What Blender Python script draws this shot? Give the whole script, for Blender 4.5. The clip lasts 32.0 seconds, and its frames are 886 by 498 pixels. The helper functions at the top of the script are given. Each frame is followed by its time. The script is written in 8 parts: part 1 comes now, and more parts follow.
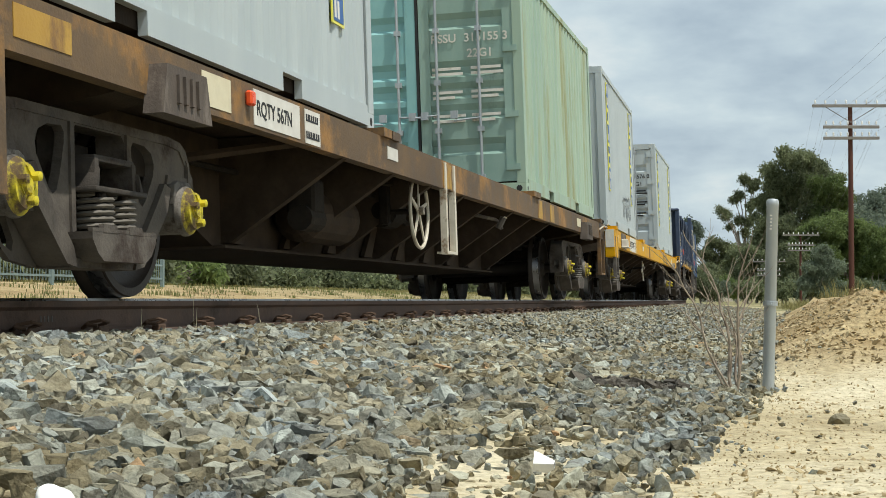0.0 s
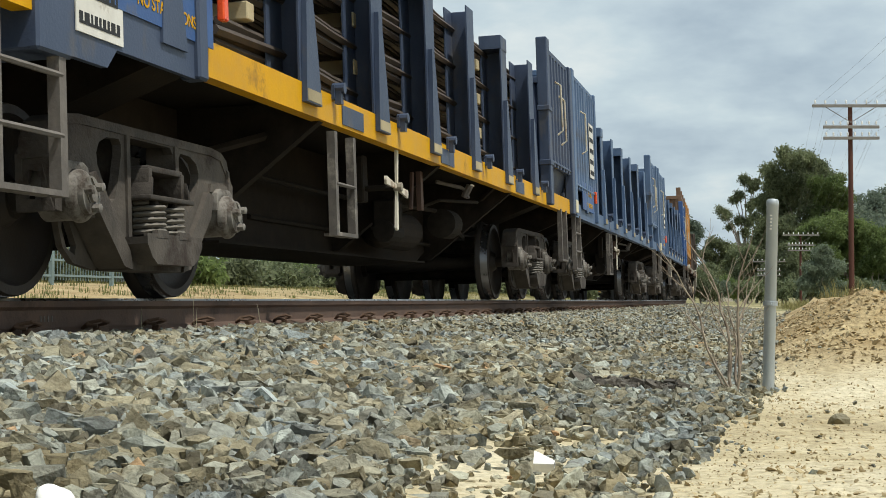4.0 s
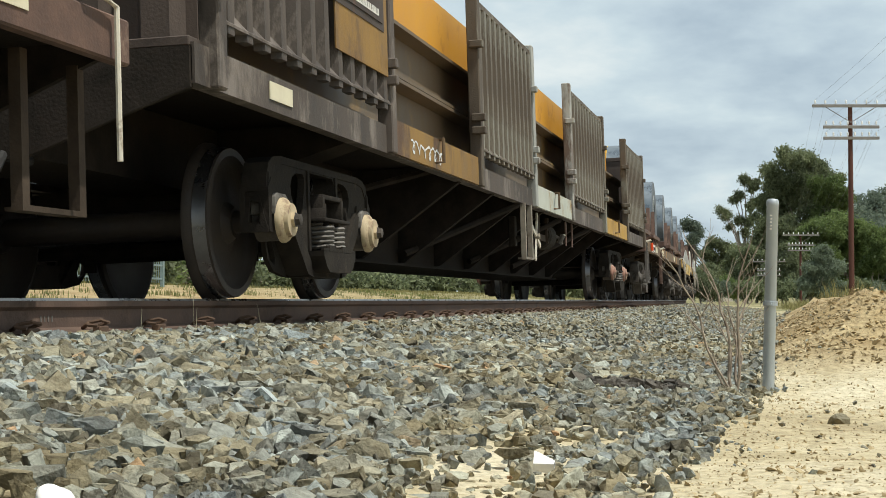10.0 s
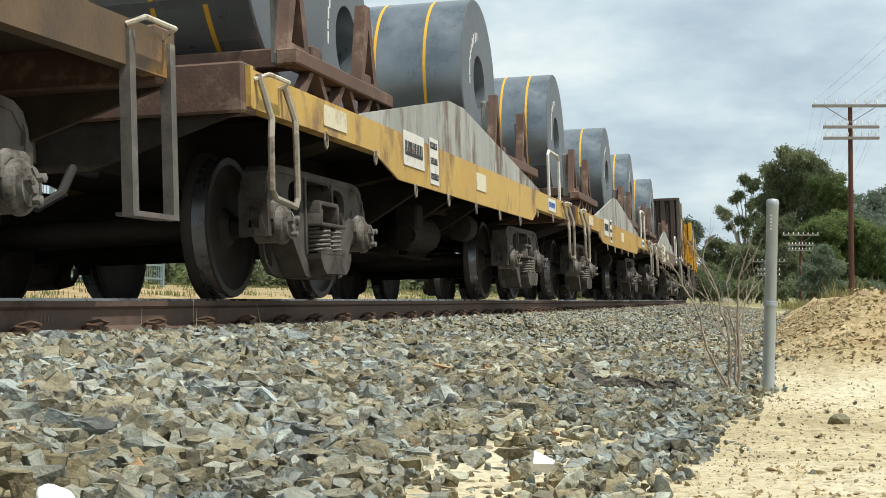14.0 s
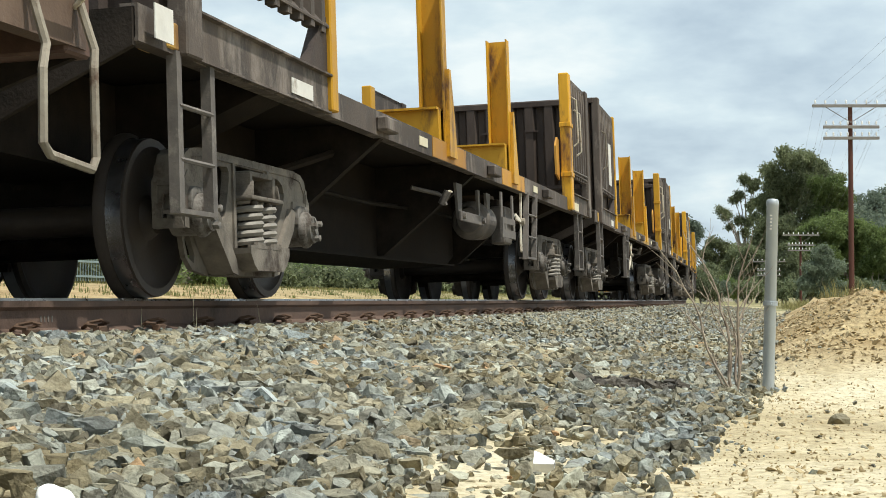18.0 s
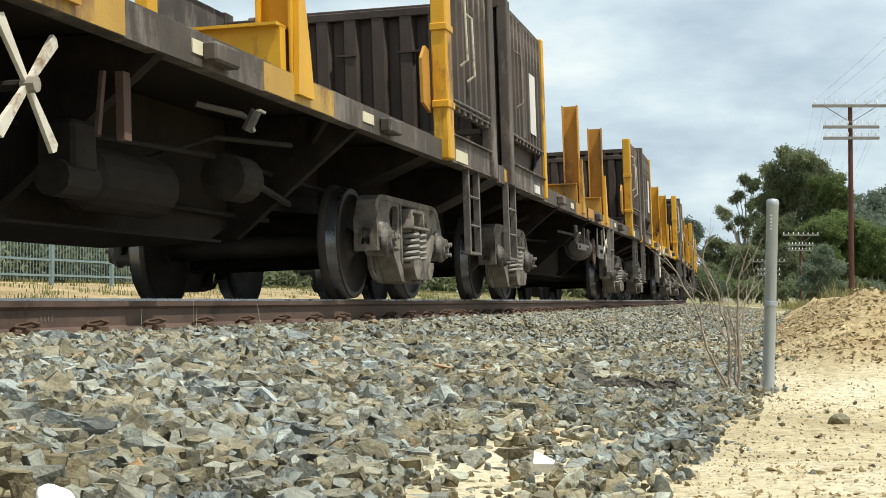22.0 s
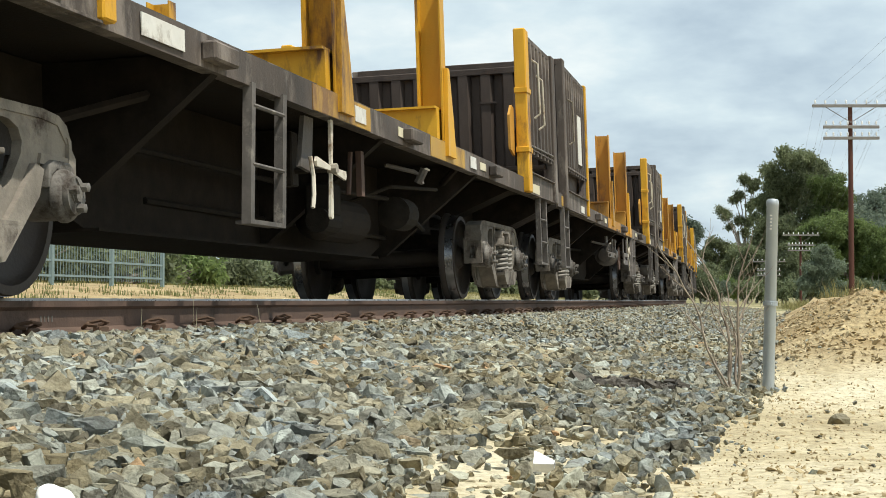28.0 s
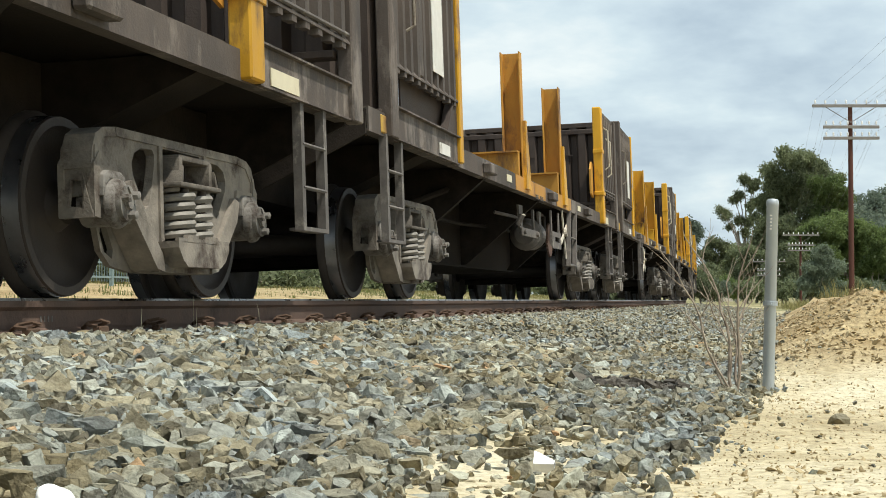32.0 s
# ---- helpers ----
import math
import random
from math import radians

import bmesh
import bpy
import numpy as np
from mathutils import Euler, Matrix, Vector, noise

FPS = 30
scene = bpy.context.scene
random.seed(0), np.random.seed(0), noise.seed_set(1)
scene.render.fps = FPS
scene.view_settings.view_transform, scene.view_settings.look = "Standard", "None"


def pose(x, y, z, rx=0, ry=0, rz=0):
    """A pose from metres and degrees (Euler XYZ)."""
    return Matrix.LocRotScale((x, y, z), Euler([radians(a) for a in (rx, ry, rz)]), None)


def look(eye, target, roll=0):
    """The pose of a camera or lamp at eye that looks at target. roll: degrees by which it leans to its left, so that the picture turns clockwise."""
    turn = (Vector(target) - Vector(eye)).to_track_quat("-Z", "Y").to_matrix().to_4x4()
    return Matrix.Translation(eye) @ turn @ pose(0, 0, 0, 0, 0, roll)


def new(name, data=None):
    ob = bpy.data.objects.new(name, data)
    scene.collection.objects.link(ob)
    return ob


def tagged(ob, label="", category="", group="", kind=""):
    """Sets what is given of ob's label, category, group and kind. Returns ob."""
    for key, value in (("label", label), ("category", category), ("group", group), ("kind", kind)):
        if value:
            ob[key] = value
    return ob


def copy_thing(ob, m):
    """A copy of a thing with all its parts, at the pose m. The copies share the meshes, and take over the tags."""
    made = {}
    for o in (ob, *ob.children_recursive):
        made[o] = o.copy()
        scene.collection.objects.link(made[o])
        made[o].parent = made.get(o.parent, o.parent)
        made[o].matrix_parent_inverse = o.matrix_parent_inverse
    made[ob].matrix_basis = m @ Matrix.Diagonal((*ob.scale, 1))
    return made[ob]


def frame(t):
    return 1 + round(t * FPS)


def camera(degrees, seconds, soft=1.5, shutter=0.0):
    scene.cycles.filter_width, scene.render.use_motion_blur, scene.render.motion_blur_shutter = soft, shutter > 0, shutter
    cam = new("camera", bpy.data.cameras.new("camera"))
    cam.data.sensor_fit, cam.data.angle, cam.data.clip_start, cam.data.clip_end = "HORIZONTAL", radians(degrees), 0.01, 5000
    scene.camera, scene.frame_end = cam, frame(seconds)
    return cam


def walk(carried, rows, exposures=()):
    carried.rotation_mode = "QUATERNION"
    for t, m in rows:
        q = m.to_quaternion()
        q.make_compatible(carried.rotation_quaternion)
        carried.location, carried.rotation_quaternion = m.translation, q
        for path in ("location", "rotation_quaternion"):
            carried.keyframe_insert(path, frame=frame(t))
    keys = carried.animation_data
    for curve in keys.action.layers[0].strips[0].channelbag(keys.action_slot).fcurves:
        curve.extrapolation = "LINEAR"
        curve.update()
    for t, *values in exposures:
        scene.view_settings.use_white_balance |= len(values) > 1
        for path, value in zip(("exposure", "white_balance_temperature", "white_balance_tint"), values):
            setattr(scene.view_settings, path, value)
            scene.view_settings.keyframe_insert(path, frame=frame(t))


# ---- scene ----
# ---------------------------------------------------------------- camera
EYE_Z = -0.0094
CURVE, OFFSET, CANT = 0.00096, 4.1819, 0.0337   # track: 1/radius, distance of its middle from the eye, lean
cam = camera(31.73, 32.0, 0.9)
EYE = (0.0, 0.0, EYE_Z)
YAW, PITCH = 0.2354, 0.0330
AIM = (-math.sin(YAW) * math.cos(PITCH), math.cos(YAW) * math.cos(PITCH), EYE_Z + math.sin(PITCH))
# the clip's own exposure opens a little as the pale containers leave
walk(cam, [(0.0, look(EYE, AIM)), (32.0, look(EYE, AIM))], [(0.0, 0.03), (6.0, 0.0), (8.0, 0.0), (10.5, 0.13), (13.5, 0.19), (18.0, 0.29), (24.0, 0.29), (25.0, 0.14), (26.0, 0.17), (28.0, 0.27), (32.0, 0.27)])

# ---------------------------------------------------------------- world and sun
SUN_EL, SUN_AZ = radians(66), radians(-20)      # azimuth from +x (the camera's side) towards +y
sun_way = Vector((math.cos(SUN_EL) * math.cos(SUN_AZ), math.cos(SUN_EL) * math.sin(SUN_AZ), math.sin(SUN_EL)))
sun = new("sun", bpy.data.lights.new("sun", "SUN"))
sun.data.energy, sun.data.angle, sun.data.color = 3.9, radians(0.8), (1.0, 0.98, 0.90)
sun.matrix_world = look((0, 0, 40), Vector((0, 0, 40)) - sun_way)


def node(nt, kind, **sets):
    n = nt.nodes.new(kind)
    for k, v in sets.items():
        n.inputs[k.replace("_", " ")].default_value = v
    return n


def ramp(nt, fac, stops):
    n = nt.nodes.new("ShaderNodeValToRGB")
    e = n.color_ramp.elements
    while len(e) < len(stops):
        e.new(0.5)
    for el, (p, c) in zip(e, stops):
        el.position, el.color = p, (*c, 1) if len(c) == 3 else c
    nt.links.new(fac, n.inputs[0])
    return n.outputs[0]


def mixc(nt, fac, a, b, blend="MIX"):
    n = nt.nodes.new("ShaderNodeMix")
    n.data_type, n.blend_type = "RGBA", blend
    for sock, v in ((n.inputs[0], fac), (n.inputs[6], a), (n.inputs[7], b)):
        if isinstance(v, (int, float)):
            sock.default_value = v
        elif isinstance(v, (tuple, list)):
            sock.default_value = (*v, 1)
        else:
            nt.links.new(v, sock)
    return n.outputs[2]


def build_world():
    w = bpy.data.worlds.new("overcast_sky")
    w.use_nodes = True
    scene.world = w
    nt = w.node_tree
    nt.nodes.clear()
    out = nt.nodes.new("ShaderNodeOutputWorld")
    sky = nt.nodes.new("ShaderNodeTexSky")
    sky.sky_type, sky.sun_disc = "NISHITA", False
    sky.sun_elevation, sky.sun_rotation = SUN_EL, math.pi / 2 - SUN_AZ
    sky.air_density, sky.dust_density = 1.2, 2.0
    bg1 = node(nt, "ShaderNodeBackground", Strength=0.07)
    nt.links.new(sky.outputs[0], bg1.inputs[0])
    # cloud deck: noise laid on a flat layer overhead
    tc = nt.nodes.new("ShaderNodeTexCoord")
    sep = nt.nodes.new("ShaderNodeSeparateXYZ")
    nt.links.new(tc.outputs["Generated"], sep.inputs[0])
    zz = nt.nodes.new("ShaderNodeMath")
    zz.operation = "MAXIMUM"
    nt.links.new(sep.outputs[2], zz.inputs[0])
    zz.inputs[1].default_value = 0.0
    za = nt.nodes.new("ShaderNodeMath")
    za.operation = "ADD"
    nt.links.new(zz.outputs[0], za.inputs[0])
    za.inputs[1].default_value = 0.30
    div = nt.nodes.new("ShaderNodeVectorMath")
    div.operation = "DIVIDE"
    comb = nt.nodes.new("ShaderNodeCombineXYZ")
    for i in range(3):
        nt.links.new(za.outputs[0], comb.inputs[i])
    nt.links.new(tc.outputs["Generated"], div.inputs[0])
    nt.links.new(comb.outputs[0], div.inputs[1])
    n1 = node(nt, "ShaderNodeTexNoise", Scale=2.6, Detail=6.0, Roughness=0.5)
    n2 = node(nt, "ShaderNodeTexNoise", Scale=9.0, Detail=5.0, Roughness=0.55)
    shift = nt.nodes.new("ShaderNodeMapping")
    shift.inputs["Location"].default_value = (3.1, 0.4, 0.0)
    nt.links.new(div.outputs[0], shift.inputs[0])
    nt.links.new(shift.outputs[0], n1.inputs["Vector"])
    nt.links.new(shift.outputs[0], n2.inputs["Vector"])
    both = mixc(nt, 0.25, n1.outputs[0], n2.outputs[0])
    cloud = ramp(nt, both, [(0.36, (0.42, 0.525, 0.615)), (0.46, (0.54, 0.655, 0.73)), (0.54, (0.64, 0.76, 0.81)), (0.64, (0.82, 0.895, 0.895))])
    bg2 = node(nt, "ShaderNodeBackground", Strength=0.97)
    nt.links.new(cloud, bg2.inputs[0])
    mx = nt.nodes.new("ShaderNodeMixShader")
    mx.inputs[0].default_value = 0.88
    nt.links.new(bg1.outputs[0], mx.inputs[1])
    nt.links.new(bg2.outputs[0], mx.inputs[2])
    nt.links.new(mx.outputs[0], out.inputs[0])


build_world()

# ---------------------------------------------------------------- materials


def surf(name, a, b, scale=8.0, rough=0.6, metal=0.0, bump=0.2, wear=None, wear_at=0.62, wear_scale=3.0, streak=1.0, vary=0.0, big=0.6, fine=60.0, edge=0.06, islands=0.0, spec=0.3):
    """Noise between two colours, at two scales, with patches of wear of a third colour and a fine bump."""
    m = bpy.data.materials.new(name)
    m.use_nodes = True
    nt = m.node_tree
    bsdf = nt.nodes["Principled BSDF"]
    bsdf.inputs["Roughness"].default_value, bsdf.inputs["Metallic"].default_value = rough, metal
    bsdf.inputs["Specular IOR Level"].default_value = spec
    tc = nt.nodes.new("ShaderNodeTexCoord")
    mp = nt.nodes.new("ShaderNodeMapping")
    mp.inputs["Scale"].default_value = (1, 1, 1 / streak)
    nt.links.new(tc.outputs["Object"], mp.inputs[0])
    n1 = node(nt, "ShaderNodeTexNoise", Scale=scale, Detail=6.0, Roughness=0.62)
    n2 = node(nt, "ShaderNodeTexNoise", Scale=big, Detail=3.0)
    for n in (n1, n2):
        nt.links.new(mp.outputs[0], n.inputs["Vector"])
    f = mixc(nt, 0.4, n1.outputs[0], n2.outputs[0])
    col = ramp(nt, f, [(0.36, a), (0.64, b)])
    if wear:
        n3 = node(nt, "ShaderNodeTexNoise", Scale=wear_scale, Detail=9.0, Roughness=0.7)
        nt.links.new(mp.outputs[0], n3.inputs["Vector"])
        k = ramp(nt, n3.outputs[0], [(wear_at - edge, (0, 0, 0)), (wear_at + edge, (1, 1, 1))])
        col = mixc(nt, k, col, wear)
    if vary:
        oi = nt.nodes.new("ShaderNodeObjectInfo")
        v = ramp(nt, oi.outputs["Random"], [(0, (1 - vary,) * 3), (1, (1 + vary * 0.3,) * 3)])
        col = mixc(nt, 1.0, col, v, "MULTIPLY")
    if islands:
        ge = nt.nodes.new("ShaderNodeNewGeometry")
        v = ramp(nt, ge.outputs["Random Per Island"], [(0, (1 - islands,) * 3), (1, (1 + islands * 0.3,) * 3)])
        col = mixc(nt, 1.0, col, v, "MULTIPLY")
    nt.links.new(col, bsdf.inputs["Base Color"])
    nf = node(nt, "ShaderNodeTexNoise", Scale=fine, Detail=4.0)
    nt.links.new(tc.outputs["Object"], nf.inputs["Vector"])
    bp = node(nt, "ShaderNodeBump", Strength=bump, Distance=0.01)
    nt.links.new(nf.outputs[0], bp.inputs["Height"])
    nt.links.new(bp.outputs[0], bsdf.inputs["Normal"])
    rr = ramp(nt, n1.outputs[0], [(0.3, (max(rough - 0.12, 0.03),) * 3), (0.7, (min(rough + 0.12, 1),) * 3)])
    nt.links.new(rr, bsdf.inputs["Roughness"])
    return m


RUST = (0.11, 0.052, 0.028)
M = {
    # underframe colours kept low: part of the shade beneath the wagons is painted in
    "shade_grime": surf("shade_brown_grime", (0.018, 0.015, 0.012), (0.047, 0.038, 0.031), 6, 0.85, 0, 0.3, vary=0.15, spec=0.08),
    "frame_brown": surf("shade_brown_underframe_paint", (0.04, 0.029, 0.021), (0.09, 0.067, 0.049), 5, 0.8, 0, 0.25, (0.085, 0.058, 0.04), 0.63, spec=0.08),
    "sill_brown": surf("rusty_brown_sill_paint", (0.085, 0.056, 0.034), (0.175, 0.115, 0.064), 4, 0.65, 0, 0.25, (0.33, 0.17, 0.05), 0.58, 1.3),
    "sill_yellow": surf("yellow_sill_paint", (0.56, 0.28, 0.004), (0.70, 0.37, 0.006), 4, 0.5, 0, 0.15, (0.24, 0.12, 0.03), 0.64, 2.2, spec=0.15),
    "sill_cream": surf("faded_yellow_sill_paint", (0.399, 0.221, 0.038), (0.510, 0.315, 0.072), 4, 0.6, 0, 0.2, (0.22, 0.12, 0.05), 0.57, 2.4, 2.0),
    "sill_pale": surf("pale_yellow_sill_paint", (0.47, 0.285, 0.06), (0.58, 0.385, 0.115), 4, 0.6, 0, 0.2, (0.24, 0.14, 0.06), 0.57, 2.4, 2.0),
    "sill_rust": surf("rusted_yellow_sill_paint", (0.170, 0.093, 0.027), (0.306, 0.178, 0.051), 4, 0.65, 0, 0.2, (0.12, 0.07, 0.04), 0.56, 1.7, 2.0),
    "sill_umber": surf("warm_brown_sill_paint", (0.075, 0.048, 0.034), (0.165, 0.112, 0.08), 4, 0.7, 0, 0.25, (0.30, 0.24, 0.19), 0.62, 2.2, 2.5),
    "blue": surf("faded_blue_paint", (0.057, 0.104, 0.195), (0.124, 0.185, 0.293), 4, 0.55, 0, 0.15, (0.12, 0.115, 0.11), 0.63, 2.5, 2.0, vary=0.12),
    "blue_dark": surf("navy_blue_paint", (0.032, 0.048, 0.088), (0.070, 0.092, 0.145), 4, 0.5, 0, 0.15, (0.09, 0.09, 0.10), 0.64, 2.5, 2.0),
    "blue_bright": surf("bright_blue_paint", (0.03, 0.075, 0.21), (0.055, 0.12, 0.29), 4, 0.5, 0, 0.15, (0.10, 0.11, 0.14), 0.66, 2.0),
    "stake_yellow": surf("worn_yellow_stake_paint", (0.56, 0.28, 0.016), (0.70, 0.38, 0.03), 5, 0.5, 0, 0.15, (0.14, 0.07, 0.035), 0.60, 2.6, 3.0, vary=0.25),
    "stake_old": surf("rusted_orange_stake_paint", (0.42, 0.19, 0.03), (0.56, 0.29, 0.05), 5, 0.6, 0, 0.15, (0.12, 0.07, 0.05), 0.58, 2.0, 2.5, vary=0.2),
    "slab_brown": surf("weathered_brown_wagon_paint", (0.046, 0.037, 0.030), (0.125, 0.100, 0.083), 5, 0.72, 0, 0.25, (0.22, 0.185, 0.155), 0.575, 3.2, 2.5, vary=0.12),
    "slab_dark": surf("dark_brown_bulkhead_paint", (0.040, 0.029, 0.024), (0.098, 0.074, 0.06), 4, 0.7, 0, 0.25, (0.15, 0.075, 0.045), 0.66, 3.0, 4.0),
    "bogie_dust": surf("dusty_pale_cast_steel", (0.09, 0.077, 0.063), (0.275, 0.24, 0.195), 7, 0.85, 0, 0.35, (0.06, 0.042, 0.032), 0.59, 3.0, vary=0.4),
    "bogie": surf("dusty_cast_steel", (0.05, 0.042, 0.036), (0.14, 0.12, 0.10), 7, 0.85, 0, 0.35, (0.05, 0.034, 0.026), 0.58, 3.0, vary=0.45),
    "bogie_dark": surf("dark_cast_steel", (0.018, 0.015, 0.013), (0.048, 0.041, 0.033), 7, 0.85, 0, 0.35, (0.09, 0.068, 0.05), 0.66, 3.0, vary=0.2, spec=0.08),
    "spring": surf("light_grey_spring_steel", (0.10, 0.088, 0.072), (0.185, 0.167, 0.14), 9, 0.6, 0.1, 0.2, (0.12, 0.09, 0.07), 0.66, 5.0),
    "spring_pale": surf("dusty_pale_spring_steel", (0.17, 0.153, 0.126), (0.315, 0.29, 0.25), 9, 0.6, 0.1, 0.2, (0.12, 0.09, 0.07), 0.66, 5.0),
    "wheel": surf("dark_wheel_steel", (0.026, 0.020, 0.016), (0.056, 0.045, 0.037), 5, 0.6, 0.15, 0.2, vary=0.3),
    "tread": surf("polished_tread_steel", (0.10, 0.10, 0.105), (0.24, 0.24, 0.245), 4, 0.30, 0.9, 0.05),
    "cap_grey": surf("pale_grey_bearing_paint", (0.12, 0.105, 0.09), (0.26, 0.24, 0.21), 9, 0.7, 0, 0.2, (0.06, 0.045, 0.034), 0.58, 6.0, vary=0.4),
    "cap_yellow": surf("bright_yellow_bearing_paint", (0.56, 0.46, 0.025), (0.68, 0.57, 0.04), 9, 0.55, 0, 0.1, (0.12, 0.08, 0.04), 0.54, 6.0),
    "cap_red": surf("faded_red_bearing_paint", (0.22, 0.10, 0.07), (0.38, 0.22, 0.16), 9, 0.7, 0, 0.2, (0.40, 0.32, 0.24), 0.56, 7.0),
    "cap_cream": surf("cream_bearing_paint", (0.42, 0.32, 0.18), (0.55, 0.45, 0.30), 9, 0.65, 0, 0.1, (0.2, 0.12, 0.08), 0.62, 6.0),
    "white": surf("dirty_white_paint", (0.60, 0.57, 0.50), (0.76, 0.74, 0.68), 9, 0.5, 0, 0.1, (0.32, 0.27, 0.21), 0.64, 4.0),
    "cream": surf("cream_label_paint", (0.62, 0.55, 0.38), (0.72, 0.66, 0.48), 9, 0.6, 0, 0.1, (0.4, 0.33, 0.22), 0.64, 4.0),
    "ink": surf("black_ink", (0.015, 0.015, 0.015), (0.03, 0.03, 0.03), 20, 0.6),
    "orange_lamp": surf("orange_lamp_lens", (0.80, 0.26, 0.06), (0.88, 0.34, 0.10), 20, 0.3),
    "red": surf("red_reflector", (0.75, 0.06, 0.02), (0.85, 0.12, 0.03), 20, 0.3),
    "handle": surf("worn_cream_handle_paint", (0.55, 0.49, 0.38), (0.72, 0.67, 0.56), 10, 0.55, 0, 0.1, (0.26, 0.17, 0.10), 0.6, 6.0),
    "step": surf("scuffed_step_steel", (0.20, 0.17, 0.13), (0.36, 0.32, 0.25), 8, 0.65, 0, 0.2, (0.12, 0.08, 0.055), 0.58, 4.0),
    "ladder": surf("dull_grey_ladder_steel", (0.075, 0.066, 0.058), (0.17, 0.15, 0.132), 8, 0.7, 0, 0.2, (0.28, 0.25, 0.21), 0.62, 5.0),
    "box_grey": surf("pale_grey_container_paint", (0.39, 0.445, 0.46), (0.47, 0.525, 0.535), 3, 0.45, 0, 0.06, (0.40, 0.40, 0.38), 0.68, 1.8, 4.0),
    "box_green": surf("faded_green_container_paint", (0.29, 0.41, 0.33), (0.40, 0.51, 0.39), 3.0, 0.5, 0, 0.1, (0.30, 0.33, 0.19), 0.57, 2.2, 8.0),
    "door_green": surf("dull_green_door_paint", (0.22, 0.34, 0.29), (0.31, 0.43, 0.37), 3, 0.5, 0, 0.1, (0.16, 0.24, 0.21), 0.64, 2.2, 2.0),
    "door_teal": surf("teal_door_paint", (0.20, 0.42, 0.42), (0.27, 0.50, 0.49), 3, 0.5, 0, 0.1, (0.18, 0.30, 0.29), 0.64, 2.2, 2.0),
    "gasket_and_hole": surf("gasket_and_hole_black", (0.02, 0.022, 0.022), (0.035, 0.037, 0.037), 9, 0.8),
    "label_yellow": surf("yellow_vinyl_label", (0.78, 0.72, 0.08), (0.84, 0.78, 0.14), 9, 0.4, 0, 0.02),
    "label_blue": surf("blue_vinyl_label", (0.02, 0.09, 0.30), (0.03, 0.12, 0.36), 9, 0.4, 0, 0.02),
    "box_brown": surf("weathered_brown_container_paint", (0.135, 0.08, 0.052), (0.20, 0.122, 0.08), 3, 0.6, 0, 0.1, (0.26, 0.16, 0.07), 0.64, 2.0, 4.0),
    "box_orange": surf("weathered_orange_container_paint", (0.34, 0.135, 0.014), (0.45, 0.195, 0.026), 3, 0.5, 0, 0.1, (0.32, 0.13, 0.03), 0.62, 1.8, 4.0),
    "rack_orange": surf("rusty_orange_rack_paint", (0.16, 0.072, 0.014), (0.26, 0.12, 0.02), 3, 0.6, 0, 0.15, (0.16, 0.06, 0.03), 0.58, 1.8, 2.0),
    "graffiti": surf("white_spray_paint", (0.66, 0.66, 0.64), (0.76, 0.76, 0.74), 20, 0.6),
    "panel_grey": surf("grey_green_slat_paint", (0.07, 0.052, 0.037), (0.15, 0.122, 0.09), 5, 0.7, 0, 0.3, (0.25, 0.24, 0.195), 0.58, 3.4, 5.0),
    "pale_sill": surf("flaking_pale_sill_paint", (0.42, 0.43, 0.36), (0.56, 0.57, 0.49), 4, 0.65, 0, 0.2, (0.30, 0.19, 0.07), 0.58, 2.0),
    "beam_rust": surf("brown_mill_scale_steel", (0.13, 0.095, 0.062), (0.19, 0.14, 0.09), 2, 0.6, 0.2, 0.1, (0.25, 0.16, 0.06), 0.62, 1.2),
    "beam_orange": surf("orange_primed_steel", (0.55, 0.25, 0.025), (0.64, 0.32, 0.04), 2, 0.55, 0, 0.1, (0.4, 0.17, 0.03), 0.64, 1.4),
    "coil": surf("blue_grey_coiled_steel", (0.16, 0.185, 0.205), (0.27, 0.30, 0.32), 3, 0.33, 0.65, 0.06, (0.10, 0.105, 0.11), 0.64, 1.4),
    "coil_end": surf("dark_coil_edge_steel", (0.10, 0.11, 0.12), (0.17, 0.18, 0.19), 6, 0.5, 0.4, 0.1),
    "strap": surf("orange_strapping", (0.68, 0.36, 0.03), (0.75, 0.43, 0.05), 8, 0.5),
    "grey_hood": surf("flaking_grey_hood_paint", (0.27, 0.27, 0.245), (0.44, 0.44, 0.40), 5, 0.65, 0, 0.2, (0.15, 0.105, 0.08), 0.54, 3.5, 4.0),
    "cradle": surf("rust_brown_cradle_paint", (0.075, 0.046, 0.036), (0.165, 0.098, 0.072), 5, 0.75, 0, 0.25, (0.27, 0.19, 0.14), 0.62, 2.5),
    "rod": surf("dark_steel_rod", (0.055, 0.047, 0.043), (0.13, 0.105, 0.088), 8, 0.55, 0.4, 0.1, islands=0.4),
    "timber": surf("pale_packing_timber", (0.38, 0.31, 0.18), (0.52, 0.44, 0.28), 6, 0.8, 0, 0.2, vary=0.25),
    "rail": surf("rust_brown_rail", (0.08, 0.051, 0.038), (0.145, 0.094, 0.07), 5, 0.8, 0, 0.25, (0.055, 0.035, 0.025), 0.6, 2.0),
    "railtop": surf("polished_rail_head", (0.36, 0.35, 0.34), (0.5, 0.49, 0.47), 6, 0.3, 1.0, 0.05),
    "concrete": surf("pale_concrete", (0.45, 0.41, 0.35), (0.58, 0.54, 0.47), 7, 0.85, 0, 0.25, (0.30, 0.25, 0.19), 0.62, 4.0),
    "clip": surf("rusty_spring_clip", (0.05, 0.032, 0.022), (0.11, 0.065, 0.04), 9, 0.8, 0, 0.2),
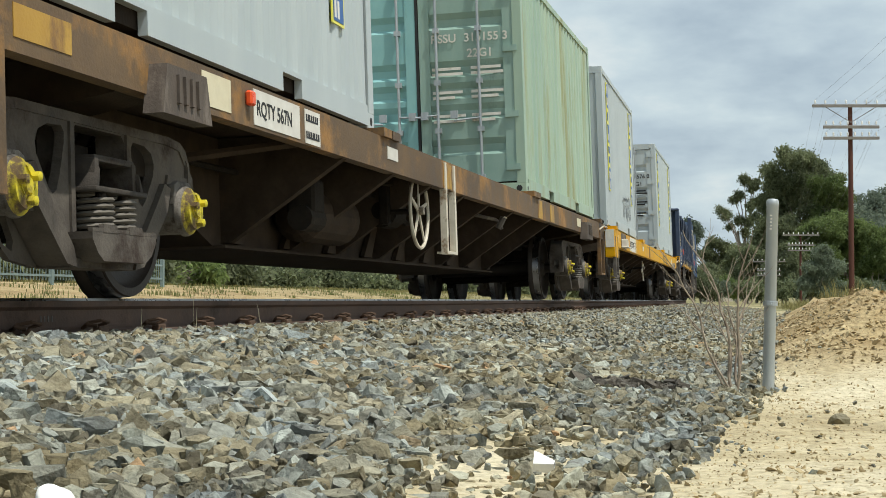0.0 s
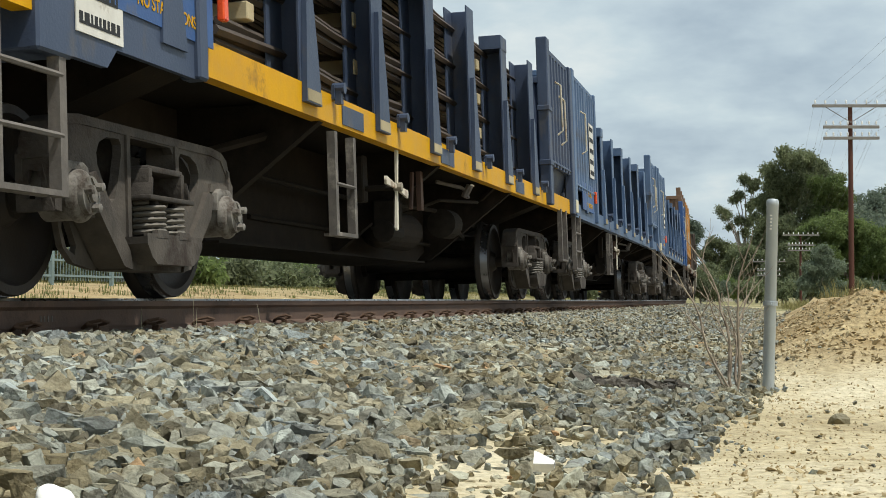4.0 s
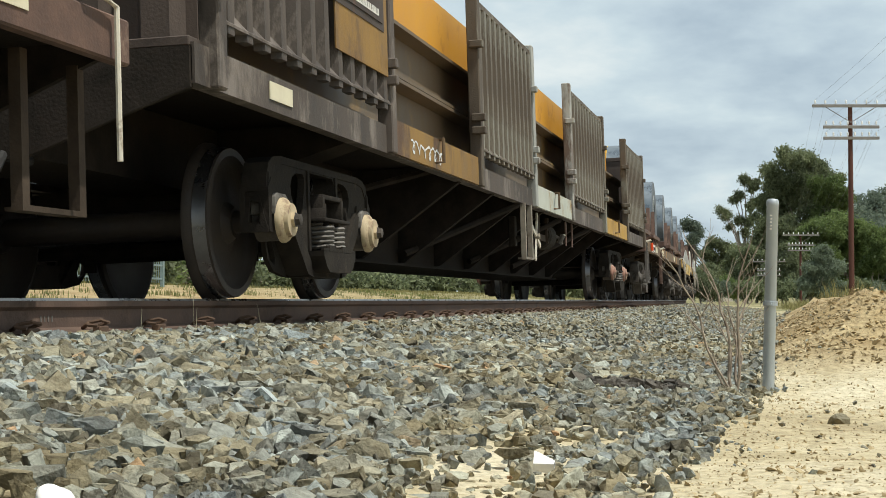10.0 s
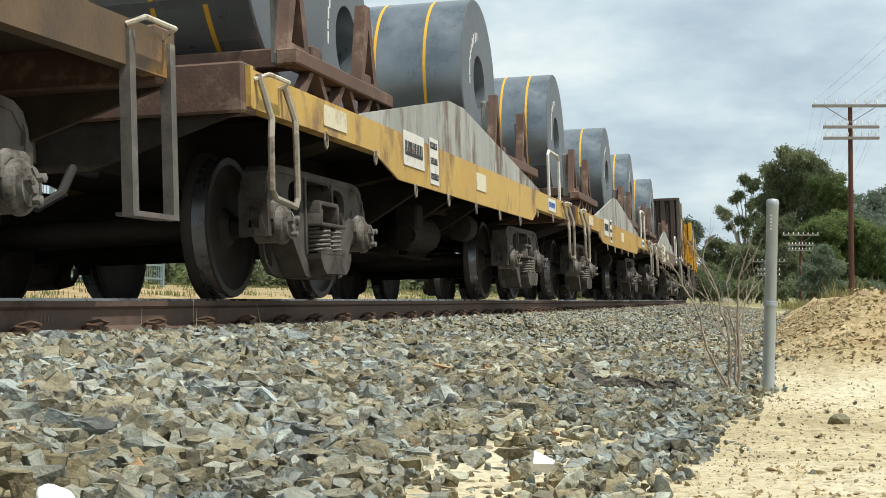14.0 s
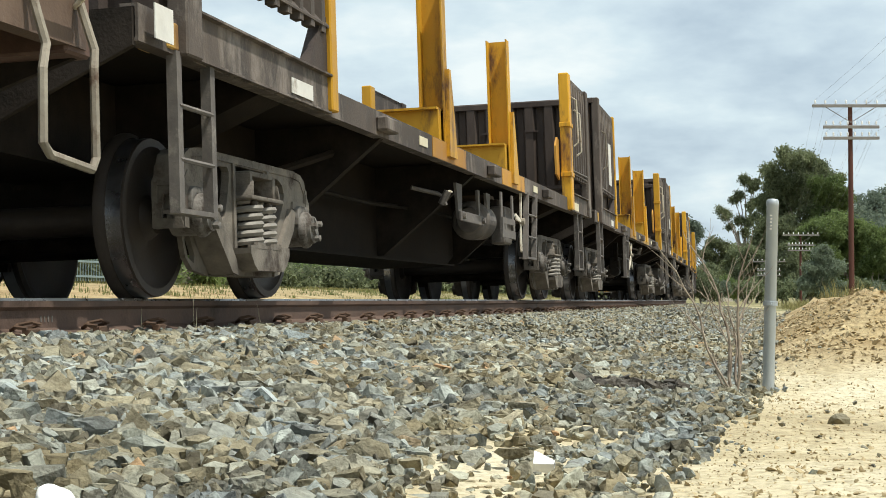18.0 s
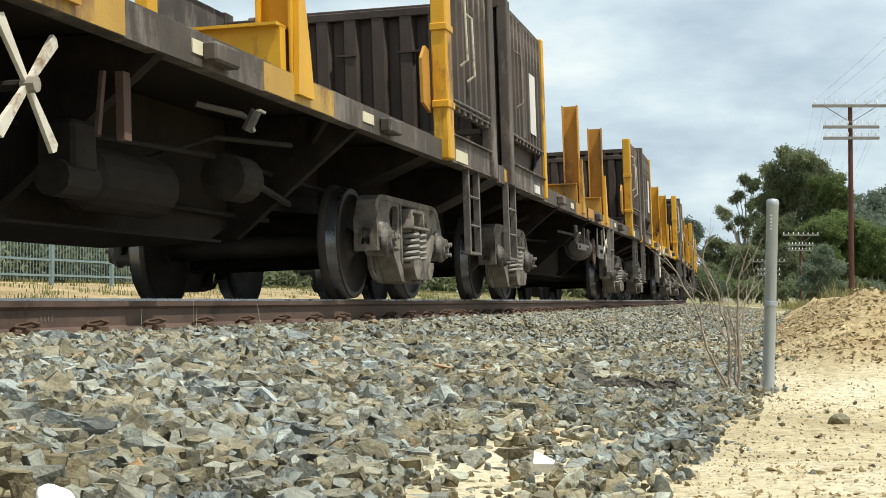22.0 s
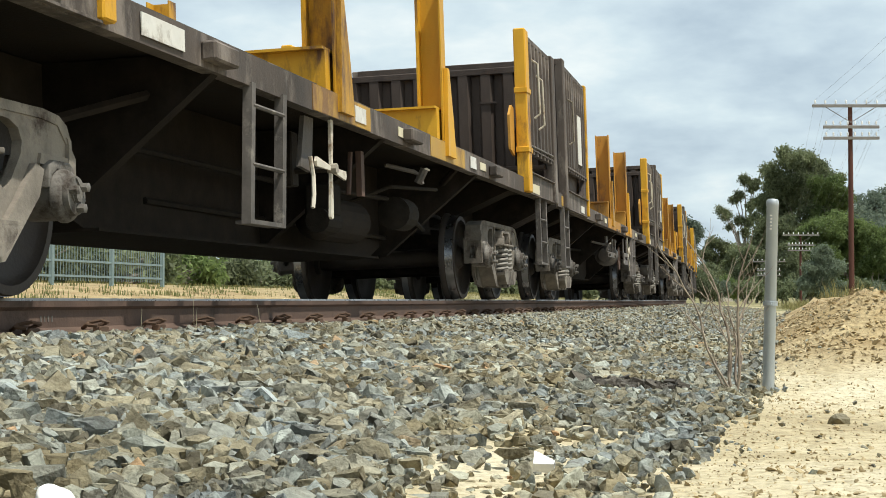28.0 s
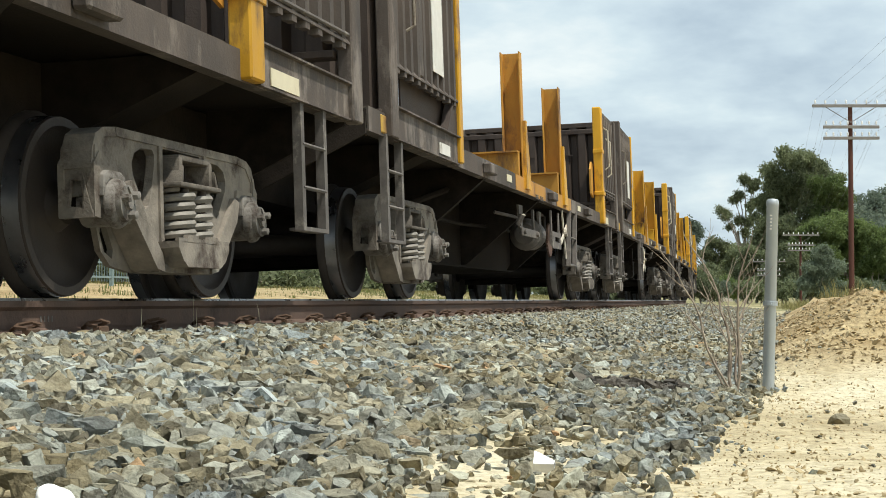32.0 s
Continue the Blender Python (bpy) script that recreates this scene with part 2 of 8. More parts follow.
    "galv": surf("galvanised_steel", (0.32, 0.355, 0.375), (0.47, 0.505, 0.525), 9, 0.45, 0.35, 0.1, (0.28, 0.28, 0.27), 0.62, 5.0, 3.0),
    "fence": surf("grey_green_fence_coating", (0.20, 0.275, 0.28), (0.28, 0.36, 0.365), 5, 0.5, 0.2, 0.05),
    "pole": surf("red_brown_timber_pole", (0.075, 0.030, 0.022), (0.13, 0.055, 0.038), 3, 0.85, 0, 0.3, (0.16, 0.10, 0.08), 0.62, 1.5, 8.0),
    "arm": surf("grey_timber_crossarm", (0.18, 0.165, 0.15), (0.27, 0.25, 0.225), 5, 0.85, 0, 0.2),
    "porcelain": surf("white_porcelain", (0.78, 0.78, 0.76), (0.85, 0.85, 0.83), 5, 0.2),
    "wire": surf("dull_wire", (0.10, 0.10, 0.10), (0.16, 0.16, 0.16), 5, 0.5, 0.5),
    "twig": surf("dry_twig_bark", (0.12, 0.085, 0.062), (0.52, 0.44, 0.34), 15, 0.85, 0, 0.2),
    "bark": surf("pale_gum_bark", (0.20, 0.17, 0.135), (0.34, 0.30, 0.25), 2, 0.9, 0, 0.3),
    # the haze of distance is put into the far leaves' paler, greyer colour
    "leaf_far": surf("haze_tinted_gum_leaves", (0.15, 0.19, 0.14), (0.26, 0.31, 0.23), 0.2, 0.7, 0, 0.0, vary=0.2, big=0.1, islands=0.35),
    "leaf": surf("olive_gum_leaves", (0.15, 0.18, 0.095), (0.30, 0.335, 0.18), 0.35, 0.6, 0, 0.0, vary=0.35, big=0.12, islands=0.45),
    "leaf_light": surf("bright_green_leaves", (0.145, 0.21, 0.065), (0.29, 0.37, 0.13), 0.35, 0.6, 0, 0.0, vary=0.3, big=0.12, islands=0.45),
    "leaf_grey": surf("silver_green_leaves", (0.19, 0.24, 0.16), (0.34, 0.40, 0.28), 0.35, 0.6, 0, 0.0, vary=0.25, big=0.12, islands=0.4),
    "grass": surf("dry_grass", (0.20, 0.20, 0.065), (0.42, 0.36, 0.17), 2.0, 0.8, 0, 0.0, big=0.3, islands=0.4),
    "weed": surf("green_weeds", (0.11, 0.15, 0.045), (0.27, 0.29, 0.11), 1.2, 0.8, 0, 0.0, big=0.3, islands=0.4),
    "sandstone": surf("pale_sand_clods", (0.36, 0.27, 0.14), (0.56, 0.455, 0.275), 10, 0.9, 0, 0.3, islands=0.35),
    "whiterock": surf("white_limestone", (0.72, 0.70, 0.66), (0.84, 0.83, 0.80), 10, 0.8, 0, 0.3),
    "roof": surf("pale_roof_sheet", (0.30, 0.33, 0.35), (0.38, 0.41, 0.43), 2, 0.4, 0, 0.05),
    "housewall": surf("cream_house_wall", (0.45, 0.40, 0.33), (0.55, 0.50, 0.42), 2, 0.8, 0, 0.1),
    "glass": surf("dark_window_glass", (0.02, 0.025, 0.03), (0.03, 0.035, 0.04), 2, 0.08, 0, 0.0),
    "hose": surf("black_rubber_hose", (0.018, 0.017, 0.016), (0.035, 0.032, 0.03), 9, 0.7),
}


def stone_material():
    """Ballast: blue-grey, brown-grey and a few rusty stones, told apart stone by stone."""
    m = surf("ballast_stone", (0.57, 0.56, 0.51), (1.30, 1.285, 1.185), 30, 0.88, 0, 0.8, (0.66, 0.62, 0.54), 0.58, 22.0, fine=90)
    nt = m.node_tree
    bsdf = nt.nodes["Principled BSDF"]
    link = bsdf.inputs["Base Color"].links[0].from_socket
    ge = nt.nodes.new("ShaderNodeNewGeometry")
    c = ramp(nt, ge.outputs["Random Per Island"], [(0.0, (0.135, 0.12, 0.09)), (0.14, (0.225, 0.24, 0.242)), (0.30, (0.30, 0.332, 0.338)), (0.46, (0.285, 0.26, 0.195)), (0.62, (0.195, 0.175, 0.128)), (0.76, (0.305, 0.287, 0.225)), (0.90, (0.395, 0.432, 0.43)), (0.985, (0.32, 0.285, 0.21)), (1.0, (0.40, 0.26, 0.16))])
    # drifts of khaki dust over the grey
    tc = nt.nodes.new("ShaderNodeTexCoord")
    dust = node(nt, "ShaderNodeTexNoise", Scale=1.3, Detail=3.0)
    nt.links.new(tc.outputs["Object"], dust.inputs["Vector"])
    c = mixc(nt, 1.0, c, ramp(nt, dust.outputs[0], [(0.36, (0.97, 1.0, 1.04)), (0.62, (1.05, 0.98, 0.84))]), "MULTIPLY")
    nt.links.new(mixc(nt, 1.0, c, link, "MULTIPLY"), bsdf.inputs["Base Color"])
    return m


def let_light_through(m, share):
    nt = m.node_tree
    bsdf = nt.nodes["Principled BSDF"]
    out = [n for n in nt.nodes if n.type == "OUTPUT_MATERIAL"][0]
    tr = nt.nodes.new("ShaderNodeBsdfTranslucent")
    nt.links.new(bsdf.inputs["Base Color"].links[0].from_socket, tr.inputs[0])
    mx = nt.nodes.new("ShaderNodeMixShader")
    mx.inputs[0].default_value = share
    nt.links.new(bsdf.outputs[0], mx.inputs[1])
    nt.links.new(tr.outputs[0], mx.inputs[2])
    nt.links.new(mx.outputs[0], out.inputs[0])


for key in ("leaf_far", "leaf", "leaf_light", "leaf_grey", "grass", "weed"):
    let_light_through(M[key], 0.5)
M["stone"] = stone_material()
# stones coloured dark to stand for shade under a small ledge
M["shade_stone"] = surf("shade_dark_stone", (0.07, 0.06, 0.046), (0.125, 0.108, 0.085), 20, 0.8, 0, 0.6, islands=0.5)


def ground_material():
    """Pale sand with stony patches; grass and dry litter away from the track's near side."""
    m = bpy.data.materials.new("sandy_ground")
    m.use_nodes = True
    nt = m.node_tree
    bsdf = nt.nodes["Principled BSDF"]
    bsdf.inputs["Roughness"].default_value = 0.95
    tc = nt.nodes.new("ShaderNodeTexCoord")
    n1 = node(nt, "ShaderNodeTexNoise", Scale=1.1, Detail=9.0, Roughness=0.65)
    n2 = node(nt, "ShaderNodeTexNoise", Scale=34.0, Detail=5.0, Roughness=0.7)
    n3 = node(nt, "ShaderNodeTexNoise", Scale=0.11, Detail=5.0, Roughness=0.6)
    n4 = node(nt, "ShaderNodeTexVoronoi", Scale=26.0)
    for n in (n1, n2, n3, n4):
        nt.links.new(tc.outputs["Object"], n.inputs["Vector"])
    sand = ramp(nt, n1.outputs[0], [(0.3, (0.36, 0.29, 0.165)), (0.46, (0.50, 0.42, 0.26)), (0.62, (0.60, 0.53, 0.37))])
    grit = ramp(nt, n2.outputs[0], [(0.33, (0.48, 0.44, 0.38)), (0.44, (0.83, 0.82, 0.79)), (0.53, (1.0, 1.0, 1.0)), (0.66, (1.12, 1.11, 1.09))])
    sand = mixc(nt, 0.8, sand, grit, "MULTIPLY")
    # the dug spoil is a deeper orange than the trodden sand
    sp = nt.nodes.new("ShaderNodeSeparateXYZ")
    nt.links.new(tc.outputs["Object"], sp.inputs[0])
    lift = nt.nodes.new("ShaderNodeMapRange")
    lift.inputs[1].default_value, lift.inputs[2].default_value = -0.36, -0.22
    nt.links.new(sp.outputs[2], lift.inputs[0])
    spoil = ramp(nt, n1.outputs[0], [(0.34, (0.25, 0.17, 0.075)), (0.5, (0.37, 0.27, 0.13)), (0.66, (0.48, 0.375, 0.205))])
    spoil = mixc(nt, 0.9, spoil, grit, "MULTIPLY")
    sand = mixc(nt, lift.outputs[0], sand, spoil)
    green = ramp(nt, n1.outputs[0], [(0.35, (0.10, 0.11, 0.035)), (0.6, (0.26, 0.23, 0.10))])
    sep = nt.nodes.new("ShaderNodeSeparateXYZ")
    nt.links.new(tc.outputs["Object"], sep.inputs[0])
    # how far out from the near, bare strip
    d = nt.nodes.new("ShaderNodeMapRange")
    d.inputs[1].default_value, d.inputs[2].default_value = 26.0, 60.0
    nt.links.new(sep.outputs[1], d.inputs[0])
    add = nt.nodes.new("ShaderNodeMath")
    add.operation = "MULTIPLY"
    nt.links.new(d.outputs[0], add.inputs[0])
    k = ramp(nt, n3.outputs[0], [(0.30, (0.35,) * 3), (0.55, (1.0,) * 3)])
    nt.links.new(k, add.inputs[1])
    nt.links.new(mixc(nt, add.outputs[0], sand, green), bsdf.inputs["Base Color"])
    bp = node(nt, "ShaderNodeBump", Strength=0.85, Distance=0.024)
    h = mixc(nt, 0.5, n2.outputs[0], n4.outputs[0])
    nt.links.new(h, bp.inputs["Height"])
    nt.links.new(bp.outputs[0], bsdf.inputs["Normal"])
    return m


M["ground"] = ground_material()

from mathutils import geometry

# ---------------------------------------------------------------- building helpers
# Things of the train are drawn with x along the track (away from the camera), l towards the camera's side, z up from the rail top.


def mesh_of(name, bm, mat, smooth=False):
    me = bpy.data.meshes.new(name)
    bm.normal_update()
    bm.to_mesh(me)
    bm.free()
    me.materials.append(mat)
    if smooth:
        me.shade_smooth()
        me.set_sharp_from_angle(angle=radians(38))
    return me


def part(name, bm, mat, parent, label="", at=None, smooth=False):
    """One mesh object under a thing or under a part; bm may be a mesh that is used again."""
    me = bm if isinstance(bm, bpy.types.Mesh) else mesh_of(name, bm, mat, smooth)
    ob = new(name, me)
    ob.parent = parent
    if at is not None:
        ob.matrix_basis = at
    if label:
        tagged(ob, label)
    return ob


def box(bm, x0, x1, l0, l1, z0, z1, bevel=0.0):
    v = [bm.verts.new((x, -l, z)) for x in (x0, x1) for l in (l0, l1) for z in (z0, z1)]
    fs = [bm.faces.new([v[i] for i in q]) for q in ((0, 1, 3, 2), (4, 6, 7, 5), (0, 4, 5, 1), (2, 3, 7, 6), (0, 2, 6, 4), (1, 5, 7, 3))]
    bmesh.ops.recalc_face_normals(bm, faces=fs)
    if bevel:
        es = list({e for f in fs for e in f.edges})
        bmesh.ops.bevel(bm, geom=es, offset=bevel, segments=1, affect="EDGES", profile=0.5)


def prism(bm, pts, l0, l1, plane="xz"):
    """A polygon in the x-z plane drawn out along l, or in the l-z plane ('lz') along x, or x-l ('xl') along z."""
    def place(p, d):
        a, b = p
        return {"xz": (a, -d, b), "lz": (d, -a, b), "xl": (a, -b, d)}[plane]
    lo = [bm.verts.new(place(p, l0)) for p in pts]
    hi = [bm.verts.new(place(p, l1)) for p in pts]
    fs = [bm.faces.new(lo), bm.faces.new(hi)]
    n = len(pts)
    fs += [bm.faces.new((lo[i], lo[(i + 1) % n], hi[(i + 1) % n], hi[i])) for i in range(n)]
    bmesh.ops.recalc_face_normals(bm, faces=fs)


def rod(bm, a, b, r, n=8, r2=None, cap=True):
    """A round bar from a to b, each (x, l, z)."""
    a, b = Vector((a[0], -a[1], a[2])), Vector((b[0], -b[1], b[2]))
    q = (b - a).to_track_quat("Z", "Y")
    r2 = r if r2 is None else r2
    rings = []
    for p, rr in ((a, r), (b, r2)):
        rings.append([bm.verts.new(p + q @ Vector((rr * math.cos(2 * math.pi * i / n), rr * math.sin(2 * math.pi * i / n), 0))) for i in range(n)])
    for i in range(n):
        bm.faces.new((rings[0][i], rings[0][(i + 1) % n], rings[1][(i + 1) % n], rings[1][i]))
    if cap:
        bm.faces.new(rings[0][::-1])
        bm.faces.new(rings[1])


def pipe(bm, pts, r, n=8):
    """A bent round bar through pts, each (x, l, z), in one piece; closed to a ring where the ends meet."""
    P = [Vector((a, -b, c)) for a, b, c in pts]
    ring = (P[0] - P[-1]).length < 1e-6
    if ring:
        P.pop()
    m = len(P)
    rows, side = [], None
    for i, c in enumerate(P):
        t = (P[(i + 1) % m] - P[i - 1]) if ring or 0 < i < m - 1 else (P[1] - P[0] if i == 0 else P[-1] - P[-2])
        t.normalize()
        u = t.orthogonal() if side is None else side - t * side.dot(t)
        u.normalize()
        side, v = u, t.cross(u)
        rows.append([bm.verts.new(c + (u * math.cos(2 * math.pi * j / n) + v * math.sin(2 * math.pi * j / n)) * r) for j in range(n)])
    fs = []
    for a, b in list(zip(rows, rows[1:])) + ([(rows[-1], rows[0])] if ring else []):
        fs += [bm.faces.new((a[j], a[(j + 1) % n], b[(j + 1) % n], b[j])) for j in range(n)]
    if not ring:
        fs += [bm.faces.new(rows[0][::-1]), bm.faces.new(rows[-1])]
    bmesh.ops.recalc_face_normals(bm, faces=fs)


def bar_row(bm, x0, x1, z0, z1, l, rnd, plane="xz", thick=0.003):
    """One line of writing that cannot be read: a plain bar with an uneven upper edge."""
    top, u = [], x0
    while u < x1 - 0.012:
        v = min(u + rnd.uniform(0.016, 0.045), x1)
        top += [(u, z1), (v, z1), (v, z0 + (z1 - z0) * 0.25), (min(v + 0.016, x1), z0 + (z1 - z0) * 0.25)]
        u = v + 0.016
    top = top[:-2] if len(top) > 4 else top
    prism(bm, [(x0, z0), (top[-1][0], z0)] + top[::-1], l, l + thick, plane)


def lathe(bm, prof, n=28, centre=(0, 0, 0), axis="l", close=False):
    """Turns (radius, offset) pairs about the l axis (or the x or z axis) through centre."""
    rings = []
    for r, d in prof:
        ring = []
        for i in range(n):
            c, s = r * math.cos(2 * math.pi * i / n), r * math.sin(2 * math.pi * i / n)
            p = {"l": (c, -d, s), "x": (d, c, s), "z": (c, s, d)}[axis]
            ring.append(bm.verts.new((centre[0] + p[0], -centre[1] + p[1], centre[2] + p[2])))
        rings.append(ring)
    fs = []
    pairs = list(zip(rings, rings[1:])) + ([(rings[-1], rings[0])] if close else [])
    for a, b in pairs:
        for i in range(n):
            fs.append(bm.faces.new((a[i], a[(i + 1) % n], b[(i + 1) % n], b[i])))
    if not close:
        fs += [bm.faces.new(rings[0][::-1]), bm.faces.new(rings[-1])]
    bmesh.ops.recalc_face_normals(bm, faces=fs)


def plate_with_holes(bm, outer, holes, l0, l1):
    """A plate in the x-z plane with openings cut through it."""
    loops = [outer] + holes
    flat = [p for loop in loops for p in loop]
    tris = geometry.tessellate_polygon([[Vector((x, z, 0)) for x, z in loop] for loop in loops])
    lo, hi = [[bm.verts.new((x, -l, z)) for x, z in flat] for l in (l0, l1)]
    fs = [bm.faces.new([side[i] for i in t]) for side in (lo, hi) for t in tris]
    k = 0
    for loop in loops:
        n = len(loop)
        fs += [bm.faces.new((lo[k + i], lo[k + (i + 1) % n], hi[k + (i + 1) % n], hi[k + i])) for i in range(n)]
        k += n
    bmesh.ops.recalc_face_normals(bm, faces=fs)


def bent_plate(bm, line, depth_dir, thick, a, b, axis="x"):
    """A corrugated sheet: a zigzag line of (u, w) drawn from z=a to z=b (axis 'x': u along x, w along l; axis 'l': u along l, w along x)."""
    def place(u, w, z):
        return (u, -w, z) if axis == "x" else (w, -u, z)
    front = [[bm.verts.new(place(u, w, z)) for u, w in line] for z in (a, b)]
    back = [[bm.verts.new(place(u, w - depth_dir * thick, z)) for u, w in line] for z in (a, b)]
    n = len(line)
    fs = []
    for i in range(n - 1):
        fs.append(bm.faces.new((front[0][i], front[0][i + 1], front[1][i + 1], front[1][i])))
        fs.append(bm.faces.new((back[0][i + 1], back[0][i], back[1][i], back[1][i + 1])))
        fs.append(bm.faces.new((front[1][i], front[1][i + 1], back[1][i + 1], back[1][i])))
        fs.append(bm.faces.new((front[0][i + 1], front[0][i], back[0][i], back[0][i + 1])))
    for i in (0, n - 1):
        fs.append(bm.faces.new((front[0][i], front[1][i], back[1][i], back[0][i])))
    bmesh.ops.recalc_face_normals(bm, faces=fs)


def words(text, size, mat, parent, at, bold=0.0):
    """Lettering 1 mm thick, lying on a face that looks towards local +z of the pose."""
    cu = bpy.data.curves.new("lettering", "FONT")
    cu.body, cu.size, cu.extrude, cu.offset = text, size, 0.001, bold
    ob = bpy.data.objects.new("lettering", cu)
    scene.collection.objects.link(ob)
    me = bpy.data.meshes.new_from_object(ob.evaluated_get(bpy.context.evaluated_depsgraph_get()))
    bpy.data.objects.remove(ob)
    me.materials.clear()
    me.materials.append(mat)
    return part("lettering", me, mat, parent, at=at)


def side_pose(x, l, z):
    """On a face that looks towards the camera's side; reading direction along x."""
    return Matrix.Translation((x, -l, z)) @ Euler((radians(90), 0, 0)).to_matrix().to_4x4()


def end_pose(x, l, z):
    """On a face that looks back along the track; reading from the far side to the near."""
    return Matrix.Translation((x, -l, z)) @ Euler((radians(90), 0, radians(-90))).to_matrix().to_4x4()


# ---------------------------------------------------------------- the track's line
LEAN = math.degrees(CANT)
GAUGE = 0.755


def on_track(s, lat=0.0, h=0.0):
    """World place of a point lat to the camera's side of the track's middle and h above the rail top."""
    a = CURVE * s
    l = GAUGE + (lat - GAUGE) * math.cos(CANT) - h * math.sin(CANT)
    z = (lat - GAUGE) * math.sin(CANT) + h * math.cos(CANT)
    x, y = -OFFSET - (1 - math.cos(a)) / CURVE, math.sin(a) / CURVE
    return Vector((x + l * math.cos(a), y + l * math.sin(a), z))


def track_pose(s):
    p = on_track(s)
    return pose(p.x, p.y, p.z, -LEAN, 0, 90 + math.degrees(CURVE * s))


def run(t):
    """How far the train has come after t seconds."""
    slack = 0.5 * smooth(20.5, 24.0, t) * (1 - smooth(28.7, 32.0, t))
    return 10.3018 * t - 0.020814 * t * t + 0.0003085 * t ** 3 - slack


def lateral(x, y):
    """Distance of a ground point to the camera's side of the track's middle."""
    cx = -OFFSET - 1 / CURVE
    return math.hypot(x - cx, y) - 1 / CURVE


def bed_height(l):
    pts = [(-60, 0.9), (-30, 0.55), (-11, 0.36), (-8, 0.27), (-5.0, 0.0), (-3.8, -0.36), (-3.2, -0.36), (-1.7, -0.21), (0.7, -0.20), (0.95, -0.188), (1.25, -0.18), (1.9, -0.232), (3.0, -0.345), (3.7, -0.395), (5, -0.40)]
    if l <= pts[0][0]:
        return pts[0][1]
    for (a, za), (b, zb) in zip(pts, pts[1:]):
        if l <= b:
            return za + (zb - za) * (l - a) / (b - a)
    return pts[-1][1]


def smooth(a, b, v):
    k = min(max((v - a) / (b - a), 0), 1)
    return k * k * (3 - 2 * k)


def ground_height(x, y):
    l = lateral(x, y)
    z = bed_height(l)
    if l > -3.4:
        z -= 0.06 * (1 - smooth(3.0, 3.3, l))      # the formation lies under the ballast
    wob = noise.noise(Vector((x * 0.5, y * 0.5, 0))) * 0.05 + noise.noise(Vector((x * 2.3, y * 2.3, 5))) * 0.018 + noise.noise(Vector((x * 9, y * 9, 9))) * 0.012
    z += wob * smooth(3.6, 4.4, abs(l))
    # the heap of spoil beside the track
    hump = 0.39 * smooth(-0.62, 0.36, x + 0.02 * (y - 10)) * smooth(6.3, 9.4, y - 0.35 * min(x, 4)) * (1 - smooth(24.0, 40.0, y))
    rough = noise.noise(Vector((x * 1.7, y * 1.1, 2))) * 0.10 + noise.noise(Vector((x * 5, y * 5, 7))) * 0.10 + noise.noise(Vector((x * 14, y * 14, 3))) * 0.06
    z += hump * (1 + rough * 1.6)
    z += 0.25 * smooth(12, 40, l) + 6 * smooth(120, 700, l) * smooth(100, 600, y)
    z += 0.16 * smooth(30, 75, y) * smooth(3.6, 6, l)
    if y < -5:
        z += 0.3 * smooth(-5, -40, y)
    return z


# ---------------------------------------------------------------- ground
def axis_steps(lo, hi, step, far, grow=1.35):
    v = [lo]
    while v[-1] < hi:
        v.append(v[-1] + step)
    s = step
    while v[-1] < far:
        s *= grow
        v.append(v[-1] + s)
    s = step
    while v[0] > -far:
        s *= grow
        v.insert(0, v[0] - s)
    return v


def build_ground():
    xs, ys = axis_steps(-1.6, 3.2, 0.06, 2600, 1.25), axis_steps(2.2, 14, 0.07, 2600, 1.2)
    verts = [(x, y, ground_height(x, y)) for y in ys for x in xs]
    n = len(xs)
    faces = [(j * n + i, j * n + i + 1, j * n + n + i + 1, j * n + n + i) for j in range(len(ys) - 1) for i in range(n - 1)]
    me = bpy.data.meshes.new("ground")
    me.from_pydata(verts, [], faces)
    me.materials.append(M["ground"])
    me.shade_smooth()
    return tagged(new("ground", me), "pale sandy ground with a heap of spoil and dry grass", "ground", kind="structure")


build_ground()


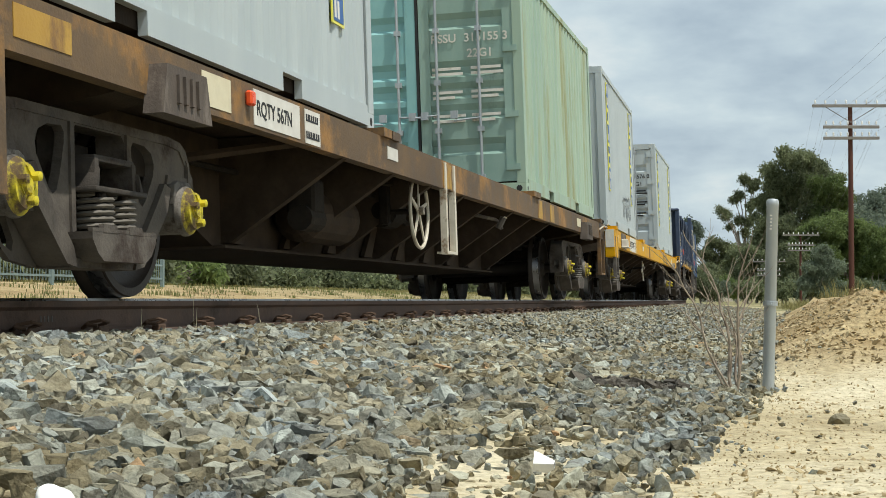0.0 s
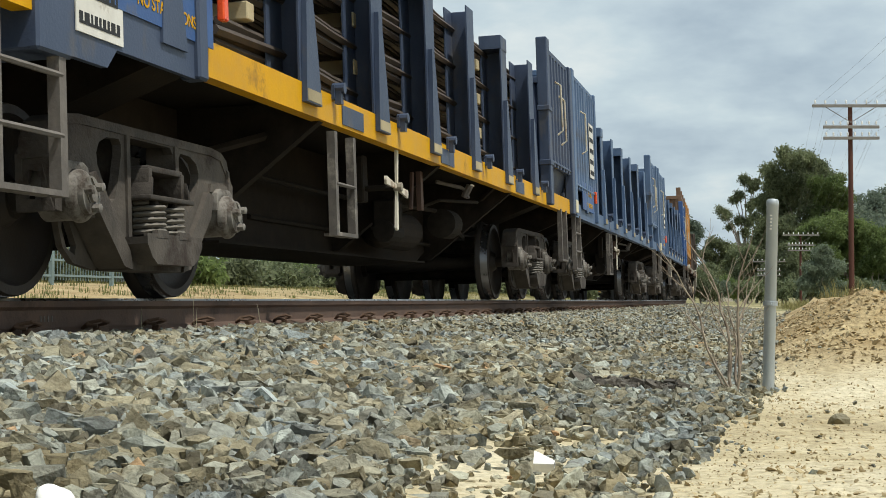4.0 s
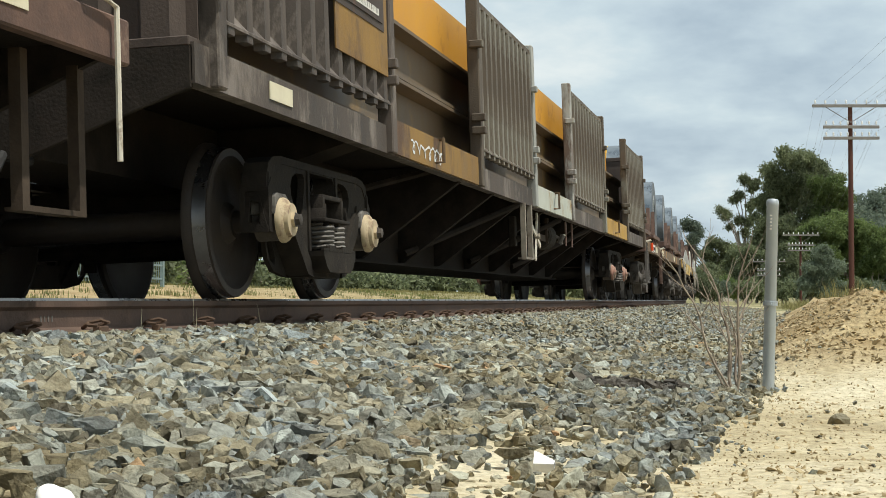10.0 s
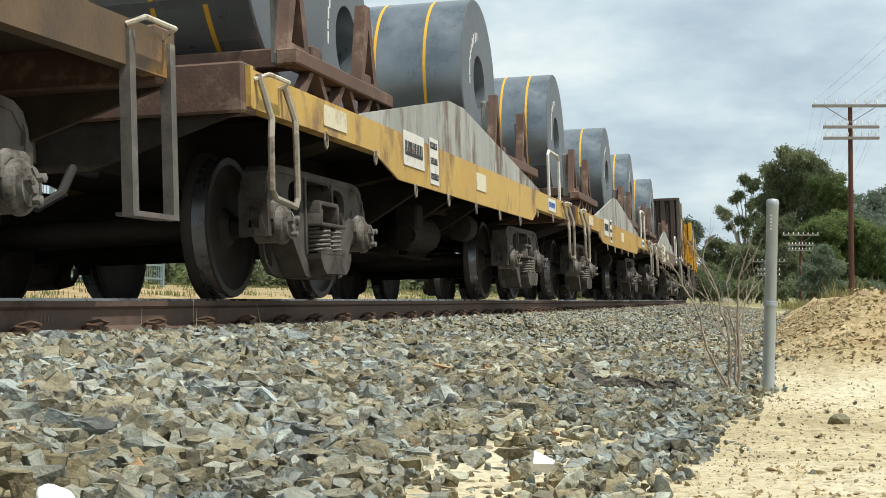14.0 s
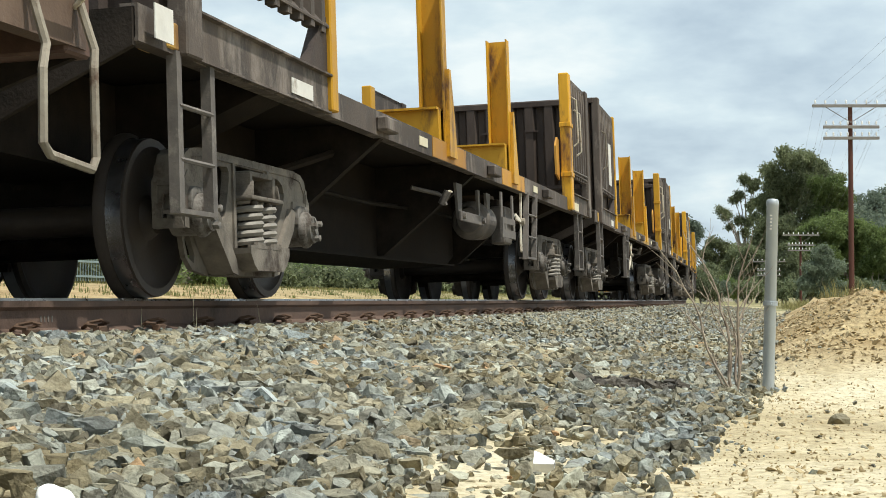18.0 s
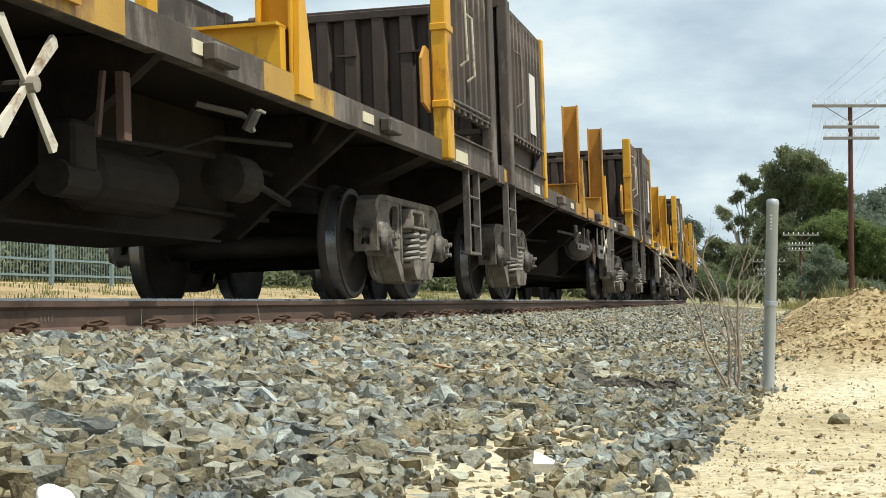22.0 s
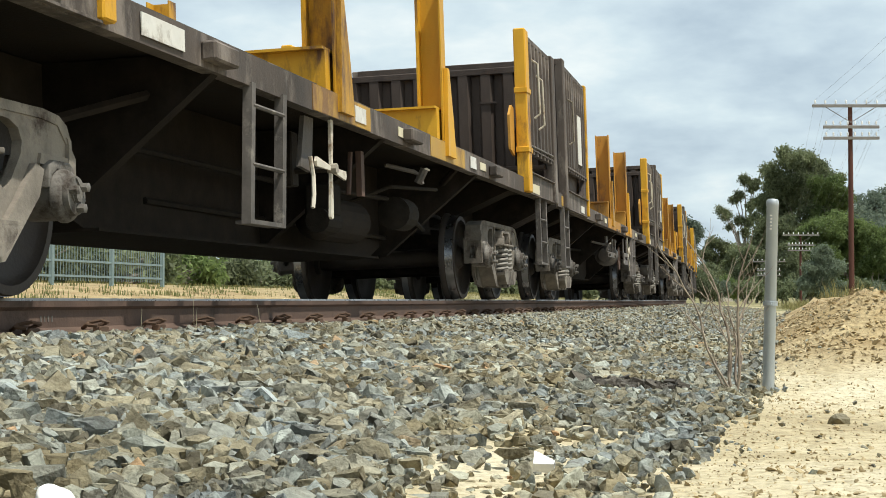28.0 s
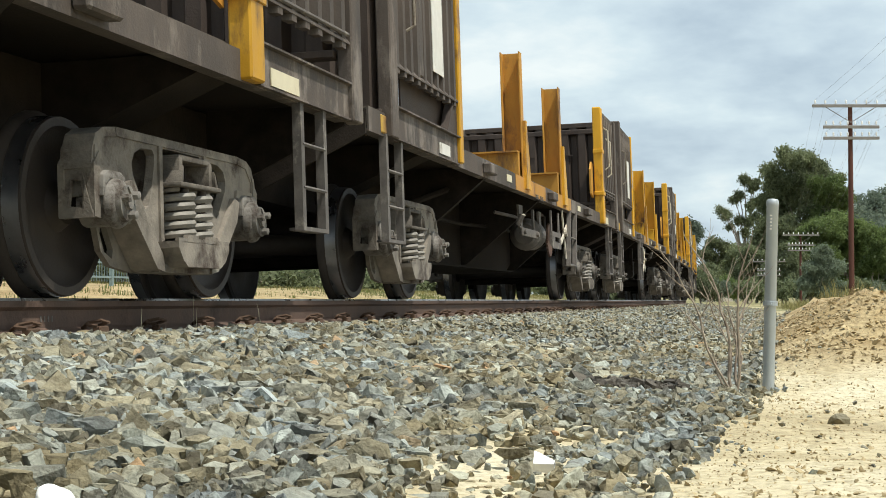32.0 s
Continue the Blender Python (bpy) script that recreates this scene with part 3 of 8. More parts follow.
def rock_templates(count, pts, seed):
    """Broken stones: blocks and wedges cut by a few random planes, so that the faces are few, flat and uneven."""
    rnd = random.Random(seed)
    out = []
    while len(out) < count:
        bm = bmesh.new()
        sx, sy, sz = rnd.uniform(0.85, 1.5), rnd.uniform(0.7, 1.1), rnd.uniform(0.5, 0.9)
        if pts >= 12:
            bmesh.ops.create_cube(bm, size=1.0)
            for _ in range(rnd.randint(5, 9)):
                n = Vector((rnd.gauss(0, 1), rnd.gauss(0, 1), rnd.gauss(0, 1))).normalized()
                cut = bmesh.ops.bisect_plane(bm, geom=bm.verts[:] + bm.edges[:] + bm.faces[:], plane_co=n * rnd.uniform(0.30, 0.50), plane_no=n, clear_outer=True)
                rim = [e for e in cut["geom_cut"] if isinstance(e, bmesh.types.BMEdge)]
                if rim:
                    bmesh.ops.contextual_create(bm, geom=rim)
            for v in bm.verts:
                v.co = Vector((v.co.x * sx, v.co.y * sy, v.co.z * sz)) * 0.80 + Vector((rnd.uniform(-1, 1), rnd.uniform(-1, 1), rnd.uniform(-1, 1))) * 0.03
        else:
            for _ in range(pts):
                v = Vector((rnd.gauss(0, 1), rnd.gauss(0, 1), rnd.gauss(0, 1))).normalized() * rnd.uniform(0.8, 1.2)
                bm.verts.new((v.x * sx * 0.5, v.y * sy * 0.5, v.z * sz * 0.5))
        bmesh.ops.convex_hull(bm, input=bm.verts[:])
        loose = [v for v in bm.verts if not v.link_faces]
        bmesh.ops.delete(bm, geom=loose, context="VERTS")
        bmesh.ops.triangulate(bm, faces=bm.faces[:])
        bm.verts.index_update()
        v = np.array([x.co[:] for x in bm.verts])
        f = np.array([[x.index for x in fc.verts] for fc in bm.faces])
        if len(f) >= 8:
            out.append((v, f))
        bm.free()
    return out


def scatter_rocks(name, spots, templates, mat, seed):
    """spots: rows of x, y, z, size. One mesh of many loose stones."""
    rs = np.random.RandomState(seed)
    V, F, base = [], [], 0
    kinds = rs.randint(0, len(templates), len(spots))
    for k, (tv, tf) in enumerate(templates):
        sp = spots[kinds == k]
        if not len(sp):
            continue
        n = len(sp)
        # any heading, most of them lying fairly flat
        yaw, tilt, way = rs.uniform(0, 6.283, n) / 2, rs.normal(0, 0.75, n) / 2, rs.uniform(0, 6.283, n)
        tw, tx, ty, yw, yz = np.cos(tilt), np.sin(tilt) * np.cos(way), np.sin(tilt) * np.sin(way), np.cos(yaw), np.sin(yaw)
        w, x, y, z = tw * yw, tx * yw + ty * yz, ty * yw - tx * yz, tw * yz
        R = np.stack([1 - 2 * (y * y + z * z), 2 * (x * y - z * w), 2 * (x * z + y * w), 2 * (x * y + z * w), 1 - 2 * (x * x + z * z), 2 * (y * z - x * w), 2 * (x * z - y * w), 2 * (y * z + x * w), 1 - 2 * (x * x + y * y)], 1).reshape(n, 3, 3)
        P = np.einsum("nij,vj->nvi", R, tv) * sp[:, 3][:, None, None] + sp[:, None, :3]
        V.append(P.reshape(-1, 3))
        F.append((tf[None] + (base + np.arange(n) * len(tv))[:, None, None]).reshape(-1, 3))
        base += n * len(tv)
    V, F = np.concatenate(V), np.concatenate(F)
    me = bpy.data.meshes.new(name)
    me.vertices.add(len(V))
    me.vertices.foreach_set("co", V.ravel().astype(np.float32))
    me.loops.add(F.size)
    me.loops.foreach_set("vertex_index", F.ravel().astype(np.int32))
    me.polygons.add(len(F))
    me.polygons.foreach_set("loop_start", np.arange(0, F.size, 3, dtype=np.int32))
    me.polygons.foreach_set("loop_total", np.full(len(F), 3, dtype=np.int32))
    me.update(calc_edges=True)
    me.shade_flat()
    me.materials.append(mat)
    return new(name, me)


def build_ballast():
    # the bed itself
    ls = [-3.3 + 0.15 * i for i in range(44)]
    ss = [-12 + 0.4 * i for i in range(150)] + [48 + 3 * i for i in range(80)]
    verts, faces = [], []
    for s in ss:
        for l in ls:
            p = on_track(s, l)
            verts.append((p.x, p.y, bed_height(l) - 0.03 + 0.012 * noise.noise(Vector((p.x * 6, p.y * 6, 0)))))
    n = len(ls)
    faces = [(j * n + i, j * n + i + 1, j * n + n + i + 1, j * n + n + i) for j in range(len(ss) - 1) for i in range(n - 1)]
    me = bpy.data.meshes.new("ballast_bed")
    me.from_pydata(verts, [], [f[::-1] for f in faces])
    me.materials.append(M["bed"])
    tagged(new("ballast_bed", me), "bed of crushed grey stone under the track", "ballast", kind="structure")
    # loose stones on it
    rs = np.random.RandomState(4)

    def spots(s0, s1, l0, l1, per, lo, hi, thin_from=3.2, behind=False):
        n = int((s1 - s0) * (l1 - l0) * per)
        s, l = rs.uniform(s0, s1, n), rs.uniform(l0, l1, n)
        if s1 <= 9:      # near by, the foot of the bed is a clear line that widens away from the camera
            foot = thin_from + 0.03 * np.clip(s - 3.2, 0, 3.4) + 0.04 * np.sin(s * 5)
            keep = rs.uniform(size=n) < np.clip((foot + 0.07 - l) / 0.14, 0.0, 1.0)
        else:
            keep = rs.uniform(size=n) < np.clip(1.0 - (l - thin_from) / (l1 - thin_from + 1e-6), 0.0, 1.0) ** 1.6
        # sand shows through near the foot of the bed
        bare = (np.abs(l - 3.54 - 0.05 * np.sin(s * 3)) < 0.16) & (s > 2.6) & (s < 4.6) & (rs.uniform(size=n) < (0.86 if hi > 0.04 else 0.3))
        keep &= ~bare
        s, l = s[keep], l[keep]
        size = lo + (hi - lo) * rs.uniform(size=len(s)) ** 1.5
        rows = []
        for a, b, d in zip(s, l, size):
            p = on_track(a, b)
            if (p.y < -1.75 * p.x - 0.6) != behind:      # the dense stones lie where they are looked at
                continue
            z = bed_height(b) if b < 3.6 else ground_height(p.x, p.y)
            rows.append((p.x, p.y, z + 0.012 * smooth(2.9, 3.3, b) - 0.012 + rs.uniform(-0.018, 0.022), d))
        return np.array(rows)

    near = np.concatenate([spots(2.2, 9.0, 0.86, 3.0, 1120, 0.036, 0.084, 3.80), spots(2.2, 9.0, 3.0, 4.2, 1350, 0.026, 0.064, 3.83), spots(2.4, 9.0, 0.9, 3.4, 60, 0.08, 0.11, 3.70), spots(2.4, 9.0, 3.0, 4.2, 600, 0.015, 0.035, 3.90), spots(2.4, 14.0, 3.5, 4.9, 120, 0.006, 0.018, 3.6)])
    mid = np.concatenate([spots(9.0, 22.0, 0.86, 4.0, 640, 0.045, 0.088, 3.5), spots(9, 22, 3.4, 4.6, 12, 0.03, 0.07, 3.5)])
    far = spots(22.0, 75.0, 0.86, 4.2, 150, 0.08, 0.14)
    between = np.concatenate([spots(-12, 34, -3.1, 0.66, 110, 0.06, 0.10, 0.6), spots(-12, 9, 0.86, 3.9, 480, 0.05, 0.09, 3.65, True), spots(-12, 12, -3.1, 0.66, 110, 0.06, 0.10, 0.6, True)])
    between = between[np.abs(np.hypot(between[:, 0] + OFFSET + 1 / CURVE, between[:, 1]) - 1 / CURVE + GAUGE) > 0.12]
    # a strip of darker stones by the shrub, painting in the shade of a hollow
    shade_mask = (((near[:, 0] + 0.76) / 0.24) ** 2 + ((near[:, 1] - 6.45) / 0.27) ** 2 < 1.0)
    shade_rows, near = near[shade_mask], near[~shade_mask]
    shade_rows[:, 2] += 0.004
    for rows, pts, k, mat in ((between, 6, 16, "stone"), (near, 14, 48, "stone"), (mid, 7, 24, "stone"), (far, 6, 12, "stone"), (shade_rows, 12, 20, "shade_stone")):
        ob = scatter_rocks("ballast_stones", rows, rock_templates(k, pts, k), M[mat], k)
        tagged(ob, "stones by the shrub, coloured dark as shade in a hollow" if mat == "shade_stone" else "loose angular grey and brown ballast stones", "ballast", kind="stuff")


# grit darker than the stones, painting in the shade of the gaps between them
M["bed"] = surf("gap_shade_grit", (0.06, 0.056, 0.048), (0.12, 0.112, 0.10), 18, 0.95, 0, 0.8, (0.19, 0.18, 0.165), 0.62, 16, fine=30)
build_ballast()


# ---------------------------------------------------------------- rails, sleepers and clips
def build_track():
    track = tagged(new("railway_track"), "canted railway track with brown steel rails on concrete sleepers", "track", kind="structure")
    head = [(-0.035, -0.012), (-0.028, 0.0), (0.028, 0.0), (0.035, -0.012), (0.033, -0.04), (0.011, -0.055), (0.009, -0.135), (0.03, -0.147), (0.073, -0.158), (0.073, -0.17), (-0.073, -0.17), (-0.073, -0.158), (-0.03, -0.147), (-0.009, -0.135), (-0.011, -0.055), (-0.033, -0.04)]
    stations = [-14 + 1.5 * i for i in range(70)] + [92 + 4 * i for i in range(40)]
    for lat in (GAUGE, -GAUGE):
        bm = bmesh.new()
        rows = [[bm.verts.new(on_track(s, lat + a, b)) for a, b in head] for s in stations]
        for r0, r1 in zip(rows, rows[1:]):
            for i in range(len(head)):
                f = bm.faces.new((r0[i], r1[i], r1[(i + 1) % len(head)], r0[(i + 1) % len(head)]))
                f.material_index = 1 if i in (0, 1, 2) else 0
        bmesh.ops.recalc_face_normals(bm, faces=bm.faces[:])
        me = mesh_of("rail", bm, M["rail"])
        me.materials.append(M["railtop"])
        part("rail", me, None, track, "rust-brown steel rail with a polished head")
    bm = bmesh.new()
    prism(bm, [(-0.13, -0.39), (0.13, -0.39), (0.11, -0.19), (0.09, -0.175), (-0.09, -0.175), (-0.11, -0.19)], -1.25, 1.25)
    slp = mesh_of("sleeper", bm, M["concrete"])
    bm = bmesh.new()
    # a sprung clip: a shoulder and a bent round bar
    box(bm, -0.05, 0.05, 0.845, 0.885, -0.176, -0.135, 0.006)
    pipe(bm, [(-0.06, 0.875, -0.135), (-0.075, 0.83, -0.128), (-0.05, 0.795, -0.142), (0.0, 0.80, -0.118), (0.03, 0.85, -0.108), (0.065, 0.875, -0.118), (0.06, 0.82, -0.135)], 0.0095, 6)
    clip = mesh_of("clip", bm, M["clip"])
    for i in range(-26, 92):
        s = 6.19 + 0.687 * i
        m = track_pose(s)
        part("sleeper", slp, None, track, at=m)
        if i < 62:
            part("rail_clip", clip, None, track, at=m)


build_track()


# ---------------------------------------------------------------- bogies
R_WHEEL, BASE = 0.425, 0.885
SHAPES = {}


def shape(key, make):
    if key not in SHAPES:
        SHAPES[key] = make()
    return SHAPES[key]


def wheelset_mesh():
    bm = bmesh.new()
    for side in (1, -1):
        prof = [(0.0, 0.84), (0.085, 0.84), (0.10, 0.82), (0.12, 0.79), (0.20, 0.765), (0.33, 0.775), (0.365, 0.80), (0.375, 0.832), (0.415, 0.832), (0.42, 0.82), (R_WHEEL, 0.74), (0.432, 0.728), (0.453, 0.705), (0.455, 0.685), (0.42, 0.675), (0.37, 0.70), (0.34, 0.72), (0.2, 0.71), (0.12, 0.70), (0.11, 0.66), (0.085, 0.65)]
        lathe(bm, [(r if r else 0.002, side * d) for r, d in prof], 36)
    lathe(bm, [(0.075, -0.7), (0.085, -0.6), (0.085, 0.6), (0.075, 0.7)], 14)
    rod(bm, (0, -1.04, 0), (0, 1.04, 0), 0.062, 12)
    me = mesh_of("wheelset", bm, M["wheel"], True)
    me.materials.append(M["tread"])
    idx = []
    for p in me.polygons:
        c = p.center
        r = math.hypot(c.x, c.z)
        idx.append(1 if 0.7385 < abs(c.y) < 0.822 and r > 0.38 else 0)
    me.polygons.foreach_set("material_index", idx)
    return me


def soften(bm, width, segments=2):
    """Rounds the hard edges, as a casting has them."""
    bm.normal_update()
    es = [e for e in bm.edges if len(e.link_faces) == 2 and e.calc_face_angle(0.0) > radians(35)]
    bmesh.ops.bevel(bm, geom=es, offset=width, offset_type="OFFSET", segments=segments, affect="EDGES", profile=0.5, clamp_overlap=True)


def side_frame_mesh():
    """A cast side frame: deep box sections round two teardrop windows, the spring opening and two bearing jaws."""
    half = [(0.0, 0.79), (0.78, 0.79), (0.93, 0.775), (1.0, 0.74), (1.04, 0.67), (1.055, 0.58), (1.05, 0.36), (0.995, 0.355), (0.99, 0.53), (0.975, 0.555), (0.765, 0.555), (0.75, 0.53), (0.735, 0.40), (0.66, 0.345), (0.545, 0.345), (0.41, 0.155), (0.33, 0.125), (0.0, 0.12)]
    outer = half + [(-x, z) for x, z in reversed(half[1:-1])]
    win = [(0.345, 0.70), (0.37, 0.725), (0.50, 0.72), (0.58, 0.69), (0.61, 0.64), (0.60, 0.585), (0.50, 0.455), (0.462, 0.425), (0.425, 0.445), (0.39, 0.52), (0.345, 0.66)]
    tri = [(0.565, 0.372), (0.655, 0.375), (0.655, 0.46), (0.635, 0.475)]
    mid = [(-0.27, 0.24), (0.27, 0.24), (0.27, 0.71), (0.235, 0.742), (-0.235, 0.742), (-0.27, 0.71)]
    bm = bmesh.new()
    plate_with_holes(bm, outer, [win, [(-x, z) for x, z in reversed(win)], tri, [(-x, z) for x, z in reversed(tri)], mid], 1.0, 1.045)
    prism(bm, [(-0.80, 0.793), (0.80, 0.793), (0.79, 0.75), (-0.79, 0.75)], 0.90, 1.052)
    for k in (1, -1):
        # curved end of the top member, the diagonal, the columns and the jaws
        prism(bm, [(k * 0.79, 0.793), (k * 0.93, 0.778), (k * 1.005, 0.742), (k * 1.045, 0.67), (k * 1.06, 0.58), (k * 1.03, 0.57), (k * 1.0, 0.66), (k * 0.92, 0.735), (k * 0.78, 0.75)][::k], 0.90, 1.052)
        prism(bm, [(k * 0.30, 0.12), (k * 0.40, 0.135), (k * 0.70, 0.415), (k * 0.745, 0.53), (k * 0.67, 0.55), (k * 0.60, 0.47), (k * 0.335, 0.21)][::k], 0.93, 1.075)
        low = [(k * 0.735, 0.42), (k * 0.765, 0.34), (k * 0.72, 0.22), (k * 0.62, 0.15), (k * 0.40, 0.122), (k * 0.36, 0.15), (k * 0.66, 0.42)]
        eye = [(k * 0.715, 0.36), (k * 0.725, 0.30), (k * 0.68, 0.215), (k * 0.60, 0.185), (k * 0.585, 0.23), (k * 0.65, 0.33)]
        plate_with_holes(bm, low, [eye], 0.895, 0.925)
        prism(bm, [(k * 0.272, 0.24), (k * 0.31, 0.24), (k * 0.31, 0.75), (k * 0.272, 0.75)][::k], 0.90, 1.058)
        prism(bm, [(k * 0.995, 0.355), (k * 1.055, 0.36), (k * 1.058, 0.60), (k * 1.0, 0.66), (k * 0.99, 0.54)][::k], 0.885, 0.915)
        prism(bm, [(k * 0.995, 0.355), (k * 1.055, 0.36), (k * 1.058, 0.60), (k * 1.0, 0.66), (k * 0.99, 0.54)][::k], 1.03, 1.065)
        # the end web of the outer jaw, with a slot and a round hole through it
        end = bmesh.new()
        plate_with_holes(end, [(0.89, 0.355), (1.06, 0.355), (1.06, 0.68), (1.03, 0.735), (0.92, 0.735), (0.89, 0.68)], [[(0.935, 0.41), (1.01, 0.40), (1.015, 0.52), (0.95, 0.53)], [(0.955, 0.62), (0.995, 0.62), (1.005, 0.665), (0.985, 0.70), (0.96, 0.69), (0.945, 0.65)]], 0.0, 0.028)
        for v in end.verts:
            u, t = v.co.x, -v.co.y
            v.co.x, v.co.y = k * (1.03 + t - 0.06 * (max(v.co.z - 0.56, 0) / 0.175) ** 2), -u
        bmesh.ops.recalc_face_normals(end, faces=end.faces[:])
        tmp = bpy.data.meshes.new("end_web")
        end.to_mesh(tmp)
        end.free()
        bm.from_mesh(tmp)
        bpy.data.meshes.remove(tmp)
        prism(bm, [(k * 0.735, 0.555), (k * 1.0, 0.555), (k * 0.99, 0.60), (k * 0.75, 0.60)][::k], 0.89, 1.06)
    # bottom member and the spring seat with its raised lip
    prism(bm, [(-0.35, 0.12), (0.35, 0.12), (0.35, 0.16), (-0.35, 0.16)], 0.90, 1.06)
    prism(bm, [(-0.33, 0.272), (0.345, 0.272), (0.345, 0.24), (0.29, 0.18), (0.22, 0.145), (-0.22, 0.145), (-0.28, 0.18), (-0.33, 0.24)], 0.90, 1.16)
    prism(bm, [(-0.33, 0.27), (0.345, 0.27), (0.345, 0.288), (-0.33, 0.288)], 1.14, 1.16)
    for x in (-0.15, 0.12):
        prism(bm, [(x - 0.075, 0.27), (x + 0.075, 0.27), (x + 0.065, 0.306), (x - 0.065, 0.306)], 1.135, 1.162)
    soften(bm, 0.010)
    return mesh_of("side_frame", bm, M["bogie"], True)


def spring_mesh():
    bm = bmesh.new()
    turns, n, k = 5.6, 64, 6
    rings = []
    for i in range(n + 1):
        a = 2 * math.pi * turns * i / n
        z = 0.285 + 0.26 * i / n
        c = Vector((0.086 * math.cos(a), 0.086 * math.sin(a), z))
        out = Vector((math.cos(a), math.sin(a), 0))
        rings.append([bm.verts.new(c + (out * math.cos(2 * math.pi * j / k) + Vector((0, 0, 1)) * math.sin(2 * math.pi * j / k)) * 0.0205) for j in range(k)])
    for a, b in zip(rings, rings[1:]):
        for j in range(k):
            bm.faces.new((a[j], a[(j + 1) % k], b[(j + 1) % k], b[j]))
    bm.faces.new(rings[0][::-1])
    bm.faces.new(rings[-1])
    bmesh.ops.recalc_face_normals(bm, faces=bm.faces[:])
    return mesh_of("spring", bm, M["spring"], True)


def bolster_mesh():
    bm = bmesh.new()
    prism(bm, [(-0.96, 0.56), (0.96, 0.56), (0.96, 0.69), (0.8, 0.70), (0.3, 0.76), (-0.3, 0.76), (-0.8, 0.70), (-0.96, 0.69)], -0.17, 0.17, "lz")
    # brake beams and hangers between the wheels
    for k in (1, -1):
        rod(bm, (k * 0.37, -0.8, 0.32), (k * 0.37, 0.8, 0.32), 0.045, 8)
        for l in (-0.76, 0.76):
            prism(bm, [(k * 0.40, 0.22), (k * 0.44, 0.22), (k * 0.445, 0.44), (k * 0.405, 0.44)][::k], l - 0.04, l + 0.04)
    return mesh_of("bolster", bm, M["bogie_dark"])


def bolster_end_mesh(rib=False):
    """The hollow end of the bolster that looks out over the springs, its sides sloping out to a wide foot."""
    bm = bmesh.new()
    prism(bm, [(-0.27, 0.548), (0.27, 0.548), (0.27, 0.572), (-0.27, 0.572)], 0.92, 1.155)
    for k in (1, -1):
        prism(bm, [(k * 0.225, 0.57), (k * 0.175, 0.57), (k * 0.175, 0.70), (k * 0.215, 0.70)][::-k], 0.92, 1.125)
        prism(bm, [(k * 0.255, 0.572), (k * 0.215, 0.572), (k * 0.205, 0.66)][::-k], 0.98, 1.145)
    prism(bm, [(-0.215, 0.685), (0.215, 0.685), (0.205, 0.715), (-0.205, 0.715)], 0.92, 1.12)
    if rib:
        prism(bm, [(-0.015, 0.57), (0.025, 0.57), (0.02, 0.69), (-0.01, 0.69)], 0.95, 1.085)
    for x in (-0.13, 0.10):
        rod(bm, (x, 1.11, 0.52), (x, 1.11, 0.55), 0.024, 8)
    soften(bm, 0.006)
    return mesh_of("bolster_end", bm, M["bogie"], True)


def cap_mesh(mat, big):
    """Bearing cup with its backing ring, end cap, three bolts and a bent locking plate."""
    bm = bmesh.new()
    r = 0.118 if big else 0.108
    nut = mat in (M["cap_cream"], M["cap_red"])
    lathe(bm, [(r * 0.8, 0.93), (r * 0.97, 0.94), (r * 0.97, 1.075), (r * 1.07, 1.08), (r * 1.07, 1.10), (r, 1.115), (r * 0.82, 1.125), (r * 0.78, 1.15), (r * 0.30, 1.152), (r * 0.26, 1.165), (0.004, 1.166)], 26)
    if nut:     # one large nut on a dark washer in the middle
        lathe(bm, [(0.045, 1.15), (0.045, 1.172), (0.034, 1.174), (0.034, 1.20), (0.022, 1.205), (0.004, 1.205)], 6)
    for i in () if nut else range(3):
        a = radians(120 * i + 40)
        lathe(bm, [(0.021, 1.145), (0.021, 1.185), (0.012, 1.19), (0.004, 1.19)], 6, (r * 0.52 * math.cos(a), 0, r * 0.52 * math.sin(a)))
        b = a + radians(60)
        prism(bm, [(r * 0.52 * math.cos(q) + dx, r * 0.52 * math.sin(q) + dz) for q, dx, dz in ((a, -0.018, 0.0), (a, 0.0, -0.018), (b, 0.018, 0.0), (b, 0.0, 0.018))], 1.15, 1.158)
    me = mesh_of("bearing_cap", bm, M["cap_grey"] if mat in (M["cap_grey"], M["cap_yellow"]) else M["bogie"], True)
    me.materials.append(mat)
    me.polygons.foreach_set("material_index", [1 if (1.168 if nut else 9) > -p.center.y > (1.12 if mat == M["cap_yellow"] else 1.06) else 0 for p in me.polygons])
    return me


def adapter_mesh():
    """The saddle between the bearing and the jaw."""
    bm = bmesh.new()
    prism(bm, [(-0.125, 0.03), (-0.10, 0.03), (-0.085, 0.085), (-0.04, 0.112), (0.04, 0.112), (0.085, 0.085), (0.10, 0.03), (0.125, 0.03), (0.115, 0.128), (0.07, 0.15), (-0.07, 0.15), (-0.115, 0.128)], 0.92, 1.085)
    soften(bm, 0.006)
    return mesh_of("bearing_adapter", bm, M["cap_grey"], True)


def mirrored(me):
    bm = bmesh.new()
    bm.from_mesh(me)
    for v in bm.verts:
        v.co.y = -v.co.y
    bmesh.ops.reverse_faces(bm, faces=bm.faces[:])
    out = bpy.data.meshes.new(me.name)
    bm.to_mesh(out)
    bm.free()
    for m in me.materials:
        out.materials.append(m)
    return out


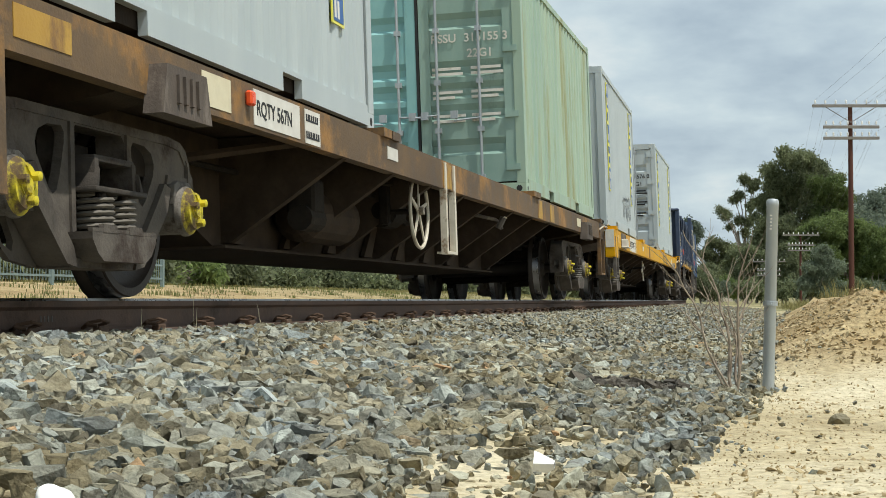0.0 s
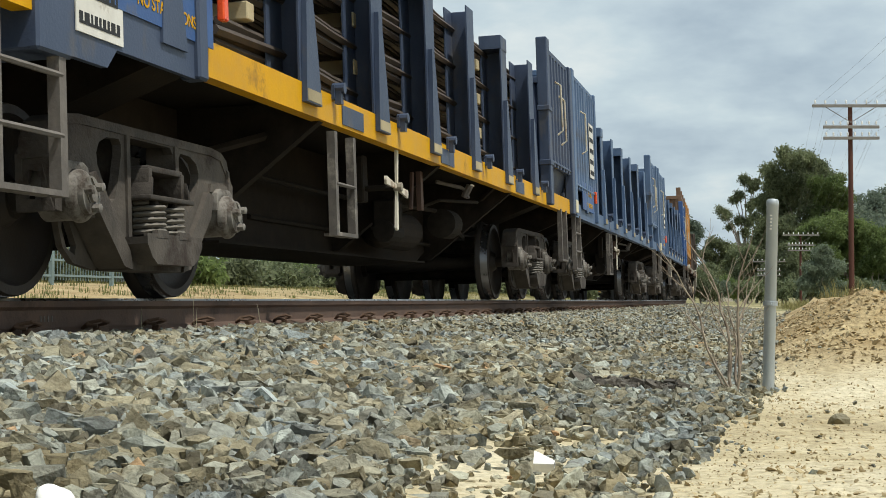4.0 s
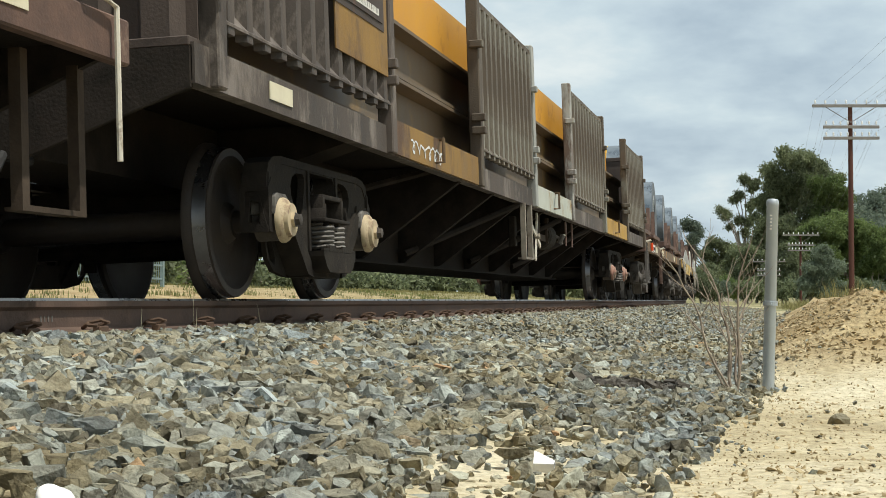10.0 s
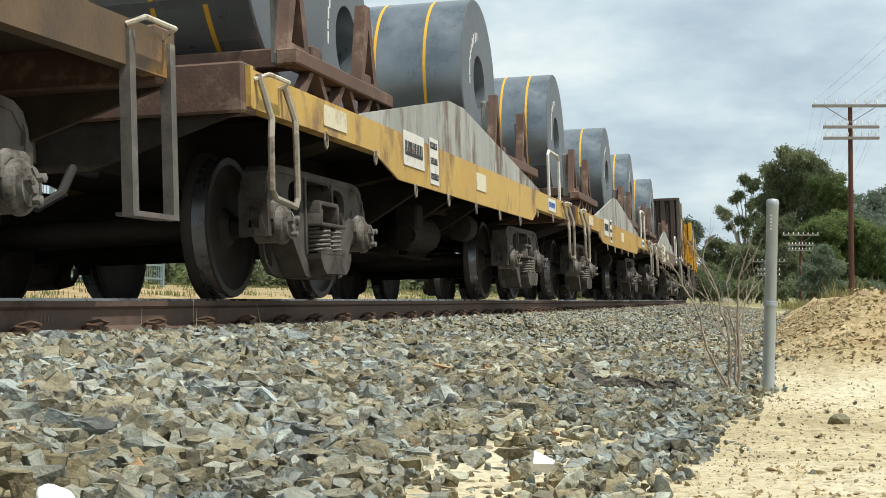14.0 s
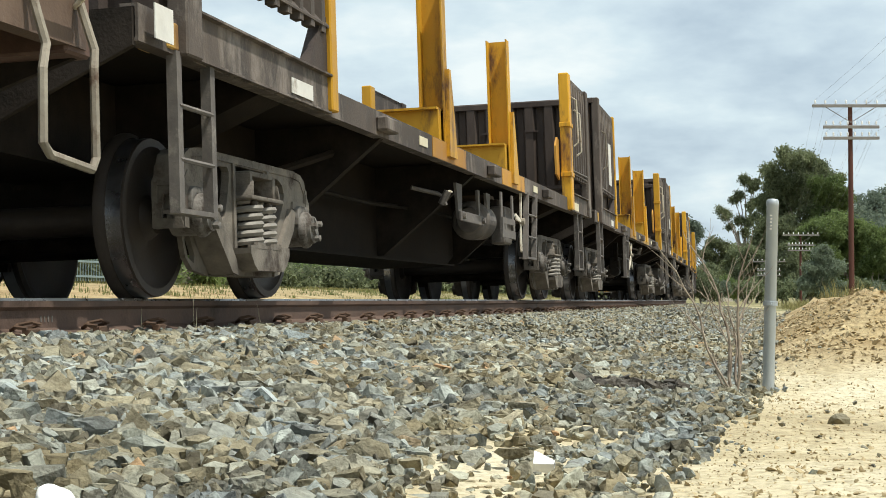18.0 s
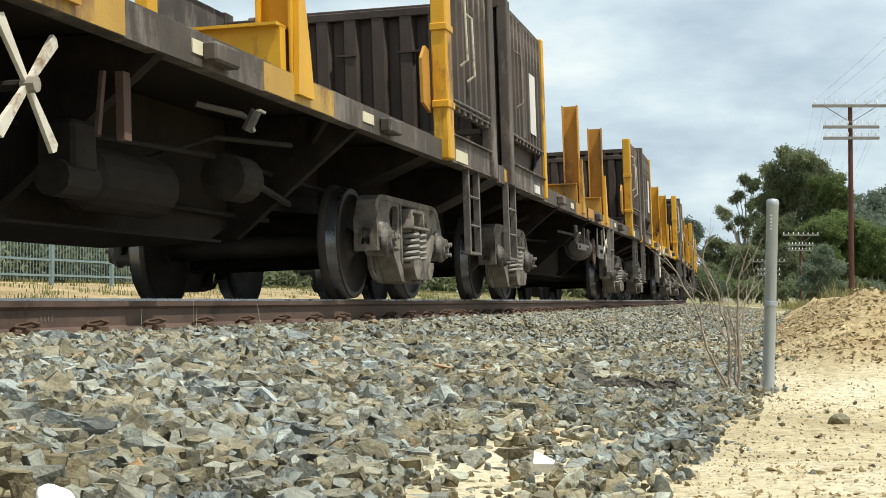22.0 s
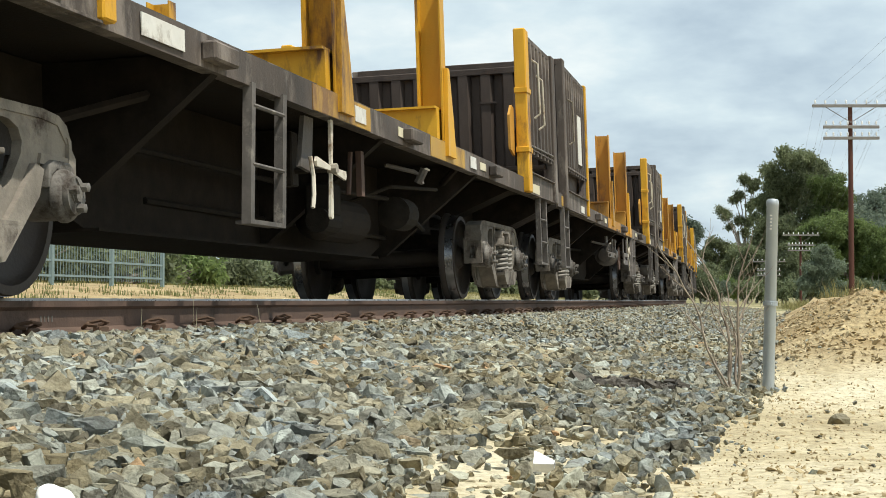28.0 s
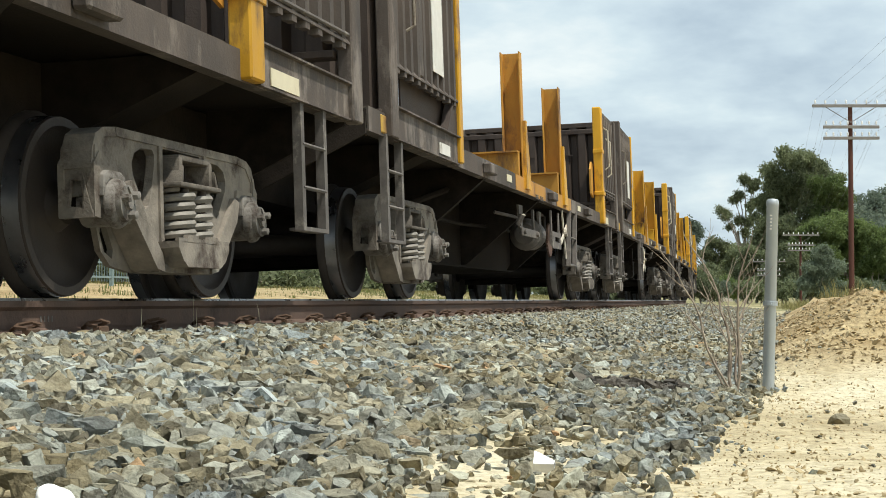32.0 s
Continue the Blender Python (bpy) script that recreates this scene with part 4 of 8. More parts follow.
def add_bogie(wagon, x, cap="cap_grey", big=False, dark=False, tone="bogie", rib=False):
    out = 0.0 if tone == "bogie_dust" else 0.05      # the older bogies stand broader
    bog = part("bogie", shape("bolster", bolster_mesh), None, wagon, "cast-steel bogie with coil springs", pose(x, 0, 0) @ Matrix.Diagonal((1.07, 1.0, 1.07, 1.0) if dark else (1.0, 1.0, 1.0, 1.0)))
    f = shape("frame", side_frame_mesh)
    f2 = shape("frame2", lambda: mirrored(f))
    e = shape(("bolster_end", rib), lambda: bolster_end_mesh(rib))
    if dark:
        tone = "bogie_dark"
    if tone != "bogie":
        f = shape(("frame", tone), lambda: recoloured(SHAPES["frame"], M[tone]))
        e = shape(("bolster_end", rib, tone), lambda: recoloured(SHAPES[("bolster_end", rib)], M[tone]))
    near, away = pose(0, -out, 0), pose(0, out, 0)
    old = tone != "bogie_dust"      # the older ones carry a lower bolster on shorter springs
    part("bolster_end", e, None, bog, at=near @ pose(0, 0, -0.10 if old else 0.0))
    squeeze = pose(0, 0, 0.114) @ Matrix.Diagonal((1.0, 1.0, 0.6, 1.0)) if old else Matrix()
    part("side_frame", f, None, bog, at=near)
    part("side_frame", f2, None, bog, at=away)
    sp = shape("spring", spring_mesh)
    if dark:
        sp = shape("dark_spring", lambda: recoloured(SHAPES["spring"], M["cap_grey"]))
    elif not old:
        sp = shape("pale_spring", lambda: recoloured(SHAPES["spring"], M["spring_pale"]))
    for k in (1, -1):
        for dx, l in ((-0.13, 1.06), (0.10, 1.06), (0.20, 0.96), (-0.01, 0.95)):
            part("coil_spring", sp, None, bog, at=pose(dx, -k * (l + out), 0) @ squeeze)
    c = shape(("cap", cap, big), lambda: cap_mesh(M[cap], big))
    c2 = shape(("cap2", cap, big), lambda: mirrored(c))
    ad = shape("adapter", adapter_mesh)
    for dx in (-BASE, BASE):
        part("wheelset", shape("wheelset", wheelset_mesh), None, bog, "dark steel wheels on an axle", pose(dx, 0, R_WHEEL))
        part("bearing_cap", c, None, bog, at=pose(dx, -out, R_WHEEL))
        part("bearing_cap", c2, None, bog, at=pose(dx, out, R_WHEEL))
        part("bearing_adapter", ad, None, bog, at=pose(dx, -out, R_WHEEL))
    return bog


def recoloured(me, mat):
    me = me.copy()
    me.materials.clear()
    me.materials.append(mat)
    return me


# ---------------------------------------------------------------- pieces that most wagons share
def add_steps(w, x, wide, l, z0, z1, rungs=2, mat="step", lean=0.0, at=None):
    """A hanging step: two flat bars with a tread at the foot, and rungs between."""
    a, b = x - wide / 2, x + wide / 2
    bm = bmesh.new()
    prism(bm, [(a - 0.03, z1), (a + 0.03, z1), (a + 0.03 + lean, z0 + 0.024), (b - 0.03 + lean, z0 + 0.024), (b - 0.03, z1), (b + 0.03, z1), (b + 0.03 + lean, z0), (a - 0.03 + lean, z0)], l - 0.045, l + 0.008)
    box(bm, a + lean, b + lean, l - 0.09, l - 0.04, z0 + 0.003, z0 + 0.02)
    lad = part("step_ladder", bm, M[mat], w)
    for i in at or [j / rungs for j in range(1, rungs)]:
        z = z0 + (z1 - z0) * i
        o = lean * (1 - i)
        bm = bmesh.new()
        rod(bm, (a + o, l, z), (b + o, l, z), 0.013, 6)
        part("rung", bm, M[mat], lad)
    return lad


def add_hand_brake(w, x, l, z, arms=True, turn=20, r=0.29):
    """A spoked wheel or four bare arms on a short shaft."""
    bm = bmesh.new()
    rod(bm, (x, l - 0.30, z), (x, l + 0.03, z), 0.022, 8)
    box(bm, x - 0.07, x + 0.07, l - 0.30, l - 0.22, z - 0.1, z + 0.25, 0.01)
    hb = part("hand_brake", bm, M["bogie_dark"], w, "hand brake with cream-painted handle")
    bm = bmesh.new()
    if arms:
        for i in range(4):
            a = radians(turn + 90 * i)
            c, s = math.cos(a), math.sin(a)
            bm = bmesh.new()
            prism(bm, [(x + c * 0.02 - s * 0.014, z + s * 0.02 + c * 0.014), (x + c * 0.02 + s * 0.014, z + s * 0.02 - c * 0.014), (x + c * r + s * 0.03, z + s * r - c * 0.03), (x + c * (r + 0.014), z + s * (r + 0.014)), (x + c * r - s * 0.03, z + s * r + c * 0.03)], l + 0.008, l + 0.026)
            part("handle_arm", bm, M["handle"], hb)
    else:
        n = 28
        ring = [(x + r * math.cos(2 * math.pi * i / n), l + 0.02, z + r * math.sin(2 * math.pi * i / n)) for i in range(n + 1)]
        pipe(bm, ring, 0.015, 6)
        for i in range(5):
            a = radians(turn + 72 * i)
            prism(bm, [(x - math.sin(a) * 0.02, z + math.cos(a) * 0.02), (x + math.sin(a) * 0.02, z - math.cos(a) * 0.02), (x + r * math.cos(a) + math.sin(a) * 0.012, z + r * math.sin(a) - math.cos(a) * 0.012), (x + r * math.cos(a) - math.sin(a) * 0.012, z + r * math.sin(a) + math.cos(a) * 0.012)], l + 0.01, l + 0.022)
    if not arms:
        part("brake_handle", bm, M["handle"], hb)
    bm = bmesh.new()
    rod(bm, (x, l, z), (x, l + 0.06, z), 0.034, 8)
    part("hub", bm, M["step"], hb)


def add_tap(w, x, l, z):
    bm = bmesh.new()
    pipe(bm, [(x - 0.22, l - 0.25, z + 0.08), (x - 0.03, l - 0.06, z + 0.03), (x, l - 0.02, z), (x, l, z - 0.07)], 0.018, 6)
    rod(bm, (x, l - 0.04, z - 0.06), (x, l + 0.02, z + 0.05), 0.034, 8)
    tap = part("air_cock", bm, M["ladder"], w)
    bm = bmesh.new()
    pipe(bm, [(x, l, z + 0.04), (x + 0.03, l + 0.03, z + 0.055), (x + 0.11, l + 0.03, z + 0.05)], 0.009, 6)
    part("cock_handle", bm, M["handle"], tap)


def add_plate(w, x0, x1, l, z0, z1, mat="cream", name="label_plate", bars=0, text=None, size=0.1, ink="ink"):
    """A painted patch or plate on the side, with rows of plain bars or a word on it."""
    bm = bmesh.new()
    box(bm, x0, x1, l - 0.002, l + 0.004, z0, z1)
    p = part(name, bm, M[mat], w)
    if bars:
        rnd = random.Random(int(x0 * 100) + bars)
        for i in range(bars):
            bm = bmesh.new()
            za = z1 - (z1 - z0) * (i + 0.28) / bars
            zb = z1 - (z1 - z0) * (i + 0.70) / bars
            bar_row(bm, x0 + (x1 - x0) * 0.06, x1 - (x1 - x0) * 0.08, zb, za, l + 0.003, rnd)
            part("lettering", bm, M[ink], p)
    if text:
        words(text, size, M[ink], p, side_pose(x0 + (x1 - x0) * 0.05, l + 0.005, z0 + ((z1 - z0) - size * 0.7) / 2), 0.002)
    return p


def add_handrail(w, pts, mat="handle", r=0.013):
    bm = bmesh.new()
    pipe(bm, pts, r, 7)
    return part("handrail", bm, M[mat], w)


def add_coupler(w, x, k):
    """Knuckle coupler and air hose at one end; k is +1 for the end that lies further along x."""
    bm = bmesh.new()
    box(bm, *sorted((x - k * 0.5, x + k * 0.28)), -0.09, 0.09, 0.74, 0.94, 0.02)
    prism(bm, [(x + k * 0.2, -0.14), (x + k * 0.42, -0.10), (x + k * 0.42, 0.04), (x + k * 0.33, 0.13), (x + k * 0.2, 0.15)][::k], 0.70, 0.98, "xl")
    c = part("coupler", bm, M["shade_grime"], w)
    bm = bmesh.new()
    pipe(bm, [(x - k * 0.3, 0.28, 0.72), (x + k * 0.02, 0.30, 0.72), (x + k * 0.12, 0.28, 0.58), (x + k * 0.24, 0.2, 0.5), (x + k * 0.34, 0.1, 0.56)], 0.028, 8)
    part("air_hose", bm, M["hose"], c)


def add_brake_gear(w, x, mat="frame_brown", tank=0.17):
    """Air reservoir, brake cylinder, valve and rodding slung under the floor."""
    bm = bmesh.new()
    lathe(bm, [(0.03, x - 0.62), (tank * 0.75, x - 0.56), (tank, x - 0.46), (tank, x + 0.46), (tank * 0.75, x + 0.56), (0.03, x + 0.62)], 18, (0, 0.62, 0.62), "x")
    part("air_reservoir", bm, M[mat], w)
    bm = bmesh.new()
    lathe(bm, [(0.05, x + 0.95), (0.14, x + 0.97), (0.14, x + 1.3), (0.10, x + 1.34), (0.03, x + 1.6)], 16, (0, 0.85, 0.72), "x")
    rod(bm, (x + 1.5, 0.85, 0.72), (x + 2.6, 0.7, 0.66), 0.025, 7)
    part("brake_cylinder", bm, M["bogie_dark"], w)
    bm = bmesh.new()
    box(bm, x - 1.15, x - 0.9, 0.75, 0.95, 0.58, 0.82, 0.02)
    lathe(bm, [(0.09, x - 1.2), (0.09, x - 0.86)], 12, (0, 0.86, 0.55), "x")
    part("brake_valve", bm, M["bogie_dark"], w)
    bm = bmesh.new()
    pipe(bm, [(x - 4.2, 0.5, 0.86), (x - 1.0, 0.55, 0.84), (x + 0.9, 0.8, 0.84), (x + 4.2, 0.5, 0.86)], 0.02, 6)
    pipe(bm, [(x - 3.0, 0.35, 0.6), (x + 3.0, 0.4, 0.58)], 0.022, 6)
    pipe(bm, [(x + 0.4, 0.6, 0.78), (x + 0.7, 0.9, 0.92), (x + 1.5, 1.1, 0.94)], 0.016, 6)
    part("brake_pipe", bm, M["bogie_dark"], w)


def add_underframe(w, half, xb, zs, zt, sill, frame, width=1.30, belly=0.42, belly_half=3.2, cross=(), deck=True, sill_name="side_sill", wide_sill=0.30, head=None):
    """Side sills (channels), deep middle sill, cross bearers, braces and floor."""
    for k, nm in ((1, sill_name), (-1, sill_name)):
        bm = bmesh.new()
        a, b, c = width, width - 0.014, width - 0.085
        prism(bm, [(k * l, z) for l, z in ((a, zs), (a, zt), (c, zt), (c, zt - 0.014), (b, zt - 0.014), (b, zs + 0.014), (c, zs + 0.014), (c, zs))], -half, half, "lz")
        part(nm, bm, M[sill], w)
    bm = bmesh.new()
    top = zt - 0.06
    prism(bm, [(-half, top), (-half, 0.74), (-xb + 0.3, 0.70), (-belly_half - 0.9, 0.66), (-belly_half, belly), (belly_half, belly), (belly_half + 0.9, 0.66), (xb - 0.3, 0.70), (half, 0.74), (half, top)], -wide_sill, wide_sill)
    prism(bm, [(-belly_half, belly - 0.018), (belly_half, belly - 0.018), (belly_half, belly), (-belly_half, belly)], -wide_sill - 0.09, wide_sill + 0.09)
    part("centre_sill", bm, M[frame], w)
    if deck:
        bm = bmesh.new()
        box(bm, -half + 0.02, half - 0.02, -width + 0.09, width - 0.09, zt - 0.05, zt - 0.016)
        part("floor", bm, M[frame], w)
    me = None
    for x in cross:
        if me is None:
            bm = bmesh.new()
            e, f = width - 0.02, wide_sill + 0.06
            prism(bm, [(-e, zs + 0.01), (-f, belly + 0.02), (f, belly + 0.02), (e, zs + 0.01), (e, zt - 0.06), (-e, zt - 0.06)], -0.045, 0.045, "lz")
            me = mesh_of("cross_bearer", bm, M[frame])
        part("cross_bearer", me, None, w, at=pose(x, 0, 0))
    for k in (-1, 1):
        for s in (1, -1):
            bm = bmesh.new()
            rod(bm, (k * (xb - 1.3), s * 0.32, 0.72), (k * (xb - 2.6), s * (width - 0.12), zs + 0.06), 0.03, 6)
            part("diagonal_brace", bm, M[frame], w)
        bm = bmesh.new()
        prism(bm, [(-0.4, 0.70), (0.4, 0.70), (width - 0.02, zs - 0.02), (width - 0.02, zt - 0.02), (-width + 0.02, zt - 0.02), (-width + 0.02, zs - 0.02)], *sorted((k * (half - 0.02), k * (half + 0.02))), "lz")
        part("headstock", bm, M[head or frame], w)
        bm = bmesh.new()
        prism(bm, [(-0.35, 0.78), (0.35, 0.78), (width - 0.1, zs + 0.01), (width - 0.1, zt - 0.06), (-width + 0.1, zt - 0.06), (-width + 0.1, zs + 0.01)], k * xb - 0.2, k * xb + 0.2, "lz")
        part("body_bolster", bm, M[frame], w)
        add_coupler(w, k * half, k)


TRAIN = []      # (thing, place along the train at its middle, half the distance between its pivots, offset in its wagon's space)


def enter(thing, s_mid, xb, local=None):
    TRAIN.append((thing, s_mid, xb, local or Matrix()))
    thing.matrix_basis = track_pose(s_mid) @ (local or Matrix())
    return thing


def new_wagon(name, label, category="freight wagon"):
    return tagged(new(name), label, category, "wagons of the goods train")


# ---------------------------------------------------------------- containers
def corrugated(u0, u1, w, depth, pitch):
    """Trapezoid waves along u, standing between w and w - depth."""
    line, u = [(u0, w)], u0 + pitch * 0.2
    while u + pitch < u1:
        line += [(u, w), (u + pitch * 0.18, w - depth), (u + pitch * 0.5, w - depth), (u + pitch * 0.68, w)]
        u += pitch
    return line + [(u1, w)]


def container(label, side, door, ends="doors", length=6.058, height=2.591, stripes=(), pitch=0.275, post=None, code=None, pale_door=None, depth=0.034, pockets=((-1.35, -0.99), (0.99, 1.35))):
    c = tagged(new("shipping_container"), label, "container", "containers on the train")
    hl, hw = length / 2, 1.219
    post = post or side
    for z0, z1 in ((0.0, 0.118), (height - 0.118, height)):
        for x in (-hl, hl - 0.178):
            for l in (-hw, hw - 0.162):
                bm = bmesh.new()
                box(bm, x, x + 0.178, l, l + 0.162, z0, z1, 0.008)
                cast = part("corner_casting", bm, M[side], c)
                if z0 > 0:
                    continue
                k = 1 if l > 0 else -1
                # solid black discs stand in for the shade inside the lifting holes
                bm = bmesh.new()
                lathe(bm, [(0.03, k * (hw + 0.002)), (0.03, k * (hw - 0.02))], 10, (x + 0.09, 0, 0.055))
                part("lifting_hole", bm, M["gasket_and_hole"], cast)
                if x < 0:
                    bm = bmesh.new()
                    lathe(bm, [(0.035, x - 0.002), (0.035, x + 0.02)], 10, (0, l + 0.08, 0.055), "x")
                    part("lifting_hole", bm, M["gasket_and_hole"], cast)
    for k in (1, -1):
        bm = bmesh.new()
        bent_plate(bm, corrugated(-hl + 0.17, hl - 0.17, k * (hw - 0.012), k * depth, pitch), k, 0.004, 0.16, height - 0.10)
        part("side_panel", bm, M[side], c)
        bm = bmesh.new()
        box(bm, -hl + 0.16, hl - 0.16, *sorted((k * hw, k * (hw - 0.05))), height - 0.10, height - 0.03)
        part("top_rail", bm, M[side], c)
        bm = bmesh.new()
        rail = [(-hl + 0.17, 0.165), (-hl + 0.17, 0.02)]
        for a, b in pockets:      # fork pockets break the bottom rail
            rail += [(a, 0.02), (a, 0.135), (b, 0.135), (b, 0.02)]
        prism(bm, rail + [(hl - 0.17, 0.02), (hl - 0.17, 0.165)], *sorted((k * hw, k * (hw - 0.05))))
        part("bottom_rail", bm, M[side], c)
        for x in (-hl, hl - 0.12):
            bm = bmesh.new()
            box(bm, x, x + 0.12, *sorted((k * hw, k * (hw - 0.11))), 0.11, height - 0.11, 0.006)
            part("corner_post", bm, M[post], c)
    bm = bmesh.new()
    box(bm, -hl + 0.1, hl - 0.1, -hw + 0.03, hw - 0.03, height - 0.05, height - 0.025)
    n = 22
    for i in range(n):      # roof corrugations show along the edge
        x = -hl + 0.25 + (2 * hl - 0.5) * i / (n - 1)
        box(bm, x - 0.05, x + 0.05, -hw + 0.06, hw - 0.035, height - 0.026, height - 0.008)
    part("roof", bm, M[side], c)
    bm = bmesh.new()
    box(bm, -hl + 0.1, hl - 0.1, -hw + 0.06, hw - 0.06, 0.05, 0.16)
    part("floor", bm, M["shade_grime"], c)
    # far end
    bm = bmesh.new()
    bent_plate(bm, corrugated(-hw + 0.11, hw - 0.11, hl - 0.02, 0.045, 0.25), 1, 0.004, 0.1, height - 0.1, "l")
    part("end_panel", bm, M[side], c)
    x0 = -hl
    if ends == "wall":
        bm = bmesh.new()
        bent_plate(bm, [(u, -w) for u, w in corrugated(-hw + 0.11, hw - 0.11, hl - 0.02, 0.05, 0.27)], -1, 0.004, 0.1, height - 0.1, "l")
        box(bm, x0, x0 + 0.06, -hw + 0.15, hw - 0.15, 0.0, 0.14)
        box(bm, x0, x0 + 0.06, -hw + 0.15, hw - 0.15, height - 0.11, height)
        part("end_panel", bm, M[side], c)
    else:
        bm = bmesh.new()
        box(bm, x0, x0 + 0.06, -hw + 0.15, hw - 0.15, 0.0, 0.12)
        part("door_sill", bm, M[side], c)
        bm = bmesh.new()
        box(bm, x0, x0 + 0.06, -hw + 0.15, hw - 0.15, height - 0.13, height)
        part("door_header", bm, M[side], c)
        for k, dm in ((1, door), (-1, pale_door or door)):
            a, b = sorted((k * 0.02, k * (hw - 0.10)))
            bm = bmesh.new()
            # door sheet with pressed ridges across it
            zs = [(0.14, 0.0)]
            for zr in (0.55, 0.95, 1.2, 1.45, 2.0):
                zs += [(zr - 0.09, 0.0), (zr - 0.05, 0.035), (zr + 0.03, 0.035), (zr + 0.10, 0.0)]
            zs.append((height - 0.14, 0.0))
            fr = [[bm.verts.new((x0 + 0.02 + d, -l, z)) for z, d in zs] for l in (a + 0.12, b - 0.12)]
            for i in range(len(zs) - 1):
                bm.faces.new((fr[0][i], fr[0][i + 1], fr[1][i + 1], fr[1][i]))
            # folded back round the edges, so that the door is as thick as it is
            back = [[bm.verts.new((x0 + 0.06, -l, z)) for z in (0.14, height - 0.14)] for l in (a + 0.12, b - 0.12)]
            bm.faces.new((back[0][0], back[1][0], back[1][1], back[0][1]))
            for f, g in zip(fr, back):
                bm.faces.new(f + [g[1], g[0]])
            bm.faces.new((fr[0][0], fr[1][0], back[1][0], back[0][0]))
            bm.faces.new((fr[0][-1], fr[1][-1], back[1][1], back[0][1]))
            bmesh.ops.recalc_face_normals(bm, faces=bm.faces[:])
            d = part("door", bm, M[dm], c)
            for l in (a, b - 0.122):
                bm = bmesh.new()
                box(bm, x0 + 0.012, x0 + 0.05, l, l + 0.122, 0.14, height - 0.14)
                part("door_stile", bm, M[dm], d)
            for o in (0.22, 0.74):
                l = k * (0.02 + (hw - 0.12) * o * 0.86)
                bm = bmesh.new()
                rod(bm, (x0 - 0.02, l, 0.08), (x0 - 0.02, l, height - 0.06), 0.017, 8)
                for z in (0.2, 0.75, 1.3, 1.9, height - 0.2):
                    box(bm, x0 - 0.035, x0 + 0.02, l - 0.035, l + 0.035, z - 0.03, z + 0.03)
                part("lock_rod", bm, M["galv"], d)
                bm = bmesh.new()
                rod(bm, (x0 - 0.03, l, 0.95 - 0.1 * o), (x0 - 0.04, l - k * 0.3, 0.93 - 0.1 * o), 0.012, 6)
                box(bm, x0 - 0.05, x0, l - k * 0.3 - 0.04, l - k * 0.3 + 0.04, 0.88, 0.97)
                part("door_handle", bm, M["galv"], d)
            for z in (0.3, 0.9, 1.65, 2.3):
                bm = bmesh.new()
                box(bm, x0 - 0.012, x0 + 0.02, *sorted((k * (hw - 0.22), k * (hw - 0.06))), z - 0.035, z + 0.035)
                part("hinge", bm, M[dm], d)
        bm = bmesh.new()
        for l in (-0.02, hw - 0.105, -hw + 0.085):
            box(bm, x0 + 0.008, x0 + 0.03, l, l + 0.03, 0.13, height - 0.13)
        part("door_gasket", bm, M["gasket_and_hole"], c)
        if code:
            ink = M["white"] if door != "box_grey" else M["ink"]
            words(code[0], 0.135, ink, c, end_pose(x0 + 0.006, 0.16, 1.76), 0.002)
            words(code[1], 0.135, ink, c, end_pose(x0 + 0.006, 0.55, 1.76), 0.002)
            words(code[2], 0.135, ink, c, end_pose(x0 + 0.006, 0.58, 1.58), 0.002)
            rnd = random.Random(5)
            for z in (1.44, 1.38, 1.17, 1.11, 0.90, 0.84):
                for l0 in (0.17, 0.62):
                    bm = bmesh.new()
                    box(bm, x0 + 0.004, x0 + 0.012, l0, l0 + rnd.uniform(0.25, 0.38), z, z + 0.032)
                    part("lettering", bm, ink, c)
    # upright vinyl signs on the side: blue and yellow blocks, words drawn as plain bars
    for xs in stripes:
        bm = bmesh.new()
        box(bm, xs - 0.14, xs + 0.14, hw - 0.012, hw - 0.002, 0.62, 2.42)
        sg = part("side_sign", bm, M["label_yellow"], c)
        for z0, z1 in ((0.64, 1.0), (1.42, 1.72), (2.0, 2.40)):
            bm = bmesh.new()
            box(bm, xs - 0.115, xs + 0.115, hw - 0.004, hw + 0.001, z0, z1)
            part("sign_block", bm, M["label_blue"], sg)
        for z0, z1, n in ((0.66, 0.78, 2), (0.82, 0.94, 3), (1.45, 1.56, 2), (2.05, 2.17, 3), (2.24, 2.36, 2)):
            for i in range(n):
                bm = bmesh.new()
                box(bm, xs - 0.10 + i * 0.07, xs - 0.055 + i * 0.07, hw, hw + 0.003, z0, z1)
                part("sign_lettering", bm, M["white"], sg)
        for z0, z1, n in ((1.08, 1.19, 3), (1.24, 1.35, 3), (1.78, 1.92, 2)):
            for i in range(n):
                bm = bmesh.new()
                box(bm, xs - 0.10 + i * 0.07, xs - 0.055 + i * 0.07, hw, hw + 0.003, z0, z1)
                part("sign_lettering", bm, M["label_blue"], sg)
    return c


